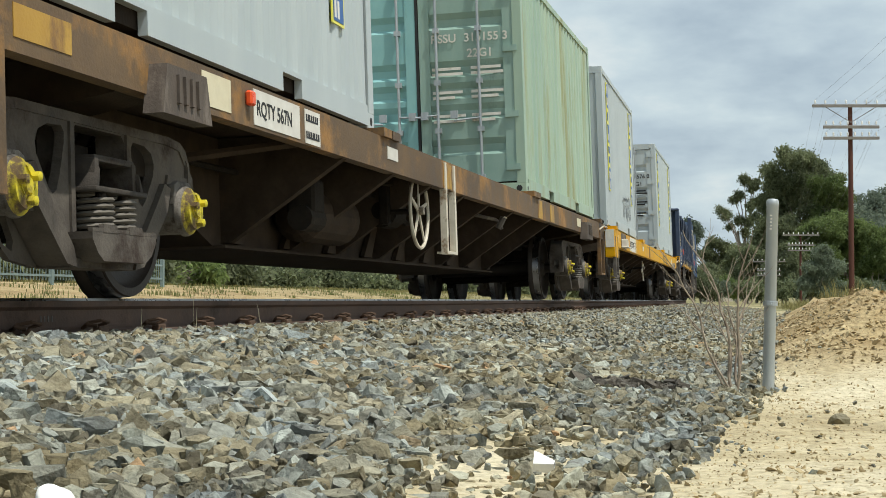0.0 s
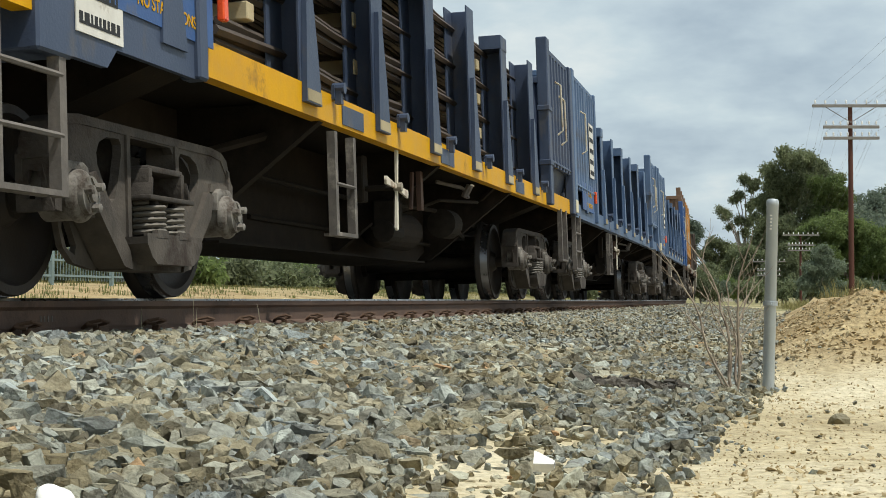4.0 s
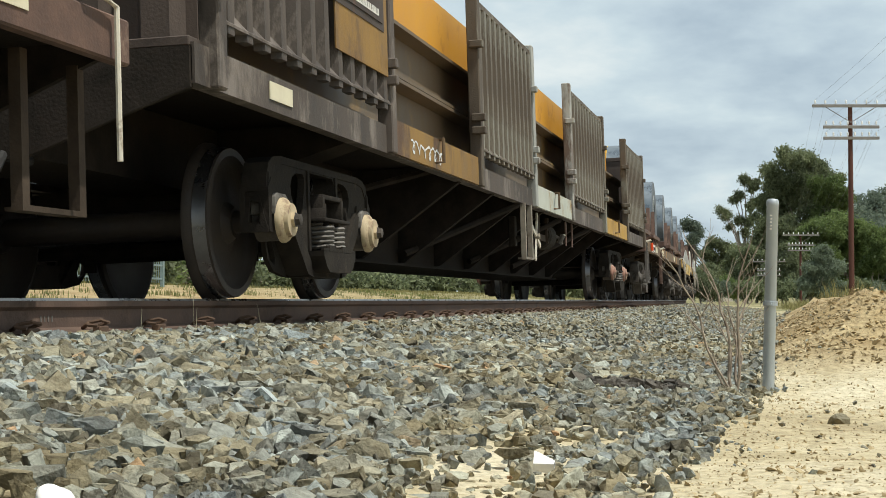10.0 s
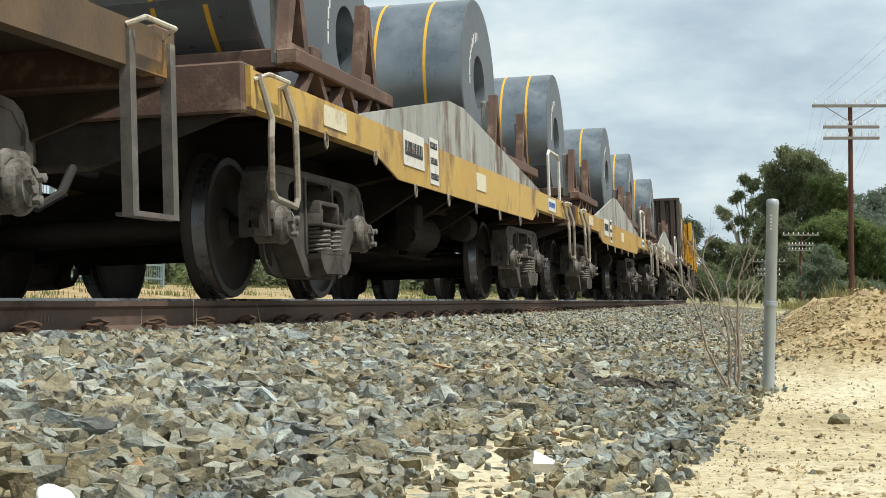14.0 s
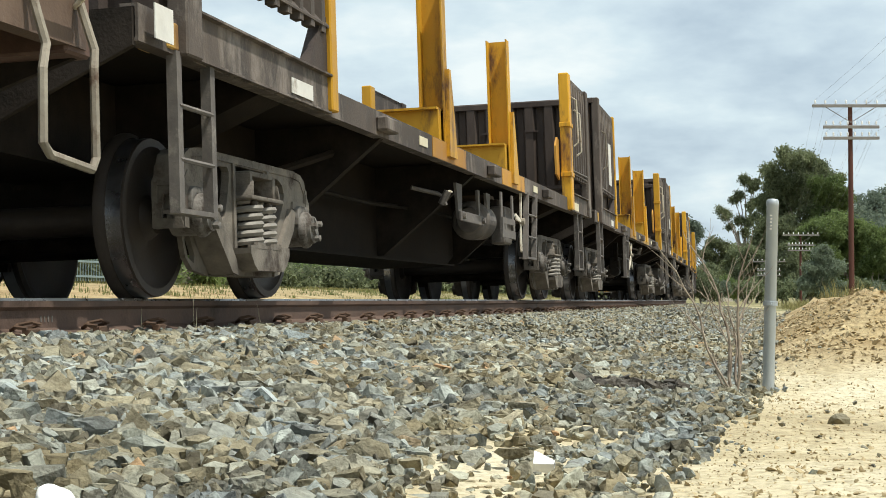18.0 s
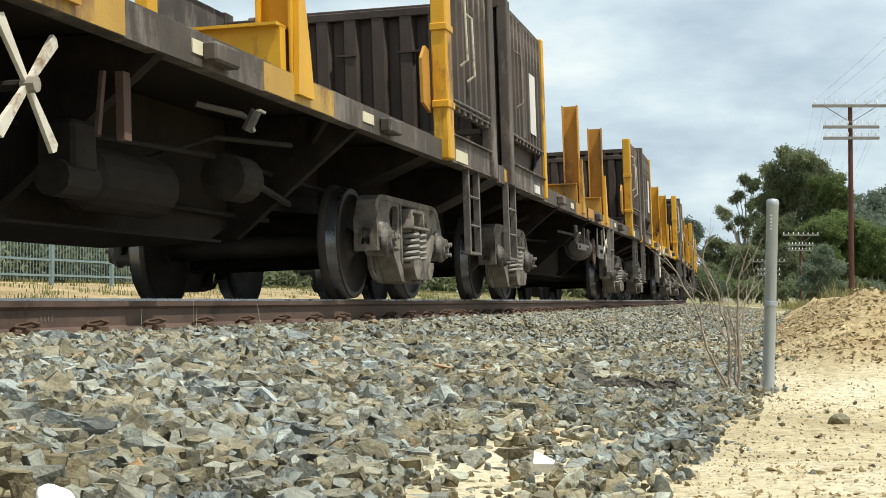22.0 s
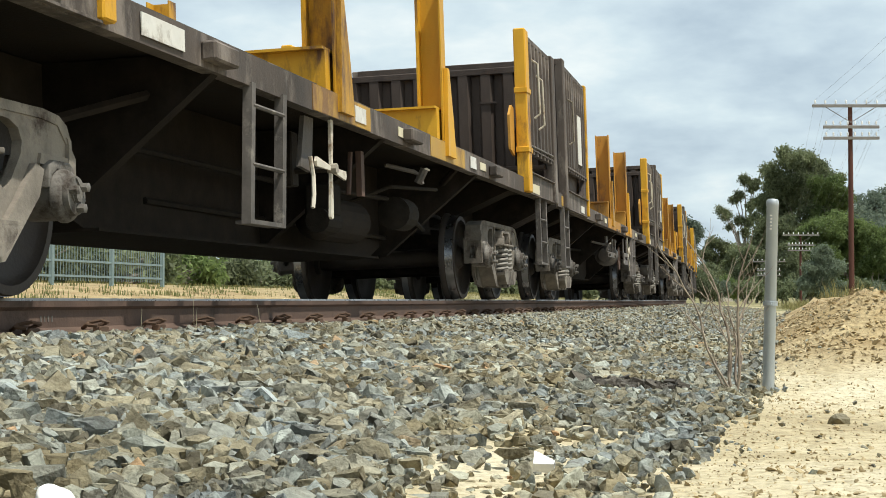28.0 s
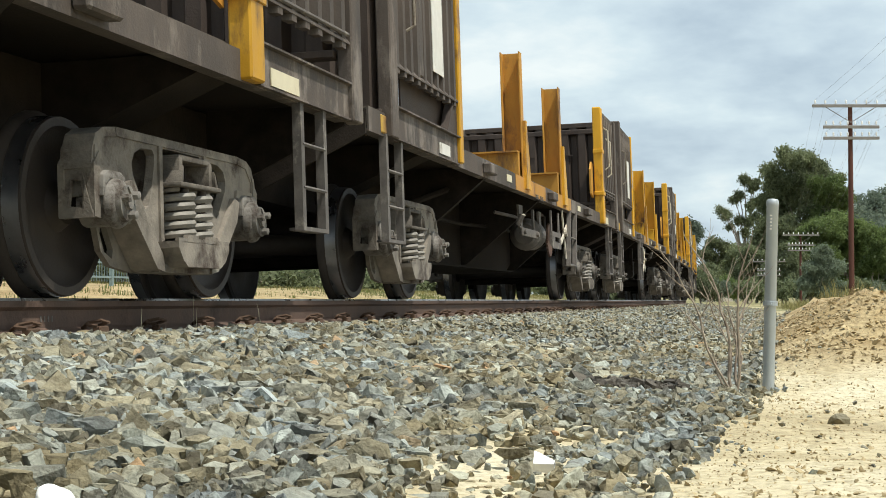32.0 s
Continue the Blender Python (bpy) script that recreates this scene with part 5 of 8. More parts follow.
def spray(parent, x, l, z, wide, high, seed, mat="graffiti", strokes=6, r=0.012):
    """One running line of spray paint in loops and spikes: no letters that can be read."""
    rnd = random.Random(seed)
    pts, n = [], strokes * 14
    tall, slant, turn = 0.5, 0.2, 0.6
    for i in range(n + 1):
        if i % 14 == 0:
            tall, slant, turn = rnd.uniform(0.28, 0.52), rnd.uniform(-0.15, 0.35), rnd.uniform(0.35, 1.1)
        a = 2 * math.pi * i / 14
        zz = tall * math.cos(a) + 0.08 * math.sin(2.3 * a + seed)
        pts.append(Vector((x + wide * (i / n) + wide / strokes * (0.42 * turn * math.sin(a) + slant * zz), -l - 0.002, z + high * (0.5 + zz))))
    bm = bmesh.new()
    rows = []
    for i, p in enumerate(pts):
        d = pts[min(i + 1, n)] - pts[max(i - 1, 0)]
        o = Vector((-d.z, 0, d.x)).normalized() * r * (0.55 + 0.45 * abs(math.sin(i * 0.7 + seed)) + 0.35 * (i % 14 in (5, 6, 7, 8)))
        rows.append((bm.verts.new(p - o), bm.verts.new(p + o)))
    for (a, b), (c, d) in zip(rows, rows[1:]):
        bm.faces.new((a, c, d, b))
    bmesh.ops.recalc_face_normals(bm, faces=bm.faces[:])
    return part("graffiti", bm, M[mat], parent)


def peeling_patch(parent, x0, x1, l, z0, z1, mat, seed):
    """What is left of an old painted notice: a ragged field with bites out of its edge."""
    rnd = random.Random(seed)
    edge = [(x0 + (x1 - x0) * u, z0) for u in (0, 0.2, 0.4, 0.6, 0.8)] + [(x1, z0 + (z1 - z0) * u) for u in (0, 0.25, 0.5, 0.75)] + [(x1 - (x1 - x0) * u, z1) for u in (0, 0.2, 0.4, 0.6, 0.8)] + [(x0, z1 - (z1 - z0) * u) for u in (0, 0.25, 0.5, 0.75)]
    mx, mz = (x0 + x1) / 2, (z0 + z1) / 2
    ragged = []
    for x, z in edge:
        q = rnd.choice((0.0, 0.04, 0.1, 0.34))
        ragged.append((x + (mx - x) * q, z + (mz - z) * q))
    bm = bmesh.new()
    prism(bm, ragged, l, l + 0.006)
    return part("paint_patch", bm, M[mat], parent, "peeling remains of a painted notice")


# ---------------------------------------------------------------- container flats
def container_flat(label, sill, mid, cap, wheel_brake, step_mat):
    w = new_wagon("container_wagon", label)
    half, xb, zs, zt = 9.55, 7.56, 0.90 if sill == "sill_brown" else 0.86, 1.135
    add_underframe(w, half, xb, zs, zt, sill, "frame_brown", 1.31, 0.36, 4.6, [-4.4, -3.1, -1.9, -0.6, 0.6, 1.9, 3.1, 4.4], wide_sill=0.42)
    brown = sill == "sill_brown"
    for x in (-xb - 0.16 if brown else -7.98, xb + (-0.05 if brown else -0.24)):
        add_bogie(w, x, cap, brown)
    # gussets along the deep middle sill
    bm = bmesh.new()
    prism(bm, [(0, 0.38), (0.25, 0.38), (0.62, 0.84), (0.50, 0.84)], 0.43, 0.47)
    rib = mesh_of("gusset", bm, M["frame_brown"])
    for i in range(9):
        part("gusset", rib, None, w, at=pose(-4.4 + 1.1 * i, 0, 0))
    for k in (-1, 1):
        add_steps(w, k * (half - 0.32), 0.42, 1.315, 0.36, 1.02, 1, step_mat)
    add_handrail(w, [(half - 0.55, 1.31, 1.03), (half - 0.5, 1.37, 1.08), (half - 0.1, 1.37, 1.08), (half - 0.06, 1.31, 1.03)])
    xw = -1.7 if wheel_brake else -1.6
    if brown:
        add_hand_brake(w, xw - 0.25, 1.16, 0.70, False, 15, 0.30)
        add_steps(w, xw + 0.32, 0.34, 1.315, 0.36, 1.12, 1, "handle")
    else:
        add_hand_brake(w, -1.85, 1.16, 0.66, True, 15, 0.27)
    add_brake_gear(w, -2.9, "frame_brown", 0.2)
    add_tap(w, 1.6, 1.2, 0.78)
    zc = (zs + zt) / 2
    fwd = 0.0 if brown else -0.3
    add_plate(w, -8.9 + fwd, -8.42 + fwd, 1.31, zc - 0.06, zc + 0.07, "sill_cream" if brown else "cream")
    if brown:
        add_plate(w, -7.0, -6.6, 1.31, zc - 0.08, zc + 0.09, "cream")
    else:       # lamp on a folded white bracket, before a bare patch of the sill
        add_plate(w, -8.3, -7.3, 1.309, zs + 0.005, zt - 0.005, "slab_brown", "bare_patch")
        bm = bmesh.new()
        box(bm, -8.26, -7.66, 1.31, 1.42, zs + 0.015, zs + 0.03, 0.004)
        for x in (-8.24, -8.02, -7.90):
            prism(bm, [(x, zs + 0.02), (x + 0.05, zs + 0.02), (x + 0.05, zs + 0.10), (x + 0.01, zs + 0.16), (x, zs + 0.15)], 1.315, 1.40)
        part("lamp_bracket", bm, M["white"], w)
        bm = bmesh.new()
        box(bm, -7.72, -7.60, 1.31, 1.37, zs + 0.035, zs + 0.125, 0.012)
        part("marker_lamp", bm, M["orange_lamp"], w)
    if brown:
        add_plate(w, -6.25, -5.45, 1.31, zs + 0.02, zt - 0.02, "white", "number_board", text="RQTY 567N", size=0.118)
        add_plate(w, -5.35, -5.05, 1.31, zs + 0.01, zt - 0.02, "white", "route_board", bars=2)
    else:
        nb = add_plate(w, -6.5, -5.32, 1.31, zs + 0.012, zt - 0.012, "white", "number_board", text="RQTY 579Q", size=0.155)
        for i, (x, z, n) in enumerate(((-5.62, 0.05, 5), (-5.60, -0.01, 3))):
            bm = bmesh.new()
            bar_row(bm, x, x + 0.05 * n, zc + z - 0.012, zc + z + 0.012, 1.313, random.Random(i))
            part("lettering", bm, M["step"], nb)
        db = add_plate(w, -5.31, -5.10, 1.31, zs + 0.012, zt - 0.012, "cream", "route_board")
        bm = bmesh.new()
        for a in (0, 90, 180, 270):
            c, s = math.cos(radians(a)), math.sin(radians(a))
            c2, s2 = math.cos(radians(a + 90)), math.sin(radians(a + 90))
            prism(bm, [(-5.205 + 0.07 * c, zc + 0.07 * s), (-5.205 + 0.07 * c2, zc + 0.07 * s2), (-5.205 + 0.055 * c2, zc + 0.055 * s2), (-5.205 + 0.055 * c, zc + 0.055 * s)], 1.313, 1.316)
        part("painted_diamond", bm, M["ink"], db)
    add_plate(w, -3.42, -3.12, 1.31, zc - 0.03, zc + 0.06, "white")
    add_plate(w, 6.55, 6.9, 1.31, zc - 0.05, zc + 0.06, "cream")
    for x in (-1.6, 3.3, 4.2):
        add_plate(w, x, x + 0.3, 1.31, zs + 0.01, zt - 0.02, "sill_cream" if brown else "sill_rust", "faded_patch")
    if brown:
        bm = bmesh.new()
        box(bm, -6.38, -6.31, 1.31, 1.35, zc - 0.01, zc + 0.07, 0.01)
        part("marker_lamp", bm, M["red"], w)
    if not brown:
        bm = bmesh.new()
        box(bm, -half - 0.03, -half + 0.72, 1.16, 1.318, zs - 0.18, zt + 0.004, 0.008)
        blk = part("end_block", bm, M[sill], w)
        bm = bmesh.new()
        box(bm, -half - 0.036, -half - 0.028, 1.17, 1.312, zs - 0.02, zt - 0.005)
        part("end_patch", bm, M["white"], blk)
    # twist-lock pedestals under the corners, rope hooks, jacking pads
    for x in (-9.3, -3.5, -3.25, 3.0, 3.25, 9.05):
        for k in (1, -1):
            bm = bmesh.new()
            box(bm, x - 0.1, x + 0.12, *sorted((k * 1.0, k * 1.34)), zt - 0.004, zt + 0.057)
            part("container_pedestal", bm, M[sill], w)
    for x in (-7.4, 7.2) if brown else (7.2,):
        bm = bmesh.new()
        d = 0.0 if brown else 0.08
        prism(bm, [(x - 0.3 + d, zs - 0.09 + d), (x + 0.3 - d, zs - 0.09 + d), (x + 0.24 - d, zs + 0.14 - d / 2), (x - 0.24 + d, zs + 0.14 - d / 2)], 1.30, 1.40 - d / 2)
        for i in range(4):
            box(bm, x - 0.14 + 0.08 * i, x - 0.11 + 0.08 * i, 1.39 - d / 2, 1.415 - d / 2, zs - 0.03 + d / 2, zs + 0.10 - d / 2)
        part("jacking_pad", bm, M["slab_brown" if brown else "step"], w)
    return enter(w, mid, xb)


def place_cargo(c, mid, xb, x, z, l=0.0):
    return enter(c, mid, xb, pose(x, -l, z))


w1 = container_flat("rusty brown container flat wagon with a spoked brake wheel", "sill_brown", 14.13, "cap_yellow", True, "sill_brown")
w2 = container_flat("yellow container flat wagon with a four-armed hand brake", "sill_yellow", 34.75, "cap_yellow", False, "ladder")
c = container("pale grey ribbed container with blue and yellow upright signs", "box_grey", "box_grey", "wall", stripes=(-2.2, 2.2), pitch=0.21, depth=0.02)
place_cargo(c, 14.13, 7.56, -6.44, 1.192)
c = container("faded green container with ridged doors and white codes", "box_green", "door_green", code=("RSSU", "315155 3", "22G1"), pale_door="door_teal", pitch=0.26, depth=0.026)
place_cargo(c, 14.13, 7.56, 6.15, 1.192)
c = container("pale grey container with graffiti and upright signs", "box_grey", "box_grey", "wall", stripes=(-2.2, 2.2), pitch=0.21, depth=0.02)
spray(c, 0.2, 1.21, 0.25, 1.7, 0.5, 3, "ink", 8, 0.014)
place_cargo(c, 34.75, 7.55, -6.7, 1.192)
c = container("pale grey container with ridged doors and black codes", "box_grey", "box_grey", code=("RWLU", "813576 0", "22G1"), stripes=(-2.2, 2.2), pitch=0.21, depth=0.02)
place_cargo(c, 34.75, 7.55, 6.1, 1.192)


# ---------------------------------------------------------------- bulkhead wagons with stakes
def slatted_panel(w, x0, x1, l, z0, z1, mat, ribs=7, out=1, frame=None):
    """A side panel of upright ribs between a bottom and a top rail; out is +1 on the camera's side."""
    bm = bmesh.new()
    k = out
    box(bm, x0, x1, *sorted((k * (l - 0.012), k * (l - 0.02))), z0, z1)
    box(bm, x0, x1, *sorted((k * (l - 0.02), k * (l + 0.035))), z1 - 0.06, z1, 0.006)
    prism(bm, [(k * (l - 0.02), z0 - 0.06), (k * (l + 0.05), z0 - 0.06), (k * (l + 0.05), z0 - 0.045), (k * (l - 0.02), z0 + 0.04)][::k], x0, x1, "lz")
    p = part("side_panel", bm, M[frame or mat], w)
    me = None
    pitch = (x1 - x0) / ribs
    for i in range(ribs):
        if me is None:
            bm = bmesh.new()
            prism(bm, [(0.0, k * (l - 0.012)), (pitch * 0.10, k * (l + 0.045)), (pitch * 0.42, k * (l + 0.045)), (pitch * 0.52, k * (l - 0.012))][::k], z0 - 0.1, z1 - 0.06, "xl")
            me = mesh_of("panel_rib", bm, M[mat])
        part("panel_rib", me, None, p, at=pose(x0 + pitch * (i + 0.2), 0, 0))
    return p


def bulkhead(w, x, face, mat, z0, z1, width=1.3, ribs=9):
    """A wall across the wagon, ribbed on the side that face points to (-1: back towards the camera)."""
    bm = bmesh.new()
    box(bm, *sorted((x, x - face * 0.012)), -width, width, z0, z1)
    box(bm, *sorted((x - face * 0.03, x + face * 0.09)), -width, width, z1 - 0.07, z1 + 0.01, 0.008)
    box(bm, *sorted((x - face * 0.03, x + face * 0.12)), -width, width, z0 - 0.02, z0 + 0.03, 0.006)
    b = part("bulkhead", bm, M[mat], w)
    bm = bmesh.new()
    pitch = 2 * width / ribs
    prism(bm, [(-pitch * 0.34, x), (-pitch * 0.2, x + face * 0.085), (pitch * 0.2, x + face * 0.085), (pitch * 0.34, x)], z0 + 0.02, z1 - 0.06, "xl")
    for v in bm.verts:      # turn the rib to stand across the wagon
        v.co.x, v.co.y = -v.co.y, v.co.x
    bmesh.ops.recalc_face_normals(bm, faces=bm.faces[:])
    me = mesh_of("bulkhead_rib", bm, M[mat])
    for i in range(ribs):
        part("bulkhead_rib", me, None, b, at=pose(0, -width + pitch * (i + 0.5), 0))
    for l in (-0.7, 0.0, 0.62):
        bm = bmesh.new()
        box(bm, *sorted((x + face * 0.05, x + face * 0.10)), l - 0.14, l + 0.06, z1 - 0.42, z1 - 0.40)
        part("lashing_bar", bm, M[mat], b)
    return b


def stake(w, x, mat, base_mat, z0, z1, beam=True, wide=0.17, gusset=0.62, cap_mat=None):
    """A pair of channel stakes with gussets outside the sill and a beam between them."""
    for k in (1, -1):
        bm = bmesh.new()
        # channel, open towards the camera's end
        e = x + wide - 0.05
        prism(bm, [(x - 0.05, k * 1.095), (e, k * 1.095), (e, k * 1.31), (x - 0.05, k * 1.31), (x - 0.05, k * 1.297), (e - 0.014, k * 1.297), (e - 0.014, k * 1.108), (x - 0.05, k * 1.108)], z0, z1, "xl")
        st = part("stake", bm, M[mat], w)
        bm = bmesh.new()
        prism(bm, [(x - 0.03, z0 - 0.12), (x + 0.27, z0 - 0.12), (x + 0.20, z0 + gusset * 0.35), (x + 0.09, z0 + gusset), (x + 0.02, z0 + gusset)], *sorted((k * 1.312, k * 1.345)))
        part("gusset", bm, M[base_mat], st)
        if cap_mat:
            bm = bmesh.new()
            box(bm, x - 0.06, x + wide - 0.04, *sorted((k * 1.09, k * 1.315)), z1 - 0.13, z1 + 0.005)
            part("stake_cap", bm, M[cap_mat], st)
    if beam:
        bm = bmesh.new()
        box(bm, x - 0.16, x - 0.06, -1.28, 1.28, z0, z0 + 0.27)
        box(bm, x - 0.22, x + 0.1, -1.28, 1.28, z0 + 0.262, z0 + 0.28)
        part("stake_beam", bm, M[mat], w)


def end_beam(w, x0, x1, k, mat):
    """The channel beam under a slatted box, with a wide top flange and a lip at the foot."""
    bm = bmesh.new()
    prism(bm, [(k * l, z) for l, z in ((1.314, 1.13), (1.345, 1.13), (1.345, 1.142), (1.328, 1.145), (1.328, 1.355), (1.36, 1.36), (1.36, 1.372), (1.2, 1.372), (1.2, 1.36), (1.314, 1.355))][::k], x0, x1, "lz")
    part("end_beam", bm, M[mat], w)


def rope_winch(w, x, l, z, mat):
    bm = bmesh.new()
    rod(bm, (x, l, z), (x, l + 0.08, z), 0.036, 10)
    box(bm, x - 0.04, x + 0.04, l, l + 0.02, z - 0.07, z + 0.02)
    prism(bm, [(x - 0.03, z - 0.10), (x + 0.03, z - 0.10), (x + 0.012, z), (x - 0.03, z)], l + 0.02, l + 0.06)
    part("rope_winch", bm, M[mat], w)


def stake_wagon(kind, flip=False, wheel=False, sill=None, pairs=(-1.22, 1.88), first=-5.52, back=0.0, rear=None, last=5.52, turn=84):
    """kind 'slab': brown, two pairs of yellow stakes, empty. kind 'rod': blue, six pairs of stakes for steel rods."""
    slab = kind == "slab"
    body = "slab_brown" if slab else ("blue" if kind == "rod" else "blue_dark")
    dark = "slab_dark" if slab else ("blue_dark" if kind != "rod" else "blue")
    w = tagged(new("bulkhead_wagon"), {"slab": "weathered brown bulkhead flat wagon with yellow stakes, empty", "rod": "faded blue bulkhead wagon with stakes around steel rods", "navy": "navy blue bulkhead wagon with a yellow sill and stakes"}[kind], "freight wagon", "wagons of the goods train")
    half, xb, zs, zt = (7.6, 5.52, 1.125, 1.295) if slab else (7.58, 5.52, 1.085, 1.27)
    sill = sill or {"slab": body, "rod": "blue", "navy": "sill_yellow"}[kind]
    frame = "shade_grime"
    add_underframe(w, half, xb, zs, zt, sill, frame, 1.31, 0.40, 2.9, [-3.3, 0.0, 3.3], wide_sill=0.34)
    for x in (first, last):
        add_bogie(w, x, "cap_grey", tone="bogie_dust" if slab else "bogie")
    # front box of panels
    xf = -4.75 if slab else -4.95
    xc, xe = (-7.15, 7.78) if slab else (-7.58, 7.58)       # corners of the two boxes
    ztop = 2.97 if slab else 2.98
    navy = kind == "navy"
    if navy:
        bm = bmesh.new()
        box(bm, -6.9, -6.87, -1.22, 1.22, 0.95, 2.68)
        box(bm, -7.14, -6.84, -1.34, 1.34, 2.62, 2.70, 0.03)
        box(bm, -7.12, -6.86, -1.30, 1.30, 0.935, 1.2, 0.01)
        part("bulkhead", bm, M["blue_dark"], w)
        for k in (1, -1):
            bm = bmesh.new()
            box(bm, -7.12, -6.82, *sorted((k * 1.22, k * 1.335)), 0.935, 2.68, 0.012)
            part("corner_post", bm, M["blue_dark"], w)
            bm = bmesh.new()
            plate_with_holes(bm, [(-6.85, 0.95), (-6.5, 0.95), (-6.4, 1.04), (-5.45, 1.04), (-5.45, 1.85), (-5.62, 1.98), (-6.85, 2.02)], [[(-6.45, 1.5), (-5.75, 1.5), (-5.75, 1.78), (-5.95, 1.86), (-6.45, 1.88)]], *sorted((k * 1.30, k * 1.33)))
            box(bm, -6.85, -5.6, *sorted((k * 1.28, k * 1.37)), 1.93, 2.03, 0.012)
            box(bm, -5.52, -5.4, *sorted((k * 1.25, k * 1.36)), 1.04, 1.95, 0.012)
            part("side_panel", bm, M["blue_dark"], w)
        add_plate(w, -6.8, -6.25, 1.334, 1.32, 1.52, "white", "number_board", bars=1)
        add_plate(w, -6.8, -6.35, 1.334, 1.06, 1.3, "white", "number_board", bars=2)
        add_plate(w, -6.78, -6.53, 1.334, 1.58, 1.85, "cream", "notice_board", bars=3)
        stake(w, -5.9, "blue_dark", "blue_dark", zt, 2.66, False, 0.24, 0.5)
    else:
        bulkhead(w, xc + 0.08, -1, dark, zt, ztop + 0.03, 1.29)
    for k in () if navy else (1, -1):
        slatted_panel(w, xc + 0.2, xf, 1.30, 1.72 if slab else 1.56, ztop, body, 10 if slab else 9, k)
        bm = bmesh.new()
        box(bm, xc, xc + 0.2, *sorted((k * 1.26, k * 1.365)), zs, ztop + 0.04, 0.01)
        part("corner_post", bm, M[body], w)
        bm = bmesh.new()
        box(bm, -6.16, -6.02, *sorted((k * 1.27, k * 1.345)), 1.70 if slab else zs + 0.1, ztop - 0.02, 0.01)
        part("panel_post", bm, M[body], w)
        bm = bmesh.new()
        box(bm, xf - 0.02, xf + 0.11, *sorted((k * 1.24, k * 1.36)), zs + 0.02, ztop + 0.02, 0.01)
        part("panel_post", bm, M["stake_yellow"] if slab else M[body], w)
        bm = bmesh.new()
        prism(bm, [(xf - 0.40, 1.374), (xf - 0.02, 1.374), (xf - 0.02, 1.73), (xf - 0.10, 1.73)], *sorted((k * 1.26, k * 1.33)))
        if slab:
            part("panel_foot", bm, M[dark], w)
        bm = bmesh.new()
        if slab:
            end_beam(w, xc + 0.2, xf, k, body)
            if not back:        # most have the gap over the beam boarded up from the inside
                bm = bmesh.new()
                box(bm, -6.35, xf - 0.02, *sorted((k * 1.215, k * 1.23)), 1.37, 1.76)
                part("panel_skirt", bm, M[dark], w)
        else:
            prism(bm, [(k * 1.16, zt), (k * 1.18, zt), (k * 1.29, 1.60), (k * 1.27, 1.60)][::k], -7.45, xf, "lz")
            part("panel_skirt", bm, M[dark], w)
    if not navy:
        if slab:
            add_plate(w, -5.72, -5.34, 1.349, 1.80, 2.46, "white", "sign_board")
        else:
            add_plate(w, -5.75, -5.25, 1.349, 1.72, 2.5, "white", "sign_board", bars=5)
        add_handrail(w, [(-6.55, 1.34, 1.98), (-6.53, 1.40, 2.02), (-6.55, 1.40, 2.52), (-6.62, 1.34, 2.56)], "handle" if not slab else "step")
    # rear box
    body = rear or body
    ztop = 2.88 if slab else 2.98
    xr = 5.77 - back if slab else 5.55
    bulkhead(w, xe - 0.14, -1, dark, 1.56 if slab else zt + 0.06, ztop - 0.10, 1.25)
    for k in (1, -1):
        slatted_panel(w, xr + 0.1, xe - 0.2, 1.30, 1.68, ztop, body, 7, k)
        bm = bmesh.new()
        box(bm, xr - 0.11, xr + 0.10, *sorted((k * 1.245, k * 1.375)), zs + 0.01, ztop + (0.02 if slab else 0.09), 0.012)
        box(bm, xr - 0.13, xr + 0.12, *sorted((k * 1.24, k * 1.385)), 1.56, 1.62, 0.006)
        box(bm, xr - 0.13, xr + 0.12, *sorted((k * 1.24, k * 1.385)), 2.2, 2.26, 0.006)
        part("panel_post", bm, M["stake_yellow"] if slab else M[body], w, "yellow post" if slab else "")
        bm = bmesh.new()
        box(bm, xe - 0.22, xe, *sorted((k * 1.26, k * 1.365)), zs, ztop + 0.01, 0.01)
        part("corner_post", bm, M[body], w)
        bm = bmesh.new()
        prism(bm, [(xr - 0.34, 1.58), (xr - 0.1, 1.52), (xr - 0.1, 2.04), (xr - 0.22, 2.06), (xr - 0.36, 1.94)], *sorted((k * 1.20, k * 1.225)))
        if slab:
            end_beam(w, xr + 0.1, xe - 0.22, k, body)
            add_handrail(w, [(xr + 0.12, k * 1.345, 1.66), (xe - 0.25, k * 1.345, 1.68)], "ladder", 0.016)
        else:
            bm2 = bmesh.new()
            prism(bm2, [(k * 1.16, zt), (k * 1.18, zt), (k * 1.29, 1.70), (k * 1.27, 1.70)][::k], xr + 0.1, 7.45, "lz")
            part("panel_skirt", bm2, M[dark], w)
        part("panel_gusset", bm, M["stake_old"] if slab else M[body], w)
    add_handrail(w, [(6.35, 1.34, 2.0), (6.36, 1.40, 2.05), (6.30, 1.40, 2.6), (6.22, 1.34, 2.64)], "handle")
    add_handrail(w, [(6.62, 1.34, 1.9), (6.64, 1.40, 1.95), (6.58, 1.40, 2.45), (6.5, 1.34, 2.5)], "handle")
    if slab:
        bm = bmesh.new()
        box(bm, xc - 0.13, xc + 0.0, 1.16, 1.32, zs + 0.02, zs + 0.15, 0.008)
        part("end_block", bm, M["sill_cream"], w, "chipped cream end block")
        add_plate(w, xr + 0.3, xr + 0.78, 1.332, zs + 0.03, zs + 0.13, "cream")
        add_plate(w, -5.5, -5.1, 1.332, zs + 0.04, zs + 0.13, "white")
    # stakes
    body = "slab_brown" if slab else ("blue" if kind == "rod" else "blue_dark")
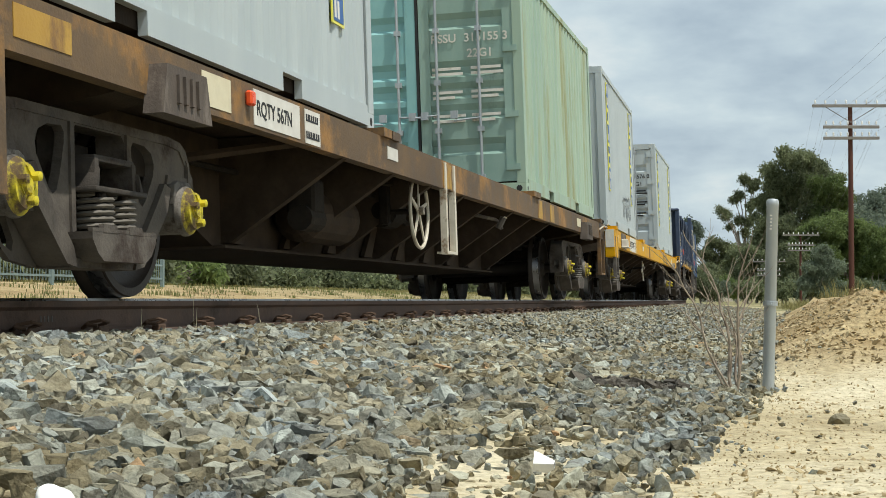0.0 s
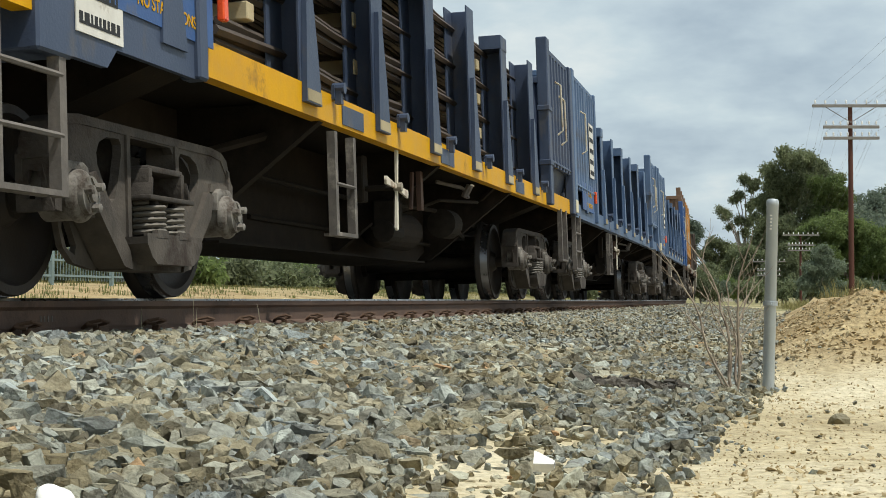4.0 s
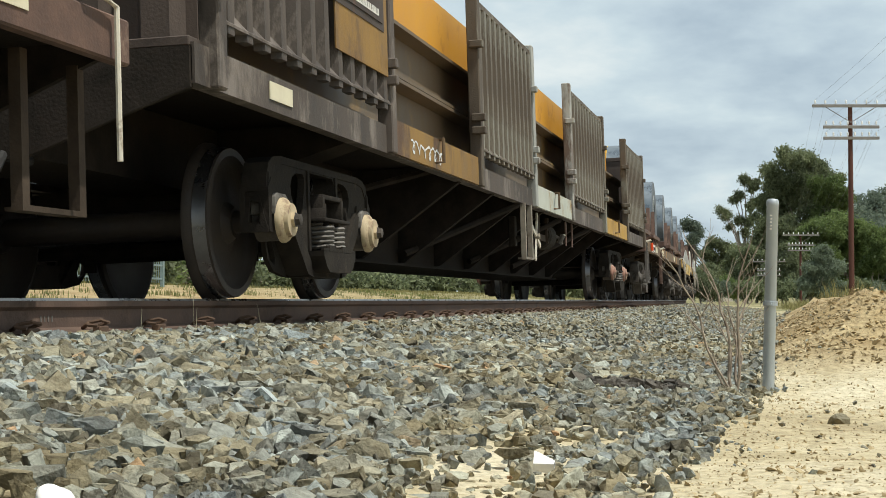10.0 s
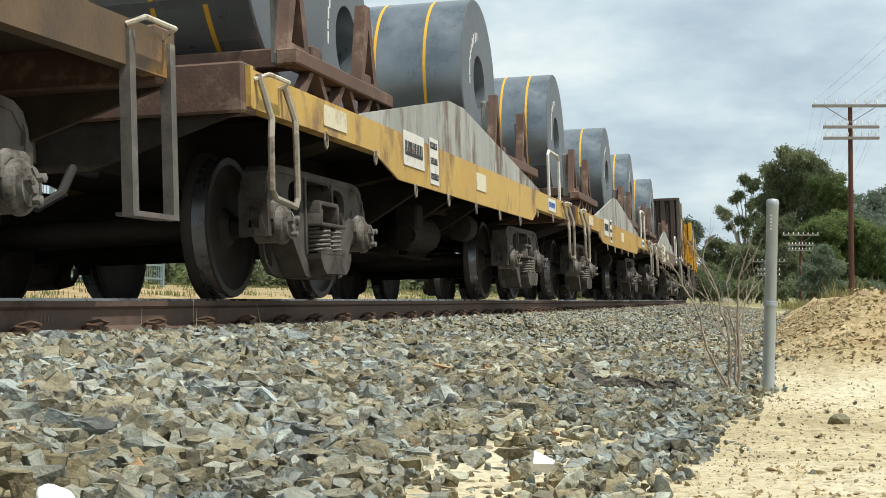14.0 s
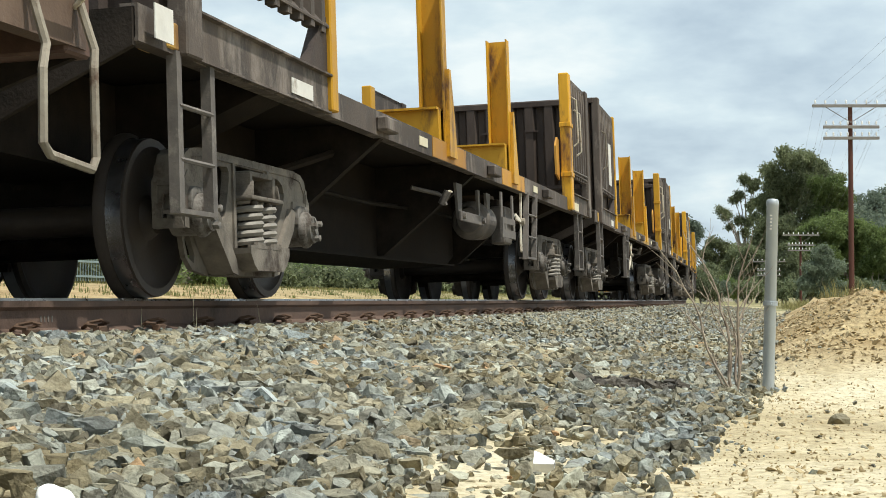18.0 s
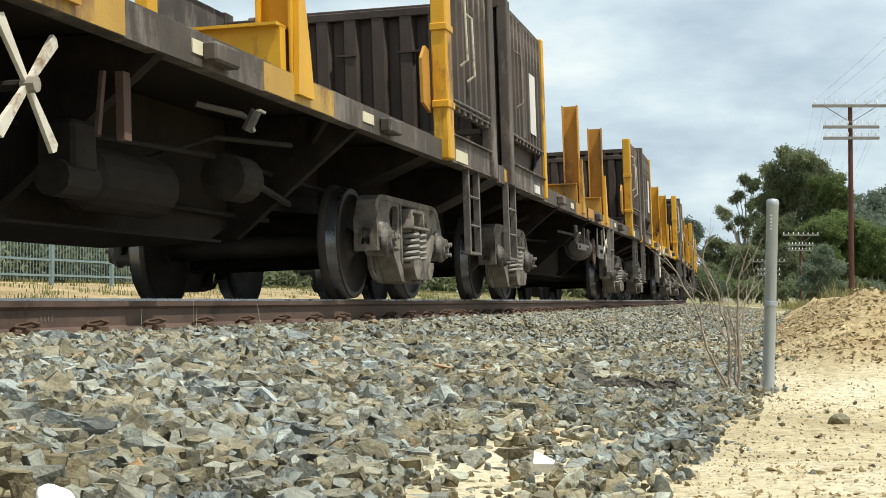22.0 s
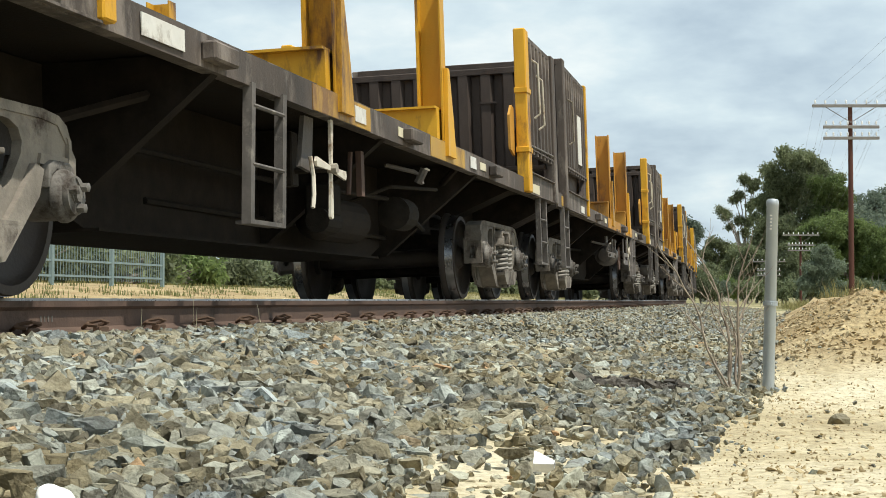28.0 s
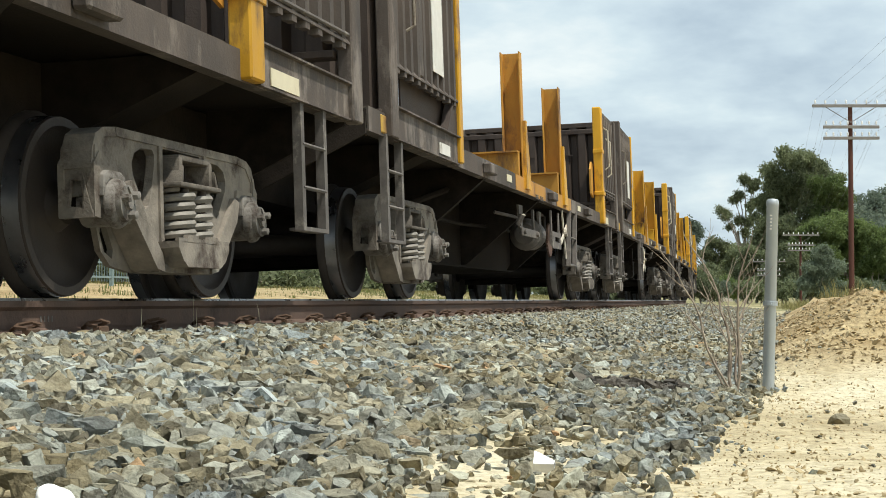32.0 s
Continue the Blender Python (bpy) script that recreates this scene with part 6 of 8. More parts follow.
    if slab:
        for x in pairs:
            stake(w, x, "stake_old" if flip and not back else "stake_yellow", "stake_yellow", zt, 2.66, wide=0.15)
            add_plate(w, x - 0.55, x + 0.75, 1.312, zs + 0.005, zt - 0.005, "stake_old" if flip else "sill_cream", "faded_patch")
        for x in (-3.4, 0.6, 3.9):
            bm = bmesh.new()
            box(bm, x - 0.17, x + 0.17, 1.31, 1.39, zs + 0.03, zs + 0.13, 0.012)
            part("stake_pocket", bm, M[body], w)
        for x in (-2.3, 3.1) if flip else (0.3, 3.3):
            add_plate(w, x, x + 0.27, 1.313, zs + 0.055, zt - 0.045, "cream")
        bm = bmesh.new()
        box(bm, -4.4, 5.7, -1.22, 1.22, zt - 0.002, zt + 0.05)
        part("deck", bm, M["slab_brown"], w)
    else:
        for i, x in enumerate((-3.75, -2.1, -0.45, 1.2, 2.85, 4.5)):
            stake(w, x, body, body, zt, 2.64, False, 0.30, 0.72, body if i % 2 == 0 else None)
            rope_winch(w, x + 0.62, 1.31, zt + 0.04, "blue_dark")
            add_plate(w, x - 0.02, x + 0.25, 1.345, zt - 0.11, zt - 0.04, "timber")
        for i, x in enumerate((-2.95, -0.1, 3.4)):
            add_plate(w, x, x + 0.5, 1.313, zs + 0.02, zt - 0.04, body, "sill_stiffener")
        nb = add_plate(w, -6.65, -5.28, 1.335, 1.22, 1.60, "blue_bright", "notice_board")
        for word, z in (("OTHER END", 1.43), ("NO STANCHIONS", 1.28)):
            words(word, 0.115 if z > 1.3 else 0.085, M["sill_yellow"], nb, side_pose(-6.2, 1.341, z), 0.001)
        bm = bmesh.new()
        box(bm, -5.2, -5.13, 1.33, 1.37, 1.38, 1.55, 0.008)
        part("reflector", bm, M["red"], w)
        if not navy:
            bm = bmesh.new()
            box(bm, -7.62, -7.42, 1.2, 1.372, zs + 0.03, zs + 0.2, 0.008)
            part("end_block", bm, M["cream"], w, "cream-painted end block")
    # ladders and brake gear
    add_steps(w, 6.84 if slab else 6.75, 0.43, 1.315, 0.38 if slab else 0.46, zs + 0.02, 3 if slab else 1, "ladder")
    add_steps(w, -6.95 if slab else -7.16, 0.43 if slab else 0.52, 1.315, 0.38, zs + 0.02, 3, "ladder")
    if flip:
        off = 0.47 if back else 0.0
        add_hand_brake(w, 2.0 + off, 1.25, 0.82, not wheel, 83 if back else 112, 0.32)
        add_steps(w, 2.62 + off * 0.8, 0.56, 1.315, 0.42, zs + 0.02, 3 if back else 2, "ladder", -0.2)
        bm = bmesh.new()
        pipe(bm, [(-4.2, 0.5, 0.86), (-1.0, 0.55, 0.84), (0.6, 0.7, 0.86), (4.2, 0.5, 0.86)], 0.02, 6)
        part("brake_pipe", bm, M["bogie_dark"], w)
        bm = bmesh.new()
        r, xc = 0.195, 0.54 + off
        lathe(bm, [(0.04, 0.0), (0.12, 0.01), (0.14, 0.05), (r - 0.02, 0.07), (r, 0.10), (r, 0.16), (r - 0.015, 0.17), (r - 0.015, 0.52), (r - 0.05, 0.56), (0.06, 0.60), (0.03, 0.62), (0.03, 0.85)], 26, (xc, 1.0, 0.775), "x")
        cyl = part("brake_cylinder", bm, M["ladder"], w)
        bm = bmesh.new()
        box(bm, xc + 0.18, xc + 0.50, 0.86, 1.16, 1.0, 1.03)
        for x in (xc + 0.2, xc + 0.46):
            box(bm, x, x + 0.02, 0.9, 1.12, 0.94, 1.0)
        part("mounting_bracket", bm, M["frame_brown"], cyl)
        bm = bmesh.new()        # one deep bar behind the sill, with bolted ends
        box(bm, -0.72 + off, 0.35 + off, 1.17, 1.19, 0.70, 0.79, 0.004)
        for x in (-0.62, 0.27):
            rod(bm, (x + off, 1.18, 0.745), (x + off, 1.22, 0.745), 0.03, 8)
        part("guide_bar", bm, M["ladder"], w)
        for x, wide in ((-0.78, 0.26), (0.2, 0.10), (0.62, 0.2)):
            bm = bmesh.new()
            prism(bm, [(x + off, 1.04), (x + wide + off, 1.04), (x + wide * 0.85 + off, 0.72), (x + wide * 0.35 + off, 0.72)], 1.14, 1.165)
            part("hanger", bm, M["ladder"], w)
        # frame with a slotted foot plate
        bm = bmesh.new()
        xa, xb2 = 0.66 + off, 1.36 + off
        for x in (xa, xb2 - 0.09):
            box(bm, x, x + 0.09, 1.29, 1.305, 0.62, 1.05)
        box(bm, xa, xb2, 1.305, 1.318, 0.60, 0.68)
        box(bm, xa, xb2, 1.305, 1.318, 0.74, 0.80)
        for x in (xa, xa + 0.14, xb2 - 0.1):
            box(bm, x, x + 0.1, 1.306, 1.316, 0.68, 0.74)
        part("step_frame", bm, M["ladder"], w)
        bm = bmesh.new()
        if back:        # brake gear box
            box(bm, 2.2, 2.6, 0.98, 1.14, 0.58, 0.98, 0.015)
            for i in range(5):
                box(bm, 2.19, 2.2, 1.0, 1.1, 0.63 + 0.05 * i, 0.65 + 0.05 * i)
            part("gear_box", bm, M["ladder"], w)
        else:           # toothed chain wheel
            lathe(bm, [(0.02, 1.10), (0.2, 1.10), (0.2, 1.125), (0.02, 1.125)], 30, (1.75, 0, 0.74))
            for i in range(24):
                q = radians(15 * i)
                prism(bm, [(1.75 + 0.195 * math.cos(q - 0.07), 0.74 + 0.195 * math.sin(q - 0.07)), (1.75 + 0.215 * math.cos(q), 0.74 + 0.215 * math.sin(q)), (1.75 + 0.195 * math.cos(q + 0.07), 0.74 + 0.195 * math.sin(q + 0.07))], 1.102, 1.123)
            part("chain_wheel", bm, M["cradle"], w)
            fp = add_plate(w, -0.62, 0.26, 1.312, zs + 0.005, zt - 0.005, "stake_old", "faded_patch")
            words("BRAKE", 0.07, M["ladder"], fp, side_pose(-0.52, 1.318, 1.115), 0.001)
            words("RELEASE", 0.07, M["ladder"], fp, side_pose(-0.21, 1.318, 1.115), 0.001)
        add_tap(w, -1.0, 1.22, 0.86)
    else:
        add_hand_brake(w, -1.28 if slab else -1.42, 1.25, 0.81, not wheel, 42 if slab else turn, 0.31 if not wheel else 0.29)
        add_steps(w, -2.58 if slab else -2.93, 0.52 if slab else 0.42, 1.315, 0.38, zs + 0.02 if slab else 1.04, 2, "ladder", -0.08 if slab else 0.0, (0.42, 0.84) if slab else None)
        add_brake_gear(w, 0.9, frame)
        add_tap(w, 1.4, 1.22, 0.98)
        bm = bmesh.new()
        rod(bm, (-0.25, 1.1, 1.02), (-0.32, 1.1, 0.72), 0.018, 6)
        box(bm, -0.12, -0.04, 1.1, 1.14, 0.72, 1.04)
        part("release_lever", bm, M["cradle"], w)
        if slab:
            bm = bmesh.new()        # bracket and pawl of the hand brake
            prism(bm, [(-1.66, 0.80), (-1.44, 0.78), (-1.38, zs), (-1.56, zs)], 1.16, 1.19)
            brk = part("brake_bracket", bm, M["ladder"], w)
            bm = bmesh.new()
            pipe(bm, [(-1.62, 1.24, 0.86), (-1.6, 1.25, 0.74), (-1.63, 1.26, 0.62), (-1.66, 1.26, 0.54)], 0.014, 6)
            part("pawl", bm, M["handle"], brk)
    return w


SLAB_FIRST, SLAB_PITCH = 210.72, 15.68
slab_a = stake_wagon("slab")
slab_b = stake_wagon("slab", True, pairs=(-1.22, 1.68))
slab_c = stake_wagon("slab", True, pairs=(-1.3, 1.75), first=-5.45, back=-0.12, last=5.75)
add_plate(slab_c, -7.55, -7.34, 1.368, 1.14, 1.30, "white", "end_patch")
slab_w = stake_wagon("slab", False, True, "sill_yellow")
tagged(slab_w, "brown bulkhead wagon with a yellow sill and spoked brake wheel")
for xa, xb, bars in ((-3.15, -2.7, 1), (-0.42, 0.0, 0), (0.40, 0.82, 1), (1.12, 1.5, 1), (3.0, 3.4, 0)):
    add_plate(slab_w, xa, xb, 1.319, 1.10, 1.20, "white", "label_plate", bars=bars, ink="ladder")
db = add_plate(slab_w, -1.70, -1.27, 1.319, 1.04, 1.245, "cream", "route_board")
bm = bmesh.new()
prism(bm, [(-1.56, 1.14), (-1.485, 1.08), (-1.41, 1.14), (-1.485, 1.20)], 1.323, 1.326)
part("painted_diamond", bm, M["ladder"], db)
KINDS = {-1: "c", 2: "b", 6: "b", 7: "b", 8: "b", 3: "w"}
used = set()
for i in range(-1, 17):
    k = KINDS.get(i, "a")
    src = {"a": slab_a, "b": slab_b, "c": slab_c, "w": slab_w}[k]
    mid = SLAB_FIRST + SLAB_PITCH * i - (0.6 if i < 0 else 0.0)
    ob = src if k not in used else copy_thing(src, Matrix())
    used.add(k)
    for j, b in enumerate(sorted((b for b in ob.children if b.name.startswith("bogie")), key=lambda b: b.matrix_basis.translation.x)):      # the bogies of each wagon stand a little differently
        fore, aft = {-1: (0.0, 0.1), 0: (-0.3, 0.17), 3: (-0.18, -0.2), 6: (-0.24, 0.0), 7: (-0.08, -0.05)}.get(i, (0.0, 0.0))
        b.matrix_basis = pose(((-5.45, 5.75) if i < 0 else (-5.52, 5.52))[j] + (fore, aft)[j], 0, 0)
    if i == 5:
        for xa, xz in ((-4.3, -3.8), (-0.86, -0.6), (2.85, 3.1)):
            add_plate(ob, xa, xz, 1.318, 1.16, 1.265, "white")
        for hb in [h for h in ob.children if h.name.startswith("hand_brake")]:
            for arm in [h for h in hb.children if h.name.startswith("handle_arm")]:
                arm.matrix_basis = pose(-1.28, -1.25, 0.81, 0, -44, 0) @ pose(1.28, 1.25, -0.81)
    enter(ob, mid, 5.52)


def rod_bundle(length, seed):
    """Thin steel rods lying close together, a little wavy: one mesh for each, and one of them all."""
    rnd = random.Random(seed)
    both, single = bmesh.new(), []
    n, segs = 5, 9
    for row in range(3):
        for col in range(12):
            l0, z0 = -0.33 + 0.06 * col + (0.03 if row % 2 else 0), 0.035 + 0.062 * row
            wob, ph = rnd.uniform(0.004, 0.014), rnd.uniform(0, 6)
            e0, e1 = rnd.uniform(-0.12, 0.12), rnd.uniform(-0.12, 0.12)
            one = bmesh.new()
            for bm in (both, one):
                rings = []
                for j in range(segs + 1):
                    x = -length / 2 + e0 + (length - e0 + e1) * j / segs
                    z = z0 + wob * math.sin(ph + j * 1.7) + 0.018 * math.sin(j * math.pi / 1.5)
                    l = l0 + wob * math.cos(ph + j * 1.3)
                    rings.append([bm.verts.new((x, -(l + 0.029 * math.cos(2 * math.pi * q / n)), z + 0.029 * math.sin(2 * math.pi * q / n))) for q in range(n)])
                for a, b in zip(rings, rings[1:]):
                    for q in range(n):
                        bm.faces.new((a[q], a[(q + 1) % n], b[(q + 1) % n], b[q]))
                bm.faces.new(rings[0][::-1])
                bm.faces.new(rings[-1])
            bmesh.ops.recalc_face_normals(one, faces=one.faces[:])
            single.append(mesh_of("steel_rod", one, M["rod"], True))
    bmesh.ops.recalc_face_normals(both, faces=both.faces[:])
    return mesh_of("rods", both, M["rod"], True), single


def load_of_rods(mid, xb, x0, x1, seed):
    me, single = shape(("rods", round(x1 - x0, 1)), lambda: rod_bundle(x1 - x0, seed))
    for layer in range(4):
        z = 1.25 + 0.34 * layer
        for l in (-0.78, 0.0, 0.74):
            outer = l > 0.5      # the bundles on the camera's side in single rods, those hidden behind them joined
            b = tagged(new("rod_bundle", None if outer else me), "bundle of dark rusty steel rods", "steel rods", "rod bundles on the wagons", "" if outer else "stuff")
            if outer:
                for one in single:
                    part("steel_rod", one, None, b)
            enter(b, mid, xb, pose((x0 + x1) / 2, -l, z + 0.11))
        for i in range(5):
            x = x0 + 0.5 + (x1 - x0 - 1.0) * i / 4
            bm = bmesh.new()
            box(bm, -0.06, 0.06, -1.12, 1.12, 0.0, 0.105, 0.006)
            t = tagged(new("timber_packer", shape("packer", lambda: mesh_of("packer", bm, M["timber"]))), "pale timber packer between the rods", "timber", "packers under the rods")
            enter(t, mid, xb, pose(x, 0, z))


navy = enter(stake_wagon("navy"), 53.4, 5.55)
blue1 = enter(stake_wagon("rod", first=-5.9, last=5.17), 68.6, 5.52)
blue2 = enter(stake_wagon("rod", rear="blue_bright", first=-5.92, last=5.21, turn=55), 84.35, 5.52)
for mid in (53.4, 68.6, 84.35):
    load_of_rods(mid, 5.52, -4.6, 5.3, 7)


# ---------------------------------------------------------------- wagon with two boxes on racks
def rack_wagon():
    mid, xb, half, zs, zt = 99.95, 5.40, 7.5, 1.06, 1.15
    w = new_wagon("skeleton_wagon", "rusty skeleton wagon with a pale worn edge rail")
    add_underframe(w, half, xb, zs, zt, "frame_brown", "shade_grime", 1.27, 0.5, 2.6, [-2.4, -1.2, 0, 1.2, 2.4], True)
    for x in (-xb - 0.36, xb - 0.50):
        add_bogie(w, x, "cap_grey")
    bm = bmesh.new()
    box(bm, -5.5, 5.6, 1.285, 1.33, zt - 0.05, zt + 0.035, 0.008)
    part("edge_rail", bm, M["step"], w, "pale worn steel rail")
    for x0, x1 in ((-7.5, -5.5), (-0.9, 0.5), (5.6, 7.5)):
        bm = bmesh.new()
        box(bm, x0, x1, 1.28, 1.345, zs - 0.08, zt + 0.03, 0.01)
        part("sill_block", bm, M["cradle"], w)
    bm = bmesh.new()
    for a, b in (((-4.9, 0.62), (-3.9, 0.66)), ((-4.9, 0.97), (-3.9, 1.0)), ((-3.9, 0.62), (-3.86, 1.0)), ((-4.9, 0.62), (-4.86, 1.0))):
        box(bm, a[0], b[0] + 0.02, 1.28, 1.30, a[1], b[1])
    part("hanging_frame", bm, M["ladder"], w)
    add_plate(w, -0.3, 0.45, 1.347, zs - 0.06, zt + 0.02, "white", bars=1)
    add_plate(w, -6.4, -5.9, 1.347, zs, zt - 0.02, "cream")
    add_plate(w, 6.2, 6.6, 1.347, zs, zt - 0.02, "cream")
    bm = bmesh.new()
    box(bm, -5.44, -5.36, 1.34, 1.40, zs + 0.03, zt + 0.05, 0.01)
    part("marker_lamp", bm, M["white"], w)
    bm = bmesh.new()
    box(bm, -5.44, -5.36, 1.42, 1.425, zs + 0.03, zs + 0.13)
    part("reflector", bm, M["red"], w)
    add_tap(w, -1.6, 1.24, 0.74)
    add_brake_gear(w, -0.8, "shade_grime", 0.2)
    add_handrail(w, [(-7.2, 1.30, 1.1), (-7.18, 1.40, 1.12), (-6.85, 1.40, 1.12), (-6.8, 1.30, 1.1)])
    add_handrail(w, [(7.0, 1.30, 1.2), (7.05, 1.38, 1.24), (7.3, 1.38, 1.2), (7.3, 1.38, 0.55)])
    add_steps(w, 7.25, 0.5, 1.1, 0.34, 1.0, 1, "frame_brown")
    enter(w, mid, xb)
    for x0, x1, mat, lab in ((-6.55, -0.50, "box_brown", "brown ribbed half-height box with graffiti"), (-0.40, 5.84, "box_orange", "orange ribbed half-height box with graffiti")):
        xm, hl = (x0 + x1) / 2, (x1 - x0) / 2
        r = tagged(new("container_rack"), "rusty orange rack with square pockets under a box", "rack", "racks on the skeleton wagon")
        bm = bmesh.new()
        box(bm, -hl, hl, -1.18, 1.18, 0.40, 0.46)
        box(bm, -hl, hl, -1.20, 1.20, 0.0, 0.05)
        part("rack_frame", bm, M["rack_orange"], r)
        edges = [-hl + 0.2, -hl * 0.45 - 0.25, -hl * 0.45 + 0.35, hl * 0.2 - 0.15, hl * 0.2 + 0.45, hl - 0.2]
        for k in (1, -1):
            for a, b in ((edges[0], edges[1]), (edges[2], edges[3]), (edges[4], edges[5])):
                bm = bmesh.new()
                box(bm, a, b, *sorted((k * 1.13, k * 1.15)), 0.05, 0.40)
                for e in (a, b):
                    box(bm, e - 0.015, e + 0.015, *sorted((k * 0.7, k * 1.20)), 0.05, 0.40)
                part("rack_panel", bm, M["rack_orange"], r)
            for x in (-hl, hl - 0.16):
                bm = bmesh.new()
                box(bm, x, x + 0.16, *sorted((k * 1.06, k * 1.225)), 0.0, 0.52, 0.01)
                part("rack_post", bm, M["cradle"], r)
        if mat == "box_brown":
            spray(r, -2.6, 1.152, 0.1, 0.7, 0.2, 9, "graffiti", 4, 0.008)
            spray(r, 0.9, 1.152, 0.08, 0.8, 0.2, 12, "graffiti", 4, 0.008)
        enter(r, mid, xb, pose(xm, 0, 1.175))
        bx = container(lab, mat, mat, "wall", 2 * hl, 1.85, pitch=0.26, depth=0.03, pockets=())
        bx.name = "cargo_box"
        tagged(bx, category="container", group="boxes on racks")
        for i in range(4):      # stubs that stand above the roof edge
            bm = bmesh.new()
            x = -hl + 0.1 + i * (2 * hl - 0.4) / 3
            box(bm, x, x + 0.2, 1.05, 1.2, 1.80, 2.13)
            part("stub_post", bm, M[mat], bx)
        if mat == "box_brown":
            peeling_patch(bx, -0.35, 0.75, 1.205, 0.12, 0.98, "timber", 5)
            peeling_patch(bx, -0.15, 0.9, 1.205, 1.42, 1.72, "cream", 8)
            spray(bx, -1.25, 1.214, 0.12, 1.0, 0.52, 21, "graffiti", 3, 0.035)
            spray(bx, 1.75, 1.214, 0.12, 0.7, 0.42, 31, "graffiti", 3, 0.018)
        else:
            peeling_patch(bx, -0.1, 0.8, 1.205, 0.35, 1.05, "grey_hood", 6)
            peeling_patch(bx, -0.6, 0.5, 1.205, 1.25, 1.5, "grey_hood", 7)
            spray(bx, 0.3, 1.214, 0.35, 1.3, 0.55, 24, "grey_hood", 4, 0.035)
        enter(bx, mid, xb, pose(xm, 0, 1.642))


rack_wagon()


# ---------------------------------------------------------------- long wagon with slatted panels and steel beams
def beam_wagon():
    mid, xb, half, zs, zt = 120.2, 8.83, 12.0, 1.02, 1.22
    w = new_wagon("panel_wagon", "long brown wagon with slatted side panels around steel beams")
    add_underframe(w, half, xb, zs, zt, "slab_brown", "shade_grime", 1.31, 0.36, 6.2, [-5.6, -4, -2.4, -0.8, 0.8, 2.4, 4, 5.6], True)
    for x in (-xb - 0.42, xb - 0.28):
        add_bogie(w, x, "cap_cream" if x < 0 else "cap_red", True, True)
    for k in (-1, 1):
        for x in (-4.2, -1.0, 1.9):
            bm = bmesh.new()
            rod(bm, (x, k * 0.4, 0.46), (x + 1.7, k * 1.25, 1.0), 0.035, 6)
            part("diagonal_brace", bm, M["shade_grime"], w)
    bulkhead(w, -11.9, -1, "slab_dark", zt, 2.82, 1.29, 7)
    bulkhead(w, 11.95, 1, "slab_dark", zt, 2.82, 1.29, 7)
    for x0, x1, mat in ((-11.8, -8.2, "slab_brown"), (-5.0, -1.7, "panel_grey"), (1.3, 5.2, "panel_grey"), (8.55, 11.95, "panel_grey")):
        for k in (1, -1):
            slatted_panel(w, x0 + 0.1, x1 - 0.08, 1.30, 1.42, 2.78, mat, 12, k)
            for x in (x0, x1 - 0.12):
                bm = bmesh.new()
                box(bm, x, x + 0.13, *sorted((k * 1.25, k * 1.36)), 1.02, 2.84, 0.01)
                for z in (1.5, 1.62, 2.3):
                    box(bm, x - 0.04, x + 0.03, *sorted((k * 1.28, k * 1.41)), z, z + 0.07, 0.008)
                part("panel_post", bm, M["grey_hood"] if abs(x) < 1.9 else (M["panel_grey"] if x0 > -8 else M["slab_brown"]), w)
    for x0, x1, mat in ((-8.15, -5.05, "sill_rust"), (-1.65, 1.25, "pale_sill"), (5.25, 8.5, "sill_cream")):
        bm = bmesh.new()
        box(bm, x0, x1, 1.312, 1.335, zs + 0.01, zt + 0.06)
        part("sill_cover", bm, M[mat], w, "flaking painted sill")
        bm = bmesh.new()
        pipe(bm, [(x0 + 1.3, 1.33, zs + 0.06), (x0 + 1.32, 1.40, zs + 0.06), (x0 + 1.32, 1.40, zt + 0.05), (x0 + 1.5, 1.33, zt + 0.06)], 0.014, 6)
        part("grab_iron", bm, M["sill_brown"], w)
    bm = bmesh.new()
    box(bm, -9.7, -8.4, 1.347, 1.357, 1.55, 2.75)
    board = part("sign_board", bm, M["sill_rust"], w, "peeling sign board")
    bm = bmesh.new()
    box(bm, -9.75, -8.5, 1.358, 1.362, 1.85, 2.3)
    part("painted_panel", bm, M["slab_dark"], board)
    add_plate(w, -9.7, -8.55, 1.365, 1.9, 2.25, "slab_dark", bars=3, ink="white")
    add_plate(w, -10.9, -10.5, 1.314, 1.08, 1.18, "cream")
    add_steps(w, -2.2, 0.44, 1.315, 0.42, 1.03, 1, "step")
    add_hand_brake(w, -1.05, 1.2, 0.72, True, 70)
    add_tap(w, 1.2, 1.2, 0.78)
    bm = bmesh.new()        # brake cylinder slung close under the sill between two plates
    lathe(bm, [(0.05, 0.45), (0.15, 0.47), (0.17, 0.52), (0.17, 0.95), (0.14, 1.0), (0.05, 1.05), (0.03, 1.4)], 20, (0, 1.0, 0.80), "x")
    part("brake_cylinder", bm, M["bogie_dark"], w)
    for x in (-0.35, 0.42):
        bm = bmesh.new()
        prism(bm, [(x, 1.02), (x + 0.16, 1.02), (x + 0.15, 0.70), (x + 0.02, 0.70)], 1.10, 1.13)
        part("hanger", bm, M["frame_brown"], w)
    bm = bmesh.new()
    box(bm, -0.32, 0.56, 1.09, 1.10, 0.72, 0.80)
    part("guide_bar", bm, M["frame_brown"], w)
    for x in (1.5, 2.1):
        bm = bmesh.new()
        prism(bm, [(x, 1.02), (x + 0.09, 1.02), (x + 0.06, 0.70), (x, 0.70)], 1.20, 1.215)
        part("hanger", bm, M["cradle"], w)
    spray(w, -7.7, 1.337, 1.07, 1.1, 0.12, 44, "graffiti", 6, 0.01)
    enter(w, mid, xb)
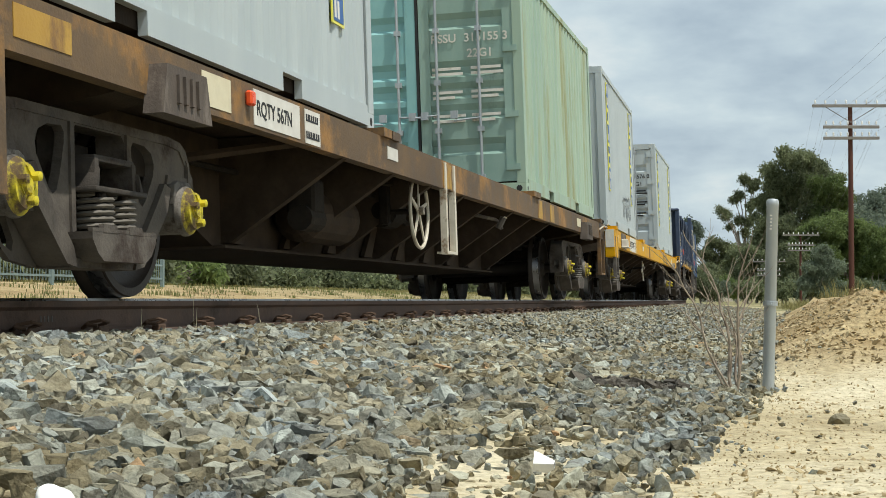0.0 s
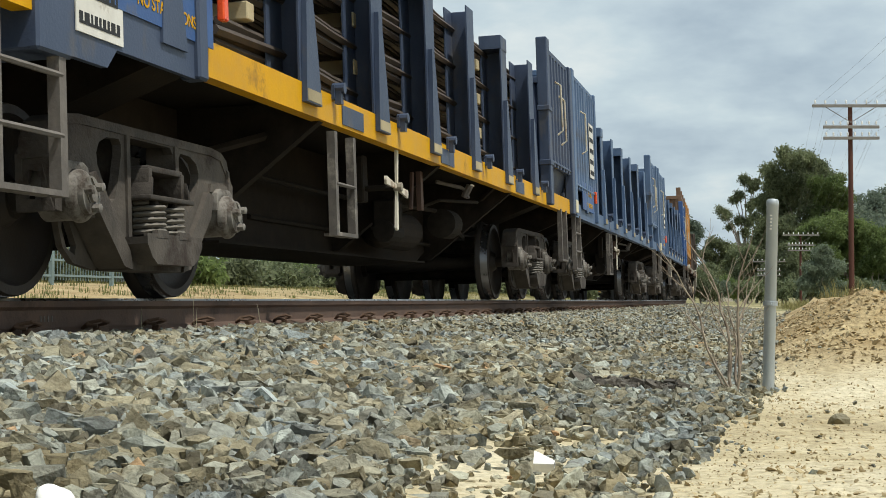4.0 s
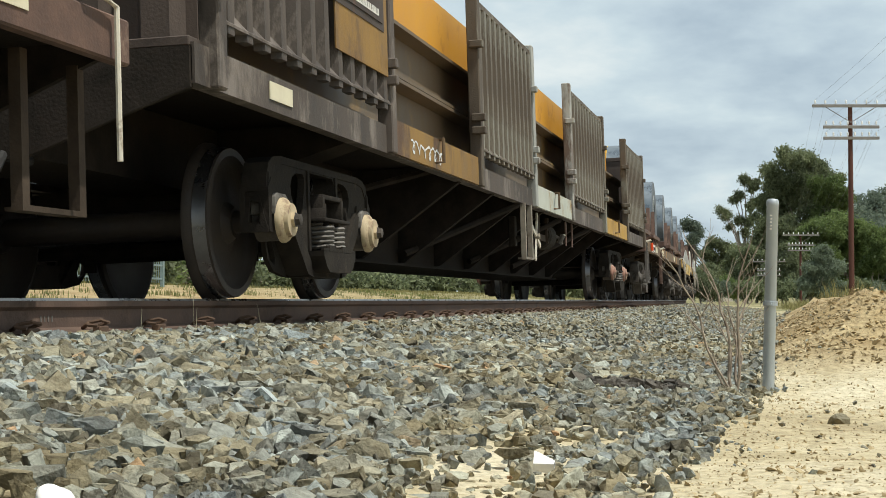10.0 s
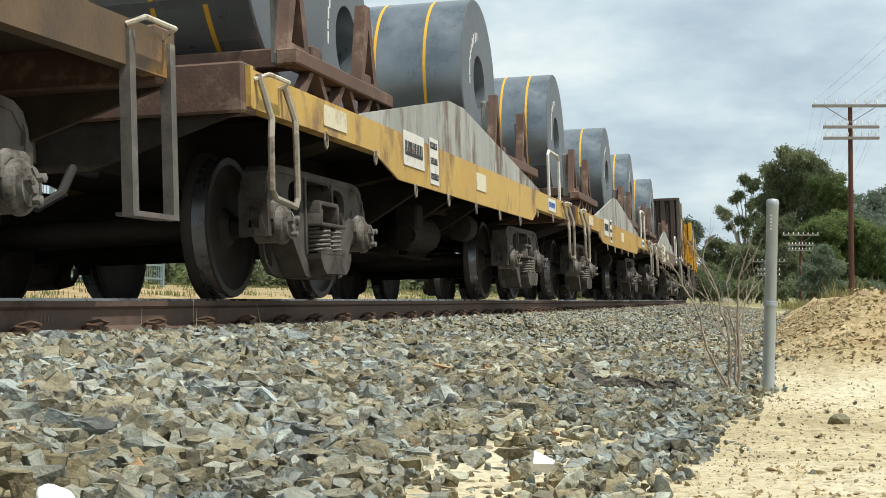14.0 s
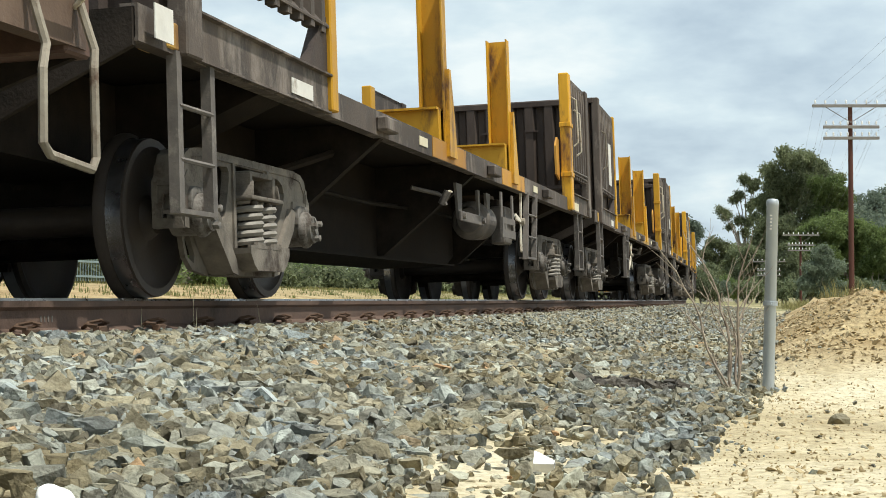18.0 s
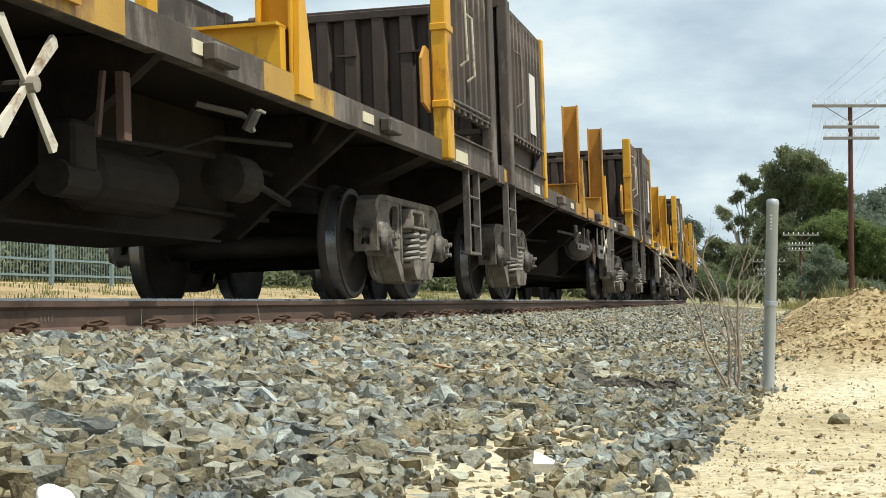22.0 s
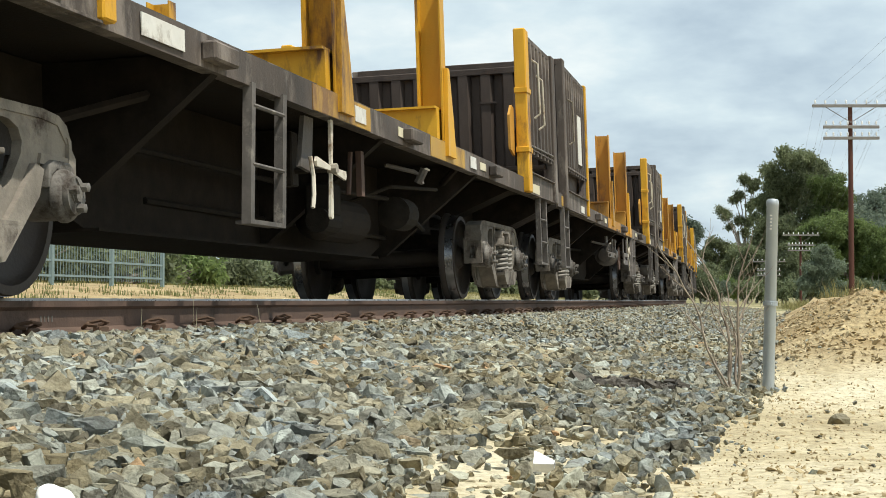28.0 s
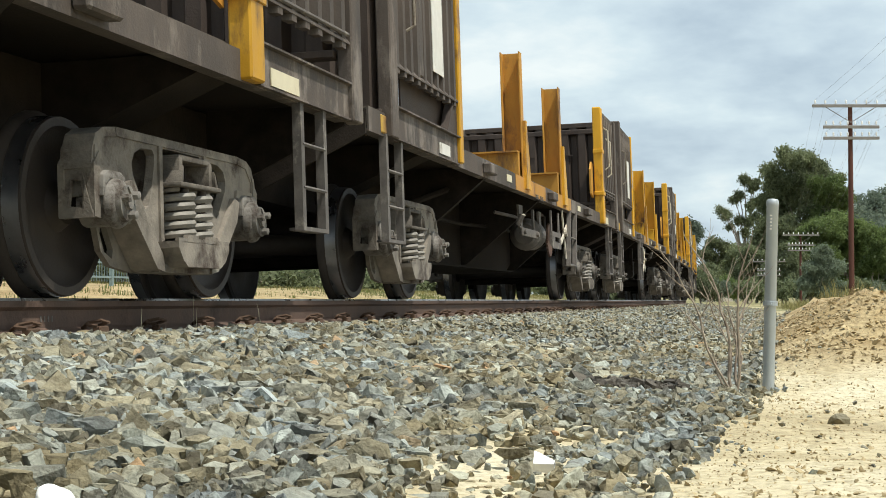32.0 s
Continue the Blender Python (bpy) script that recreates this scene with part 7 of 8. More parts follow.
    # steel beams in two heights
    bm = bmesh.new()
    prism(bm, [(-0.15, 0.0), (0.15, 0.0), (0.15, 0.03), (0.02, 0.05), (0.02, 0.40), (0.15, 0.42), (0.15, 0.45), (-0.15, 0.45), (-0.15, 0.42), (-0.02, 0.40), (-0.02, 0.05), (-0.15, 0.03)], -10.6, 10.9, "lz")
    ibeam = mesh_of("beam", bm, M["beam_rust"])
    bm = bmesh.new()
    box(bm, -10.4, 8.6, -0.5, 0.5, 0.0, 0.52, 0.006)
    deep = mesh_of("beam", bm, M["beam_orange"])
    for layer in range(2):
        for i in range(6):
            b = tagged(new("steel_beam", ibeam), "long brown rolled steel beam", "steel beam", "beams on the panel wagon")
            enter(b, mid, xb, pose(0, 0.78 - 0.37 * i + 0.12, 1.30 + 0.455 * layer))
    for l in (-0.55, 0.5):
        b = tagged(new("steel_beam", deep), "orange-primed deep steel section", "steel beam", "beams on the panel wagon")
        enter(b, mid, xb, pose(0, -l, 2.215))


beam_wagon()


# ---------------------------------------------------------------- coil wagons
def steel_coil(r, wide, straps, seed):
    rnd = random.Random(seed)
    c = tagged(new("steel_coil"), "large blue-grey steel coil with orange straps", "steel coil", "coils on the wagons")
    bm = bmesh.new()
    hw, ri = wide / 2, 0.31
    lathe(bm, [(ri, -hw), (r - 0.015, -hw), (r, -hw + 0.012), (r, hw - 0.012), (r - 0.015, hw), (ri, hw)], 56, close=True)
    # the loose outer end of the strip
    a = radians(rnd.uniform(200, 240))
    prism(bm, [(math.cos(a) * r, math.sin(a) * r), (math.cos(a) * (r + 0.012), math.sin(a) * (r + 0.012)), (math.cos(a + 0.35) * (r + 0.001), math.sin(a + 0.35) * (r + 0.001))], -hw + 0.01, hw - 0.01)
    me = mesh_of("coil", bm, M["coil"], True)
    me.materials.append(M["coil_end"])
    me.polygons.foreach_set("material_index", [1 if abs(p.normal.y) > 0.7 else 0 for p in me.polygons])
    part("wound_strip", me, None, c)
    for l in straps:
        bm = bmesh.new()
        lathe(bm, [(r + 0.001, l - 0.016), (r + 0.004, l - 0.016), (r + 0.004, l + 0.016), (r + 0.001, l + 0.016)], 56, close=True)
        part("strap", bm, M["strap"], c)
    # chalked figures round the eye: plain bars
    for i in range(9):
        bm = bmesh.new()
        a = radians(95 + 11 * i)
        rr = 0.52
        x, z = rr * math.cos(a), rr * math.sin(a)
        d = rnd.uniform(0.03, 0.06)
        prism(bm, [(x - 0.02, z - d), (x + 0.012, z - d), (x + 0.02, z + d), (x - 0.012, z + d)], hw, hw + 0.003)
        part("chalk_lettering", bm, M["graffiti"], c)
    return c


def add_cradle(w, x, z0, z1, mat="cradle", hood=False):
    """A trough for one coil: sloping bearers across the wagon with upright plates and A-frames on each side."""
    for k in (-1, 1):
        bm = bmesh.new()
        box(bm, x + k * 0.62 - 0.09, x + k * 0.62 + 0.09, -1.12, 1.12, z1 - 0.10, z1 + 0.03, 0.01)
        part("bearer", bm, M[mat], w)
        bm = bmesh.new()
        box(bm, x + k * 0.66 - 0.05, x + k * 0.66 + 0.05, -1.10, 1.10, z0 + 0.02, z0 + 0.12, 0.01)
        part("bearer", bm, M[mat], w)
        for l in (-1.08, -0.35, 0.35, 1.08):
            bm = bmesh.new()
            prism(bm, [(x + k * 0.55, z0), (x + k * 0.70, z0), (x + k * 0.66, z1 - 0.1), (x + k * 0.58, z1 - 0.1)][::k], l - 0.03, l + 0.03)
            part("bearer_post", bm, M[mat], w)
    for k in (1, -1):
        # a low trussed beam along the side, and open triangular brackets that lean on the coil
        bm = bmesh.new()
        rail = z0 + 0.30
        box(bm, x - 1.35, x + 0.95, *sorted((k * 1.08, k * 1.22)), rail - 0.10, rail, 0.01)
        for a, b in ((-1.2, -0.95), (-0.6, -0.8), (-0.5, -0.25), (0.1, -0.1), (0.2, 0.45), (0.8, 0.6)):
            prism(bm, [(x + a - 0.04, z0), (x + a + 0.04, z0), (x + b + 0.04, rail - 0.09), (x + b - 0.04, rail - 0.09)], *sorted((k * 1.12, k * 1.19)))
        part("side_brace", bm, M[mat], w)
        for a in (-1.05, 0.62):
            bm = bmesh.new()
            plate_with_holes(bm, [(x + a - 0.24, rail - 0.02), (x + a + 0.24, rail - 0.02), (x + a + 0.07, rail + 0.62), (x + a - 0.04, rail + 0.62)], [[(x + a - 0.13, rail + 0.06), (x + a + 0.13, rail + 0.06), (x + a + 0.03, rail + 0.46)]], *sorted((k * 1.05, k * 1.13)))
            part("side_bracket", bm, M[mat], w)
        if hood:
            for a in (-1.02, 1.0):
                bm = bmesh.new()
                box(bm, x + a - 0.07, x + a + 0.07, *sorted((k * 0.96, k * 1.05)), z0 + 0.25, z0 + 0.86, 0.012)
                part("side_stop", bm, M["grey_hood"], w)


def coil_wagon(name, label, mid, xb, half, sill, zs, coils, hood, bogies=None):
    zt = 1.21
    w = new_wagon(name, label)
    frame = "shade_grime" if hood else "frame_brown"
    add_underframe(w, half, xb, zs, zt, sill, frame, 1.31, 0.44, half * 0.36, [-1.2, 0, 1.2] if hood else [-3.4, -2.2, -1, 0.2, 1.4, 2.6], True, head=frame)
    for k in (-1, 1):
        bm = bmesh.new()
        box(bm, *sorted((k * (half + 0.06), k * (half - 0.16))), -1.30, 1.30, zs - 0.03, zt + 0.03, 0.012)
        part("end_beam", bm, M["cradle"], w)
    for x in bogies or (-xb, xb):
        add_bogie(w, x, "cap_grey")
    for x in coils:
        add_cradle(w, x, zt, 1.60, "cradle", hood)
    if not hood:
        for k in (1, -1):
            bm = bmesh.new()
            box(bm, coils[1] - 0.72, coils[1] + 0.75, *sorted((k * 0.98, k * 1.06)), zt + 0.3, zt + 0.66, 0.01)
            part("side_board", bm, M["slab_dark"], w, "dark board beside the small coil")
    if hood:
        for k in (1, -1):
            bm = bmesh.new()
            prism(bm, [(-3.75, zt - 0.02), (3.8, zt - 0.02), (3.75, zt + 0.02), (-0.35, zt + 0.46), (-0.95, zt + 0.45), (-3.7, zt + 0.02)], *sorted((k * 1.285, k * 1.308)))
            part("side_plate", bm, M["grey_hood"], w, "flaking grey sloped side plate")
            bm = bmesh.new()
            prism(bm, [(-3.45, zs), (3.6, zs), (3.2, zs - 0.145), (-2.75, zs - 0.145)], *sorted((k * 1.296, k * 1.31)))
            part("sill_belly", bm, M[sill], w)
        for i in range(9):
            x = -4.6 + 1.15 * i
            z = zs - (0.15 if -2.8 < x < 3.2 else 0.0)
            bm = bmesh.new()
            n = 8
            pipe(bm, [(x + 0.028 * math.sin(2 * math.pi * j / n), 1.325, z - 0.045 + 0.05 * math.cos(2 * math.pi * j / n)) for j in range(n + 1)], 0.008, 5)
            part("tie_ring", bm, M["step"], w)
        if sill == "sill_umber":
            nb = add_plate(w, -2.05, -1.05, 1.313, zs - 0.10, zt + 0.10, "cream", "number_board")
            words("RCKF", 0.19, M["ink"], nb, side_pose(-2.0, 1.318, zs + 0.14), 0.002)
            words("74-M", 0.15, M["ink"], nb, side_pose(-1.9, 1.318, zs - 0.05), 0.002)
            add_plate(w, -1.02, -0.70, 1.314, zs - 0.09, zt + 0.08, "cream", "route_board", bars=1, ink="step")
        else:
            add_plate(w, -2.6, -1.95, 1.313, zs - 0.02, zt + 0.03, "white", "number_board", bars=1)
            add_plate(w, -1.75, -1.45, 1.313, zs - 0.10, zt + 0.06, "white", "route_board", bars=3)
        add_plate(w, 0.1, 0.55, 1.313, zs - 0.02, zs + 0.14, "cream")
        add_plate(w, -4.6, -4.1, 1.313, zs + 0.05, zt - 0.03, "cream")
        add_plate(w, 4.35, 4.9, 1.313, zs + 0.03, zt - 0.03, "white", bars=1, ink="label_blue")
        bm = bmesh.new()
        box(bm, -2.5, -2.3, 1.309, 1.314, zs + 0.06, zs + 0.17)
        mark = part("label_plate", bm, M["white"], w)
        bm = bmesh.new()
        prism(bm, [(-2.49, zs + 0.10), (-2.42, zs + 0.09), (-2.38, zs + 0.16), (-2.36, zs + 0.10), (-2.30, zs + 0.13), (-2.35, zs + 0.07), (-2.42, zs + 0.065)], 1.314, 1.317)
        part("red_mark", bm, M["red"], mark)
        add_handrail(w, [(half - 1.30, 1.28, zt), (half - 1.30, 1.28, zt + 0.50), (half - 1.22, 1.28, zt + 0.56), (half - 0.53, 1.28, zt + 0.56), (half - 0.45, 1.28, zt + 0.50), (half - 0.45, 1.28, zt)], "white", 0.019)
        for k in (-1, 1):
            add_handrail(w, [(k * (half - 0.5), 1.31, zt - 0.05), (k * (half - 0.48), 1.38, zt - 0.02), (k * (half - 0.15), 1.38, zt - 0.02), (k * (half - 0.1), 1.31, zt - 0.05)])
            xa, xz = k * (half - 0.32) - 0.2, k * (half - 0.32) + 0.2
            bm = bmesh.new()        # a bent bar for the hand and foot
            pipe(bm, [(xa, 1.33, zt - 0.02), (xa + 0.02, 1.39, zs - 0.06), (xa - 0.03, 1.40, zs - 0.16), (xa - 0.04, 1.40, 0.56), (xa + 0.01, 1.40, 0.52), (xz - 0.04, 1.40, 0.49), (xz, 1.40, 0.54), (xz, 1.40, zs - 0.1), (xz + 0.03, 1.39, zs - 0.02), (xz + 0.02, 1.33, zt - 0.02)], 0.019, 7)
            part("step_loop", bm, M["step"], w, "pale bent-bar step")
        bm = bmesh.new()
        box(bm, -half - 0.01, -half + 0.03, 0.9, 1.33, zs, zt + 0.01)
        part("end_patch", bm, M["white"] if sill == "sill_umber" else M[sill], w)
    else:
        add_plate(w, -5.7, -4.4, 1.313, zs + 0.02, zt - 0.02, "white", "number_board", bars=1)
        bm = bmesh.new()
        box(bm, -5.85, -5.72, 1.31, 1.36, zs + 0.02, zt - 0.01, 0.01)
        part("reflector", bm, M["red"], w)
        for x in (-4.1, -1.7, 3.6):
            add_plate(w, x, x + 0.5, 1.313, zs + 0.04, zt - 0.04, "cream")
        for k in (-1, 1):
            add_steps(w, k * (half - 0.26), 0.44, 1.32, 0.34, 1.16, 1, "ladder")
            add_handrail(w, [(k * (half - 0.5), 1.31, zt - 0.03), (k * (half - 0.47), 1.39, zt), (k * (half - 0.15), 1.39, zt), (k * (half - 0.1), 1.31, zt - 0.03)])
        add_steps(w, -2.35, 0.36, 1.32, 0.36, 1.16, 1, "cradle")
        add_handrail(w, [(-2.55, 1.31, 1.17), (-2.52, 1.39, 1.2), (-2.2, 1.39, 1.2), (-2.15, 1.31, 1.17)])
        add_hand_brake(w, -1.35, 1.24, 0.78, True, 35)
        add_tap(w, 0.6, 1.22, 0.9)
        bm = bmesh.new()
        prism(bm, [(-6.4, 1.0), (-5.2, 0.52), (-2.6, 0.52), (-2.2, 1.0)], 0.75, 0.78)
        part("mesh_panel", bm, M["shade_grime"], w)
    add_brake_gear(w, 0.4, frame)
    enter(w, mid, xb)
    for i, x in enumerate(coils):
        r = 0.64 if (not hood and i == 1) else (0.95 if i % 2 == 0 else 0.94)
        c = steel_coil(r, 1.72, (0.18, 0.55) if i % 2 == 0 else (-0.1, 0.45), int(mid) + i)
        enter(c, mid, xb, pose(x, 0.12, 2.42 if r > 0.9 else 2.0))


coil_wagon("coil_wagon", "rust-brown coil wagon with coils in braced cradles", 140.4, 5.6, 7.35, "sill_brown", 1.0, (-5.3, -1.9, 5.25), False, (-6.02, 5.3))
coil_wagon("coil_wagon", "faded yellow coil wagon with flaking grey side plates", 154.7, 4.0, 5.95, "sill_pale", 1.0, (-3.45, 3.3), True, (-4.07, 3.7))
extra = steel_coil(0.74, 1.3, (-0.1, 0.3), 77)
enter(extra, 154.7, 4.0, pose(-1.72, 0.0, 2.06))
coil_wagon("coil_wagon", "yellow-brown coil wagon with grey side plates", 167.5, 3.95, 5.95, "sill_cream", 1.0, (-3.5, 3.7), True)
coil_wagon("coil_wagon", "brown coil wagon with a cream number board", 180.4, 4.03, 5.95, "sill_umber", 1.0, (-3.6, 3.8), True, (-4.14, 3.56))


# ---------------------------------------------------------------- beside the track
def build_marker_post():
    x, y = -0.20, 6.62
    z = ground_height(x, y)
    post = tagged(new("marker_post"), "galvanised steel pipe post standing in the gravel", "post")
    post.matrix_basis = pose(x, y, z, 0, 1.7, 0)
    bm = bmesh.new()
    lathe(bm, [(0.0245, -0.1), (0.0245, 0.77), (0.026, 0.772), (0.026, 0.792), (0.02, 0.80), (0.004, 0.802)], 20, axis="z")
    part("pipe", bm, M["galv"], post, smooth=True)
    for i in range(5):
        bm = bmesh.new()
        box(bm, -0.009 + 0.002 * (i % 2), 0.0, 0.0235, 0.0252, 0.672 + 0.014 * i, 0.678 + 0.014 * i)
        part("lettering", bm, M["white"], post)
    bm = bmesh.new()
    lathe(bm, [(0.026, 0.355), (0.03, 0.357), (0.03, 0.375), (0.026, 0.377)], 16, axis="z", close=True)
    rod(bm, (0, 0.02, 0.366), (0, 0.05, 0.366), 0.006, 6)
    part("band_clamp", bm, M["galv"], post)


build_marker_post()


def build_shrub(x, y, stems, seed):
    """A leafless shrub: arching stems (lean to the side, lean back, height, bend) that fork into thin twigs."""
    rnd = random.Random(seed)
    bm = bmesh.new()
    across, back = Vector((math.cos(YAW), math.sin(YAW), 0)), Vector((-math.sin(YAW), math.cos(YAW), 0))

    def twig(p, d, length, r, depth):
        segs = 4
        for _ in range(segs):
            q = p + d * length / segs
            rod(bm, (p.x, -p.y, p.z), (q.x, -q.y, q.z), r, 5, r * 0.84, False)
            p, r = q, r * 0.84
            d = (d + Vector((rnd.uniform(-0.16, 0.16), rnd.uniform(-0.16, 0.16), rnd.uniform(-0.03, 0.10)))).normalized()
            if depth and rnd.random() < 0.45:
                e = (d + Vector((rnd.uniform(-0.8, 0.8), rnd.uniform(-0.5, 0.5), rnd.uniform(0.0, 0.4)))).normalized()
                twig(p, e, length * rnd.uniform(0.3, 0.6), r * 0.75, depth - 1)

    for lean, away, high, bend, r in stems:
        p = across * rnd.uniform(-0.025, 0.025) + Vector((0, 0, -0.03))
        n = 9
        for i in range(n):
            k = (i + 1) / n
            q = across * (lean * k ** bend) + back * away * k + across * (0.022 * math.sin(5 * k + 9 * lean) + rnd.uniform(-0.009, 0.009)) + Vector((0, 0, high * k))
            rr = r * (0.8 - 0.5 * k)
            rod(bm, (p.x, -p.y, p.z), (q.x, -q.y, q.z), r * (0.8 - 0.5 * (k - 1 / n)), 6, rr, False)
            d = (q - p).normalized()
            p = q
            if 2 < i < n - 1 and rnd.random() < 0.85:
                side_way = across * rnd.choice((-1, 1)) * rnd.uniform(0.35, 0.75) + back * rnd.uniform(-0.3, 0.3)
                twig(p, (d + side_way).normalized(), high * rnd.uniform(0.16, 0.36), rr * 0.7, 1)
        twig(p, d, high * 0.12, rr * 0.9, 0)
    ob = new("bare_shrub", mesh_of("bare_shrub", bm, M["twig"]))
    ob.matrix_basis = pose(x, y, ground_height(x, y) + 0.01)
    return tagged(ob, "leafless brown shrub with thin forked twigs", "shrub")


build_shrub(-0.335, 6.42, [(-0.14, 0.05, 0.60, 1.6, 0.0090), (0.07, -0.05, 0.60, 1.8, 0.0087), (0.10, 0.1, 0.42, 1.1, 0.0072), (-0.29, -0.06, 0.55, 1.15, 0.0075), (0.03, 0.12, 0.50, 1.4, 0.0067), (-0.08, 0.1, 0.42, 1.3, 0.0058), (0.16, 0.15, 0.36, 1.5, 0.0049), (-0.22, 0.12, 0.36, 1.2, 0.0046)], 5)


def pale_stones():
    rs = np.random.RandomState(8)
    rows = []
    for _ in range(130000):
        x, y = rs.uniform(-1.2, 4), 2.2 + 13 * rs.uniform() ** 1.5
        if lateral(x, y) < 3.75 or x > 0.42 * y + 0.6:
            continue
        if ground_height(x, y) < -0.3 and rs.uniform() < 0.6:
            continue
        d = 0.006 + (0.034 * rs.uniform() ** 3.2 if ground_height(x, y) > -0.3 else 0.020 * rs.uniform() ** 9)
        rows.append((x, y, ground_height(x, y) + d * 0.1, d))
    ob = scatter_rocks("sand_clods", np.array(rows), rock_templates(10, 6, 77), M["sandstone"], 5)
    tagged(ob, "loose pale clods and pebbles on the sand", "pebbles", kind="stuff")
    # single larger stones
    tm = rock_templates(6, 12, 31)
    for i, (x, y, d, mat, lab) in enumerate(((-0.537, 3.12, 0.052, "whiterock", "broken white stone lying on the gravel"), (-0.66, 3.40, 0.05, "stone", "grey stone beside a white stone"), (-1.065, 2.06, 0.055, "whiterock", "rounded white stone at the gravel's edge"), (0.06, 4.9, 0.05, "stone", "grey stone on the sand"))):
        v, f = tm[i]
        me = bpy.data.meshes.new("loose_stone")
        if lab.startswith("rounded"):
            bm = bmesh.new()
            bmesh.ops.create_icosphere(bm, subdivisions=3, radius=0.62)
            for q in bm.verts:
                q.co *= 1 + 0.22 * noise.noise(q.co * 2.1)
                q.co.z *= 0.72
            bm.to_mesh(me)
            bm.free()
            me.transform(Matrix.Scale(d * 0.95, 4))
            me.shade_smooth()
        else:
            me.from_pydata([tuple(c * d * 1.2) for c in v], [], [tuple(q) for q in f])
        me.materials.append(M[mat])
        ob = new("loose_stone", me)
        z = ground_height(x, y) if lateral(x, y) > 3.6 else bed_height(lateral(x, y))
        ob.matrix_basis = pose(x, y, z + d * 0.3 + (0.036 if mat == "whiterock" else 0.02), 35 if mat == "whiterock" else 0, 0, 40 * i)
        tagged(ob, lab, "stone")


pale_stones()


# ---------------------------------------------------------------- grass
def grass_patch(name, label, spots, seed, high, mat="grass"):
    rs = np.random.RandomState(seed)
    verts, faces = [], []
    for x, y in spots:
        z = ground_height(x, y)
        for _ in range(9):
            a, h = rs.uniform(0, 6.28), high * rs.uniform(0.4, 1.1)
            ox, oy = rs.uniform(-0.12, 0.12, 2)
            bx, by = math.cos(a) * h * 0.35, math.sin(a) * h * 0.35
            wx, wy = -math.sin(a) * 0.006 - 0.004 * high, math.cos(a) * 0.006 + 0.004 * high
            n = len(verts)
            verts += [(x + ox - wx, y + oy - wy, z - 0.02), (x + ox + wx, y + oy + wy, z - 0.02), (x + ox + bx * 0.4 + wx * 0.7, y + oy + by * 0.4 + wy * 0.7, z + h * 0.6), (x + ox + bx * 0.4 - wx * 0.7, y + oy + by * 0.4 - wy * 0.7, z + h * 0.6), (x + ox + bx, y + oy + by, z + h)]
            faces += [(n, n + 1, n + 2, n + 3), (n + 3, n + 2, n + 4)]
    me = bpy.data.meshes.new(name)
    me.from_pydata(verts, [], faces)
    me.materials.append(M[mat])
    return tagged(new(name, me), label, "grass", kind="stuff")


def build_grass():
    rs = np.random.RandomState(3)
    far = []
    for _ in range(5200):
        s, l = rs.uniform(16, 110), -rs.uniform(5.4, 26)
        p = on_track(s, l)
        if l > -10.5 and s < 45 and rs.uniform() < 0.90:
            continue
        far.append((p.x, p.y))
    grass_patch("far_grass", "dry green and straw grass beyond the track", far, 6, 0.10)
    weeds = []
    for _ in range(1300):
        p = on_track(rs.uniform(10, 48), -3.6 - 4.6 * rs.uniform() ** 0.6)
        if noise.noise(Vector((p.x * 0.7, p.y * 0.5, 4))) > 0.02:
            weeds.append((p.x, p.y))
    grass_patch("verge_weeds", "low weeds and dry tufts on the bare verge", weeds, 12, 0.08, "weed")
    near = []
    for _ in range(5200):
        x, y = rs.uniform(-4, 22), rs.uniform(17, 70)
        if 4.6 < lateral(x, y) and (y > 24 or lateral(x, y) > 7):
            near.append((x, y))
    grass_patch("near_grass", "dry grass behind the heap of spoil", near, 9, 0.33)


build_grass()


def grass_stalk(s, lat, high, seed):
    rnd = random.Random(seed)
    bm = bmesh.new()
    for i in range(3):
        p, lean = Vector((rnd.uniform(-0.006, 0.006), 0, 0)), Vector((rnd.uniform(-0.15, 0.15), rnd.uniform(-0.2, 0.2), 1))
        for j in range(4):
            q = p + lean * high * (1 - 0.28 * i) / 4
            rod(bm, (p.x, -p.y, p.z), (q.x, -q.y, q.z), 0.0013, 4, 0.0009, False)
            p, lean = q, lean + Vector((rnd.uniform(-0.1, 0.1), rnd.uniform(-0.1, 0.1), 0))
    at = on_track(s, lat)
    ob = new("grass_stalk", mesh_of("grass_stalk", bm, M["straw"]))
    ob.matrix_basis = pose(at.x, at.y, bed_height(lat) - 0.01)
    tagged(ob, "thin dry grass stalk beside the rail", "grass", "dry stalks by the rail")


M["straw"] = surf("pale_straw", (0.42, 0.38, 0.26), (0.60, 0.55, 0.40), 9, 0.7, 0, 0.0)
for i, (s, high) in enumerate(((7.07, 0.15), (7.77, 0.21), (8.81, 0.17))):
    grass_stalk(s, 0.99, high, 40 + i)
for i in range(4):      # chalked figures on the rail's web, as plain bars
    bm = bmesh.new()
    box(bm, 0.036 * i, 0.036 * i + 0.012, 0.0, 0.002, -0.108, -0.08)
    me = mesh_of("chalk_lettering", bm, M["ladder"])
    part("chalk_lettering", me, None, next(o for o in scene.objects if o.name == "railway_track"), at=track_pose(6.46) @ pose(0, -GAUGE - 0.0105, 0))


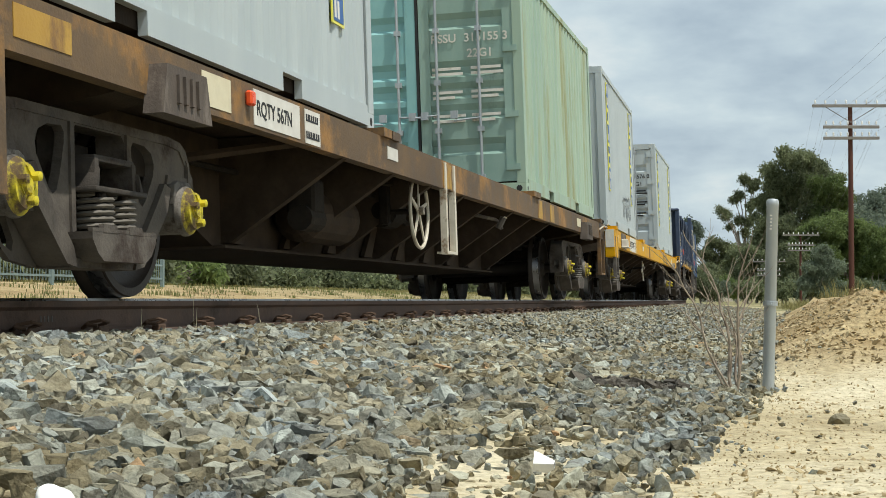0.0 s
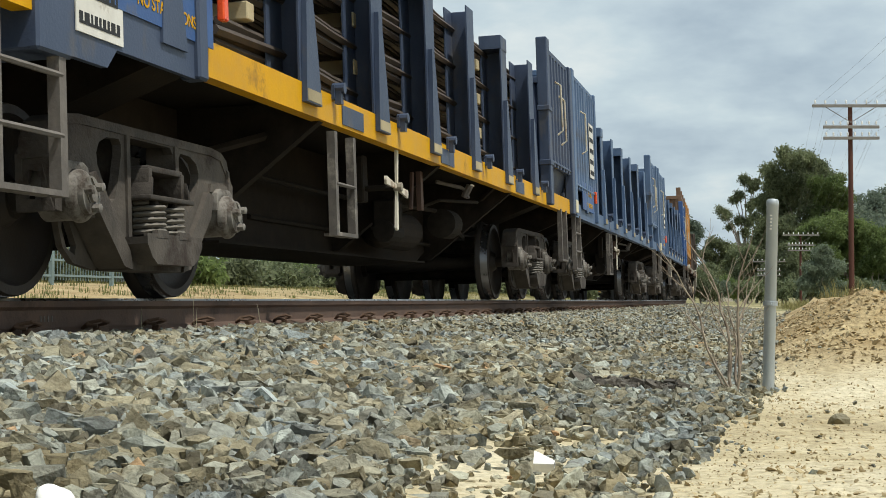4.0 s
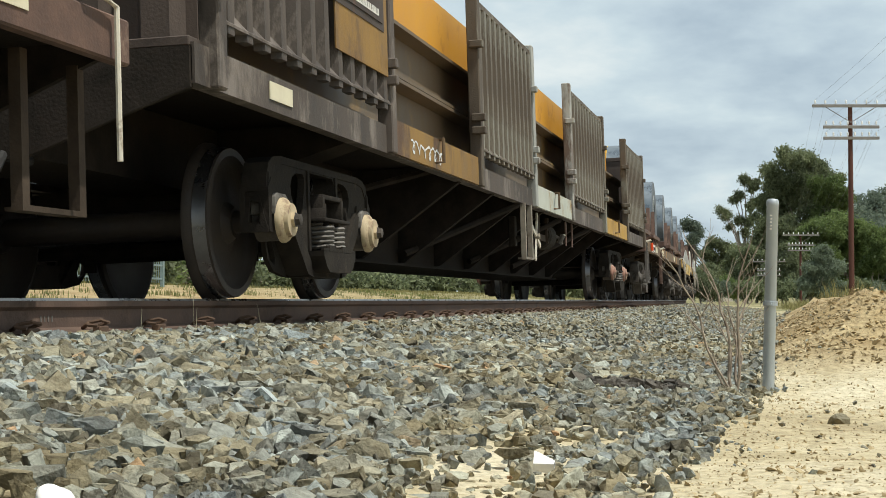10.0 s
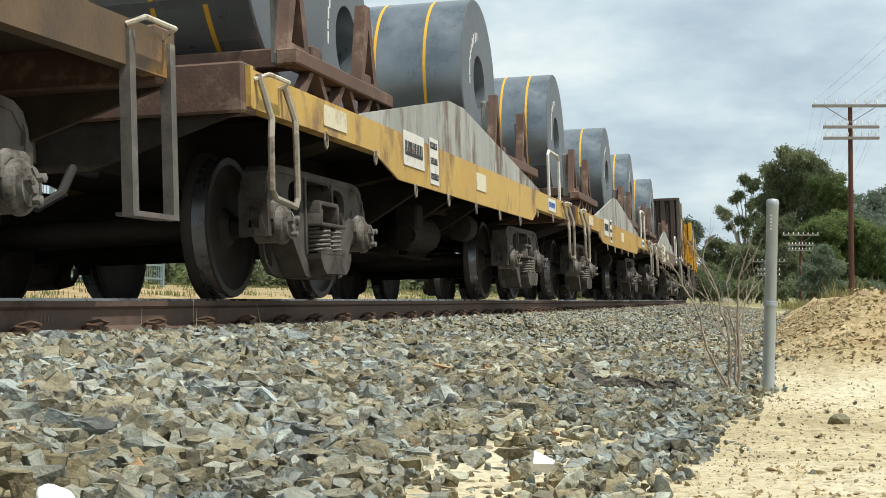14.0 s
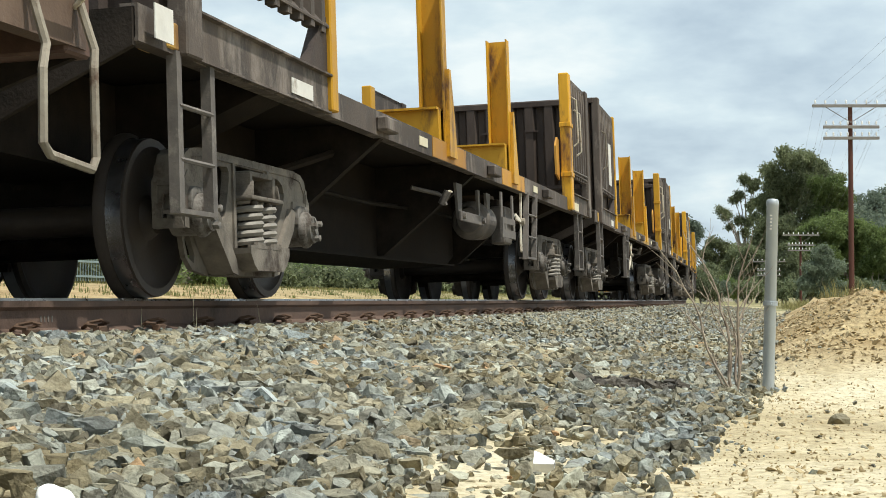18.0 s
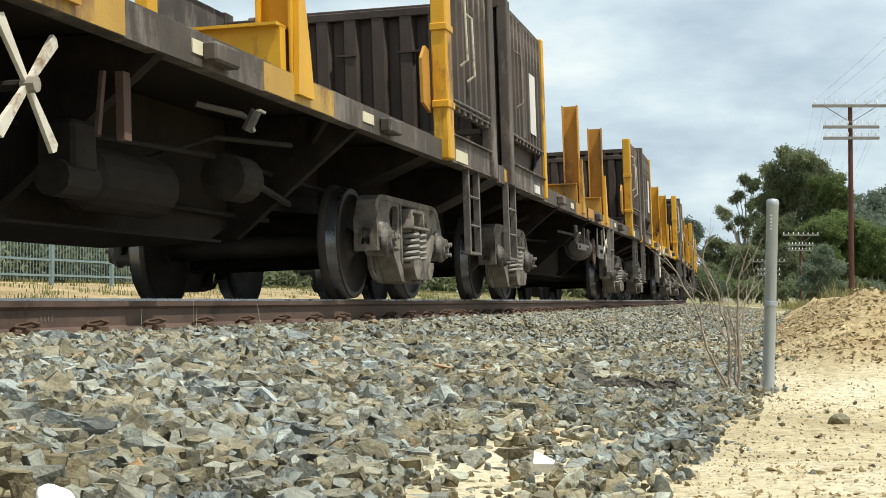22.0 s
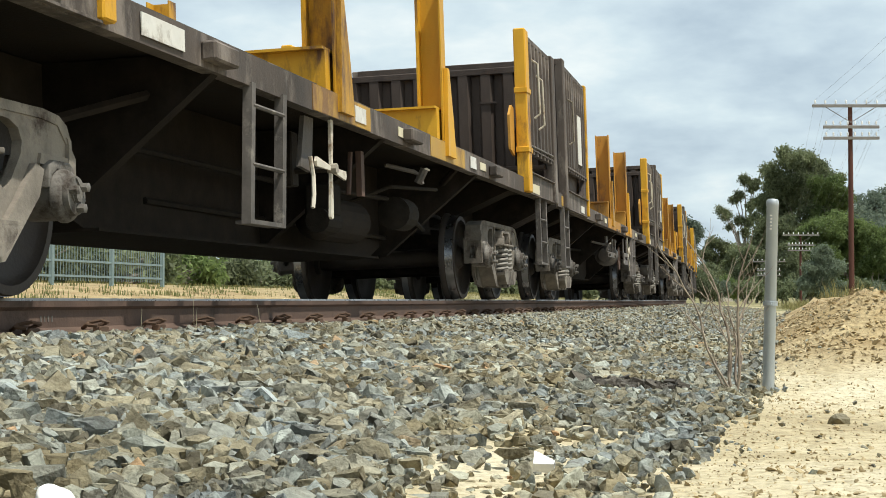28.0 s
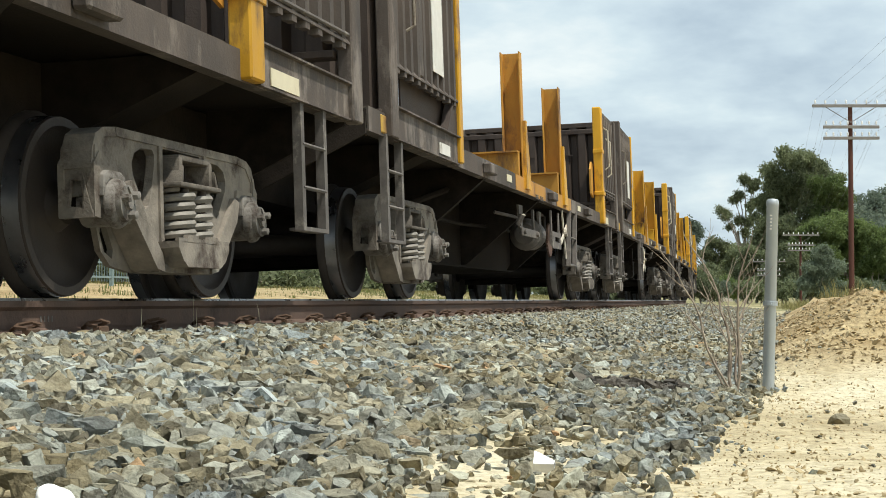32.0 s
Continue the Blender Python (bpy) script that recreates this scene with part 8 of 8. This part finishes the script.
# ---------------------------------------------------------------- fence beyond the track
def build_fence():
    f = tagged(new("fence"), "grey-green steel picket fence on posts", "fence")
    n, pan, l = 10, 2.42, -7.95
    bm = bmesh.new()
    box(bm, -0.035, 0.035, -0.035, 0.035, -0.2, 1.85, 0.004)
    box(bm, -0.042, 0.042, -0.042, 0.042, 1.85, 1.87)
    post = mesh_of("fence_post", bm, M["fence"])
    bm = bmesh.new()
    box(bm, 0.03, pan - 0.03, -0.012, 0.012, -0.018, 0.018)
    rail = mesh_of("fence_rail", bm, M["fence"])
    bm = bmesh.new()
    box(bm, -0.005, 0.005, -0.005, 0.005, 0.08, 1.8)
    picket = mesh_of("picket", bm, M["fence"])
    # ends at the post that stands where the grass begins
    end = 28.75
    for i in range(n):
        s = end - pan * i
        p = on_track(s, l)
        z = ground_height(p.x, p.y)
        m = pose(p.x, p.y, z, 0, 0, 90 + math.degrees(CURVE * s))
        part("fence_post", post, None, f, at=m)
        if i:
            for z in (0.16, 0.42, 1.75):
                part("fence_rail", rail, None, f, at=m @ pose(0, 0, z))
            for j in range(1, 22):
                part("picket", picket, None, f, at=m @ pose(pan * j / 22, 0, 0))


build_fence()


# ---------------------------------------------------------------- telegraph poles
def telegraph_pole(x, y, top):
    z = ground_height(x, y)
    t = tagged(new("telegraph_pole"), "dark red-brown pole with three crossarms of insulators", "telegraph pole", "telegraph poles along the line")
    t.matrix_basis = pose(x, y, z, 0, 0, 13)
    bm = bmesh.new()
    rod(bm, (0, 0, -0.5), (0, 0, top), 0.105, 12, 0.075)
    part("pole", bm, M["pole"], t, smooth=True)
    for zz, hw, n in ((top - 0.06, 1.32, 8), (top - 0.78, 0.95, 8), (top - 1.16, 0.95, 8)):
        bm = bmesh.new()
        box(bm, -hw, hw, 0.09, 0.17, zz - 0.05, zz + 0.05, 0.006)
        a = part("crossarm", bm, M["arm"], t)
        for i in range(n):
            x = -hw + 0.1 + (2 * hw - 0.2) * i / (n - 1)
            if abs(x) < 0.1:
                continue
            bm = bmesh.new()
            rod(bm, (x, 0.13, zz), (x, 0.13, zz + 0.1), 0.012, 6)
            lathe(bm, [(0.028, zz + 0.09), (0.036, zz + 0.11), (0.03, zz + 0.15), (0.034, zz + 0.165), (0.024, zz + 0.2), (0.004, zz + 0.21)], 10, (x, 0.13, 0), "z")
            part("insulator", bm, M["porcelain"], a)
    bm = bmesh.new()
    for k in (-1, 1):
        rod(bm, (k * 0.85, 0.10, top - 0.1), (0, 0.09, top - 0.62), 0.014, 6)
    part("arm_brace", bm, M["arm"], t)
    return t


def at_bearing(u, d):
    """Ground place on the bearing u (784 is straight ahead, 2758.5 a turn of 45 degrees), d metres deep."""
    a = (u - 784) / 2758.5
    return (a * math.cos(YAW) - math.sin(YAW)) * d, (math.cos(YAW) + a * math.sin(YAW)) * d


POLES = [(1507, 53.0, 6.68), (1417, 112.0, 4.75), (1360, 124.0, 3.15)]
spots = []
for u, d, h in POLES:
    x, y = at_bearing(u, d)
    telegraph_pole(x, y, EYE_Z + h - ground_height(x, y))
    spots.append(Vector((x, y, EYE_Z + h)))
# wires: from behind the camera through the poles
spots.insert(0, Vector((11.0, -14.0, 9.6)))
bm = bmesh.new()
side = Vector((math.cos(radians(13)), math.sin(radians(13)), 0))
for off, dz in [(o, 0.15) for o in (-1.2, -0.85, 0.5, 0.85, 1.2)] + [(o, -0.58) for o in (-0.85, -0.3, 0.3, 0.85)] + [(o, -0.95) for o in (-0.85, 0.85)]:
    for a, b in zip(spots, spots[1:]):
        p0, p1 = a + side * off + Vector((0, 0, dz)), b + side * off + Vector((0, 0, dz))
        pts = []
        for i in range(9):
            k = i / 8
            p = p0.lerp(p1, k)
            p.z -= 0.9 * 4 * k * (1 - k) * ((p1 - p0).length / 70) ** 2
            pts.append((p.x, -p.y, p.z))
        pipe(bm, pts, 0.0024, 4)
tagged(new("telegraph_wires", mesh_of("telegraph_wires", bm, M["wire"])), "thin sagging telegraph wires", "wires", kind="structure")


# ---------------------------------------------------------------- trees
def leaf_cloud(lobes, count, size, seed):
    """Leaves in loose clumps inside several lobes, with gaps between."""
    rs = np.random.RandomState(seed)
    lb = np.array(lobes)
    pick = rs.choice(len(lb), count, p=lb[:, 3] ** 2 / (lb[:, 3] ** 2).sum())
    v = rs.normal(size=(count, 3))
    v /= np.linalg.norm(v, axis=1)[:, None]
    q = 0.1 + rs.uniform(size=count) ** 0.7
    bulge = 1 + 0.22 * np.sin(v[:, 0] * 4.1 + pick) * np.cos(v[:, 2] * 3.7 + pick * 1.7 + seed)
    c = lb[pick, :3] + v * (lb[pick, 3] * q * bulge)[:, None] * np.stack([np.ones(count), np.ones(count), lb[pick, 4]], 1)
    o = np.repeat(c, 6, axis=0)
    m = len(o)
    o = o + rs.normal(size=(m, 3)) * size * 1.1
    d = rs.normal(size=(m, 3)) * size
    d[:, 2] -= size * 0.5
    e = np.cross(d, rs.normal(size=(m, 3)))
    e *= (size * 0.36 / (np.linalg.norm(e, axis=1) + 1e-6))[:, None]
    verts = np.stack([o, o + d * 0.5 + e, o + d, o + d * 0.5 - e], 1).reshape(-1, 3)
    return verts.tolist(), np.arange(m * 4).reshape(-1, 4).tolist()


def tree(x, y, high, crown, seed, mat, label, leaves=900, size=0.3, trunk=0.25, bare=0.35):
    rnd = random.Random(seed)
    t = tagged(new("gum_tree"), label, "tree", "trees behind the line")
    t.matrix_basis = pose(x, y, ground_height(x, y) - 0.1)
    lobes = []
    n = rnd.randint(26, 32)
    mid_z, half_z = high * (bare + 1) / 2, high * (1 - bare) / 2
    for i in range(n):      # lobes over a dome, the highest in the middle
        z = -0.8 + 1.72 * (i + 0.5) / n
        a = i * 2.4 + rnd.uniform(-0.5, 0.5)
        rr = rnd.uniform(0.18, 0.36) * min(crown, half_z * 1.5)
        ring = math.sqrt(max(1 - z * z, 0.02)) * max(crown - rr, 0.1) * rnd.uniform(0.45, 1.12)
        lobes.append((ring * math.cos(a), ring * math.sin(a), mid_z + z * max(half_z - rr * 0.7, 0.1), rr, rnd.uniform(0.65, 0.95)))
    bm = bmesh.new()
    p, r = Vector((0, 0, -0.3)), trunk
    for i in range(6):
        q = p + Vector((rnd.uniform(-0.2, 0.2), rnd.uniform(-0.2, 0.2), high * 0.14))
        rod(bm, (p.x, -p.y, p.z), (q.x, -q.y, q.z), r, 9, r * 0.84, False)
        p, r = q, r * 0.84
    for cx, cy, cz, rr, fl in lobes:
        b = Vector((cx * 0.1, cy * 0.1, min(cz * 0.62, high * 0.75)))
        m = Vector((cx * 0.6, cy * 0.6, cz * 0.85))
        rod(bm, (b.x, -b.y, b.z), (m.x, -m.y, m.z), trunk * 0.4, 6, trunk * 0.26, False)
        rod(bm, (m.x, -m.y, m.z), (cx, -cy, cz + rr * 0.4), trunk * 0.26, 6, trunk * 0.08, False)
    part("trunk", bm, M["bark"], t)
    v, f = leaf_cloud(lobes, leaves, size, seed)
    me = bpy.data.meshes.new("crown")
    me.from_pydata(v, [], f)
    me.materials.append(M[mat])
    part("crown", me, None, t)
    return t


TREE_LABELS = {"leaf": "tall olive-green gum tree with an uneven crown", "leaf_light": "bright green bushy tree", "leaf_grey": "silvery green wattle bush", "leaf_far": "blue-green tree on the rise, haze put into its leaf colour"}


def trees_from(rows):
    for u, d, top, crown, seed, mat, leaves, size, bare in rows:
        x, y = at_bearing(u, d)
        h = (532 - top) / 2758.5 * d + EYE_Z - ground_height(x, y)
        tree(x, y, h, crown, seed, mat, TREE_LABELS[mat], leaves, size, max(0.12, h * 0.02), bare)


def grown_tree(u, d, mat, lobes, seed, leaves, size, label=""):
    """A tree with its clumps of foliage set out one by one: bearing, height and radius of each, as at_bearing counts them."""
    rnd = random.Random(seed)
    k = d / 2758.5
    x, y = at_bearing(u, d)
    ground = ground_height(x, y)
    t = tagged(new("gum_tree"), label or TREE_LABELS[mat], "tree", "trees behind the line")
    t.matrix_basis = pose(x, y, ground - 0.1)
    clumps = []
    for lu, lv, lr in lobes:
        r = lr * k * 0.92
        px, py = at_bearing(lu, d)
        deep = rnd.uniform(-0.9, 0.9) * r + 0.2 * r
        centre = Vector((px - x - math.sin(YAW) * deep, py - y + math.cos(YAW) * deep, (532 - lv) * k + EYE_Z - ground))
        clumps.append((*centre, r * 0.72, 0.8))
        for _ in range(7):      # smaller tufts break the outline
            v = Vector((rnd.gauss(0, 1), rnd.gauss(0, 1), rnd.gauss(0.25, 0.8))).normalized() * r * rnd.uniform(0.55, 0.95)
            clumps.append((*(centre + v), r * rnd.uniform(0.22, 0.42), rnd.uniform(0.6, 0.9)))
    high = max(c[2] for c in clumps)
    bm = bmesh.new()
    p, r = Vector((0, 0, -0.3)), max(high * 0.022, 0.08)
    for i in range(6):
        q = p + Vector((rnd.uniform(-0.2, 0.2), rnd.uniform(-0.2, 0.2), high * 0.1))
        rod(bm, (p.x, -p.y, p.z), (q.x, -q.y, q.z), r, 9, r * 0.86, False)
        p, r = q, r * 0.86
    for cx, cy, cz, rr, fl in clumps[::8]:
        b = Vector((cx * 0.08, cy * 0.08, min(cz * 0.55, high * 0.55)))
        m = Vector((cx * 0.6, cy * 0.6, cz * 0.85))
        rod(bm, (b.x, -b.y, b.z), (m.x, -m.y, m.z), r * 0.7, 6, r * 0.45, False)
        rod(bm, (m.x, -m.y, m.z), (cx, -cy, cz + rr * 0.3), r * 0.45, 6, r * 0.15, False)
    part("trunk", bm, M["bark"], t)
    v, f = leaf_cloud(clumps, int(leaves * 1.6), size * 0.68, seed)
    me = bpy.data.meshes.new("crown")
    me.from_pydata(v, [], f)
    me.materials.append(M[mat])
    part("crown", me, None, t)


# the tall gum with a broad crown, and a thin one beside it
grown_tree(1420, 150, "leaf", [(1400, 285, 34), (1436, 288, 30), (1375, 312, 30), (1412, 322, 42), (1452, 322, 34), (1478, 320, 22), (1388, 362, 46), (1438, 366, 48), (1358, 352, 22), (1360, 392, 32), (1370, 436, 38), (1420, 428, 44), (1350, 446, 28), (1360, 486, 36), (1382, 402, 38), (1396, 446, 38), (1404, 486, 36), (1380, 340, 30), (1358, 420, 30), (1376, 470, 34)], 1, 13000, 0.246)
grown_tree(1466, 147, "leaf_light", [(1466, 340, 34), (1486, 352, 26), (1468, 386, 40), (1448, 404, 36)], 3, 4420, 0.246, "broad gum tree with yellow-green new growth")
grown_tree(1322, 156, "leaf", [(1318, 318, 9), (1332, 330, 11), (1310, 344, 9), (1338, 322, 8), (1302, 352, 7), (1284, 378, 10), (1274, 370, 6), (1308, 388, 8), (1330, 362, 10), (1318, 408, 8), (1292, 400, 6), (1326, 392, 9)], 4, 900, 0.217, "thin gum tree with open, separate tufts of leaves")
grown_tree(1432, 132, "leaf_light", [(1432, 414, 30), (1466, 400, 34), (1410, 446, 30), (1450, 450, 36)], 7, 3400, 0.217)
grown_tree(1496, 134, "leaf_light", [(1492, 404, 34), (1520, 412, 34), (1488, 446, 34), (1530, 454, 36), (1505, 480, 34)], 8, 4080, 0.217)
grown_tree(1555, 130, "leaf_light", [(1550, 420, 30), (1576, 424, 32), (1556, 462, 34), (1590, 470, 36), (1545, 490, 30)], 9, 3400, 0.217)
grown_tree(1340, 136, "leaf", [(1326, 452, 26), (1352, 462, 28), (1316, 490, 26), (1345, 500, 30)], 10, 2380, 0.217)
grown_tree(1392, 128, "leaf", [(1384, 462, 32), (1410, 476, 32), (1372, 490, 32), (1400, 504, 30)], 11, 3000, 0.203)
grown_tree(1458, 98, "leaf_grey", [(1456, 452, 20), (1440, 474, 20), (1474, 476, 20), (1456, 496, 26), (1428, 500, 16)], 12, 4080, 0.123)
for i in range(15):       # low scrub along the foot of the trees
    u = 1250 + 23 * i
    grown_tree(u, 112 + 9 * (i % 3), ("leaf", "leaf_grey", "leaf_light")[i % 3] if i % 4 else "leaf", [(u - 10, 502 + 5 * (i % 2), 14), (u + 8, 506, 13), (u, 516, 15)], 80 + i, 620, 0.16, "low green scrub under the gum trees")
# low growth at the end of the train, and a rise behind in haze-tinted leaves
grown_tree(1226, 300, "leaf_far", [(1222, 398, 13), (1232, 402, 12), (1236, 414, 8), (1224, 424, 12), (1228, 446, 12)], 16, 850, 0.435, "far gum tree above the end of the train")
grown_tree(1262, 230, "leaf", [(1262, 428, 14), (1280, 434, 12), (1250, 446, 14), (1272, 458, 18), (1290, 452, 12), (1248, 476, 16), (1270, 492, 18)], 17, 1700, 0.319)
grown_tree(1300, 190, "leaf", [(1300, 448, 14), (1314, 440, 12), (1290, 474, 16), (1312, 480, 18), (1300, 502, 16)], 18, 1530, 0.29)
trees_from([
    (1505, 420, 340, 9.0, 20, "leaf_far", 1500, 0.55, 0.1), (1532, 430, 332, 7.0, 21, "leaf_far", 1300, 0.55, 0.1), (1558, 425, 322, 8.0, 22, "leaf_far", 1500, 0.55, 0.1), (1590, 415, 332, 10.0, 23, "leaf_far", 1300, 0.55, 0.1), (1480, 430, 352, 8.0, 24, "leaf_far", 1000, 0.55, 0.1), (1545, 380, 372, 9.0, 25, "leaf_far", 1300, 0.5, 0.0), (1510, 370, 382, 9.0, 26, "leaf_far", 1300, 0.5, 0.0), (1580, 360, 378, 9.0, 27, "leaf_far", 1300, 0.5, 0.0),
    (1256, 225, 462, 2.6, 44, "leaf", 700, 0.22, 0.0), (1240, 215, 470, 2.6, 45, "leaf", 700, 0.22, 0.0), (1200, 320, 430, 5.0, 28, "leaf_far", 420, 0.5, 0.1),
    (0, 72, 432, 2.6, 60, "leaf", 500, 0.2, 0.0), (75, 75, 440, 2.6, 61, "leaf_light", 500, 0.2, 0.0), (150, 72, 428, 2.6, 62, "leaf", 500, 0.2, 0.0), (225, 76, 438, 2.6, 63, "leaf", 500, 0.2, 0.0), (300, 74, 444, 2.6, 64, "leaf_light", 500, 0.2, 0.0),
    (375, 78, 446, 2.6, 65, "leaf", 500, 0.2, 0.0), (450, 84, 452, 2.8, 66, "leaf", 500, 0.22, 0.0), (525, 90, 455, 3.0, 67, "leaf_light", 500, 0.24, 0.0), (600, 98, 460, 3.2, 68, "leaf", 500, 0.26, 0.0), (690, 110, 465, 3.6, 69, "leaf", 500, 0.28, 0.0),
    # low bushes beyond the fence and the far grass
    (40, 42, 400, 2.2, 30, "leaf", 650, 0.13, 0.0), (130, 45, 395, 2.2, 31, "leaf_light", 650, 0.13, 0.0), (215, 44, 410, 2.0, 32, "leaf", 650, 0.13, 0.0), (300, 50, 440, 2.0, 33, "leaf_light", 600, 0.13, 0.0),
    (400, 55, 455, 2.0, 34, "leaf", 550, 0.14, 0.0), (470, 60, 462, 2.0, 35, "leaf", 550, 0.14, 0.0), (560, 75, 470, 2.2, 36, "leaf", 500, 0.18, 0.0), (660, 85, 478, 2.4, 37, "leaf", 500, 0.2, 0.0),
    (-60, 42, 390, 2.4, 38, "leaf", 600, 0.14, 0.0), (760, 110, 480, 3.0, 39, "leaf", 500, 0.25, 0.0), (880, 140, 482, 3.5, 40, "leaf", 500, 0.3, 0.0), (1000, 180, 480, 4.0, 41, "leaf", 500, 0.4, 0.0), (1100, 240, 470, 5.0, 42, "leaf", 500, 0.5, 0.0),
])


# ---------------------------------------------------------------- a low house in the distance
def far_house():
    x, y = at_bearing(1275, 250)
    z = ground_height(x, y)
    h = tagged(new("house"), "low house with a pale sheet roof behind bushes", "house")
    h.matrix_basis = pose(x, y, z, 0, 0, 20)
    e = (532 - 470) / 2758.5 * 250 - z
    bm = bmesh.new()
    box(bm, -2.4, 2.4, -3, 3, -0.5, e)
    part("wall", bm, M["housewall"], h)
    bm = bmesh.new()
    prism(bm, [(-3.6, e - 0.1), (3.6, e - 0.1), (0, e + 1.3)], -2.7, 2.7, "lz")
    part("roof", bm, M["roof"], h)
    for i in range(2):
        bm = bmesh.new()
        box(bm, -1.8 + 2.2 * i, -0.8 + 2.2 * i, 3.0, 3.04, e - 1.9, e - 0.8)
        part("window", bm, M["glass"], h)


far_house()


def motions():
    """Everything on the train runs along the curve; wagons ride on their two pivots."""
    times = [float(i) for i in range(33)]
    lines = {}
    for thing, mid, xb, local in TRAIN:
        key = (mid, xb)
        if key not in lines:
            rows = []
            for t in times:
                s = mid - run(t)
                a, b = on_track(s - xb), on_track(s + xb)
                m, d = (a + b) / 2, b - a
                rows.append((t, pose(m.x, m.y, m.z, -LEAN, 0, math.degrees(math.atan2(d.y, d.x)))))
            lines[key] = rows
        walk(thing, [(t, m @ local) for t, m in lines[key]])
    # wheels turn as they roll
    steps = int(32 * FPS)
    for thing, mid, xb, local in TRAIN:
        for bog in thing.children:
            if not bog.name.startswith("bogie"):
                continue
            for ws in bog.children:
                if not ws.name.startswith("wheelset"):
                    continue
                if mid - run(32.0) > 60:
                    continue
                x = ws.matrix_basis.translation.x
                inside = [i / FPS for i in range(steps + 1) if -24 < mid - run(i / FPS) < 60]
                t0, t1 = inside[0], inside[-1]
                rows = [(t, pose(x, 0, R_WHEEL) @ Matrix.Rotation(-(run(t) - run(t0)) / R_WHEEL, 4, "Y")) for t in inside]
                # far off and past the camera the turning is left out
                if t0 > 0:
                    rows.insert(0, (0.0, rows[0][1]))
                if t1 < 32:
                    rows.append((32.0, rows[-1][1]))
                walk(ws, rows)


motions()
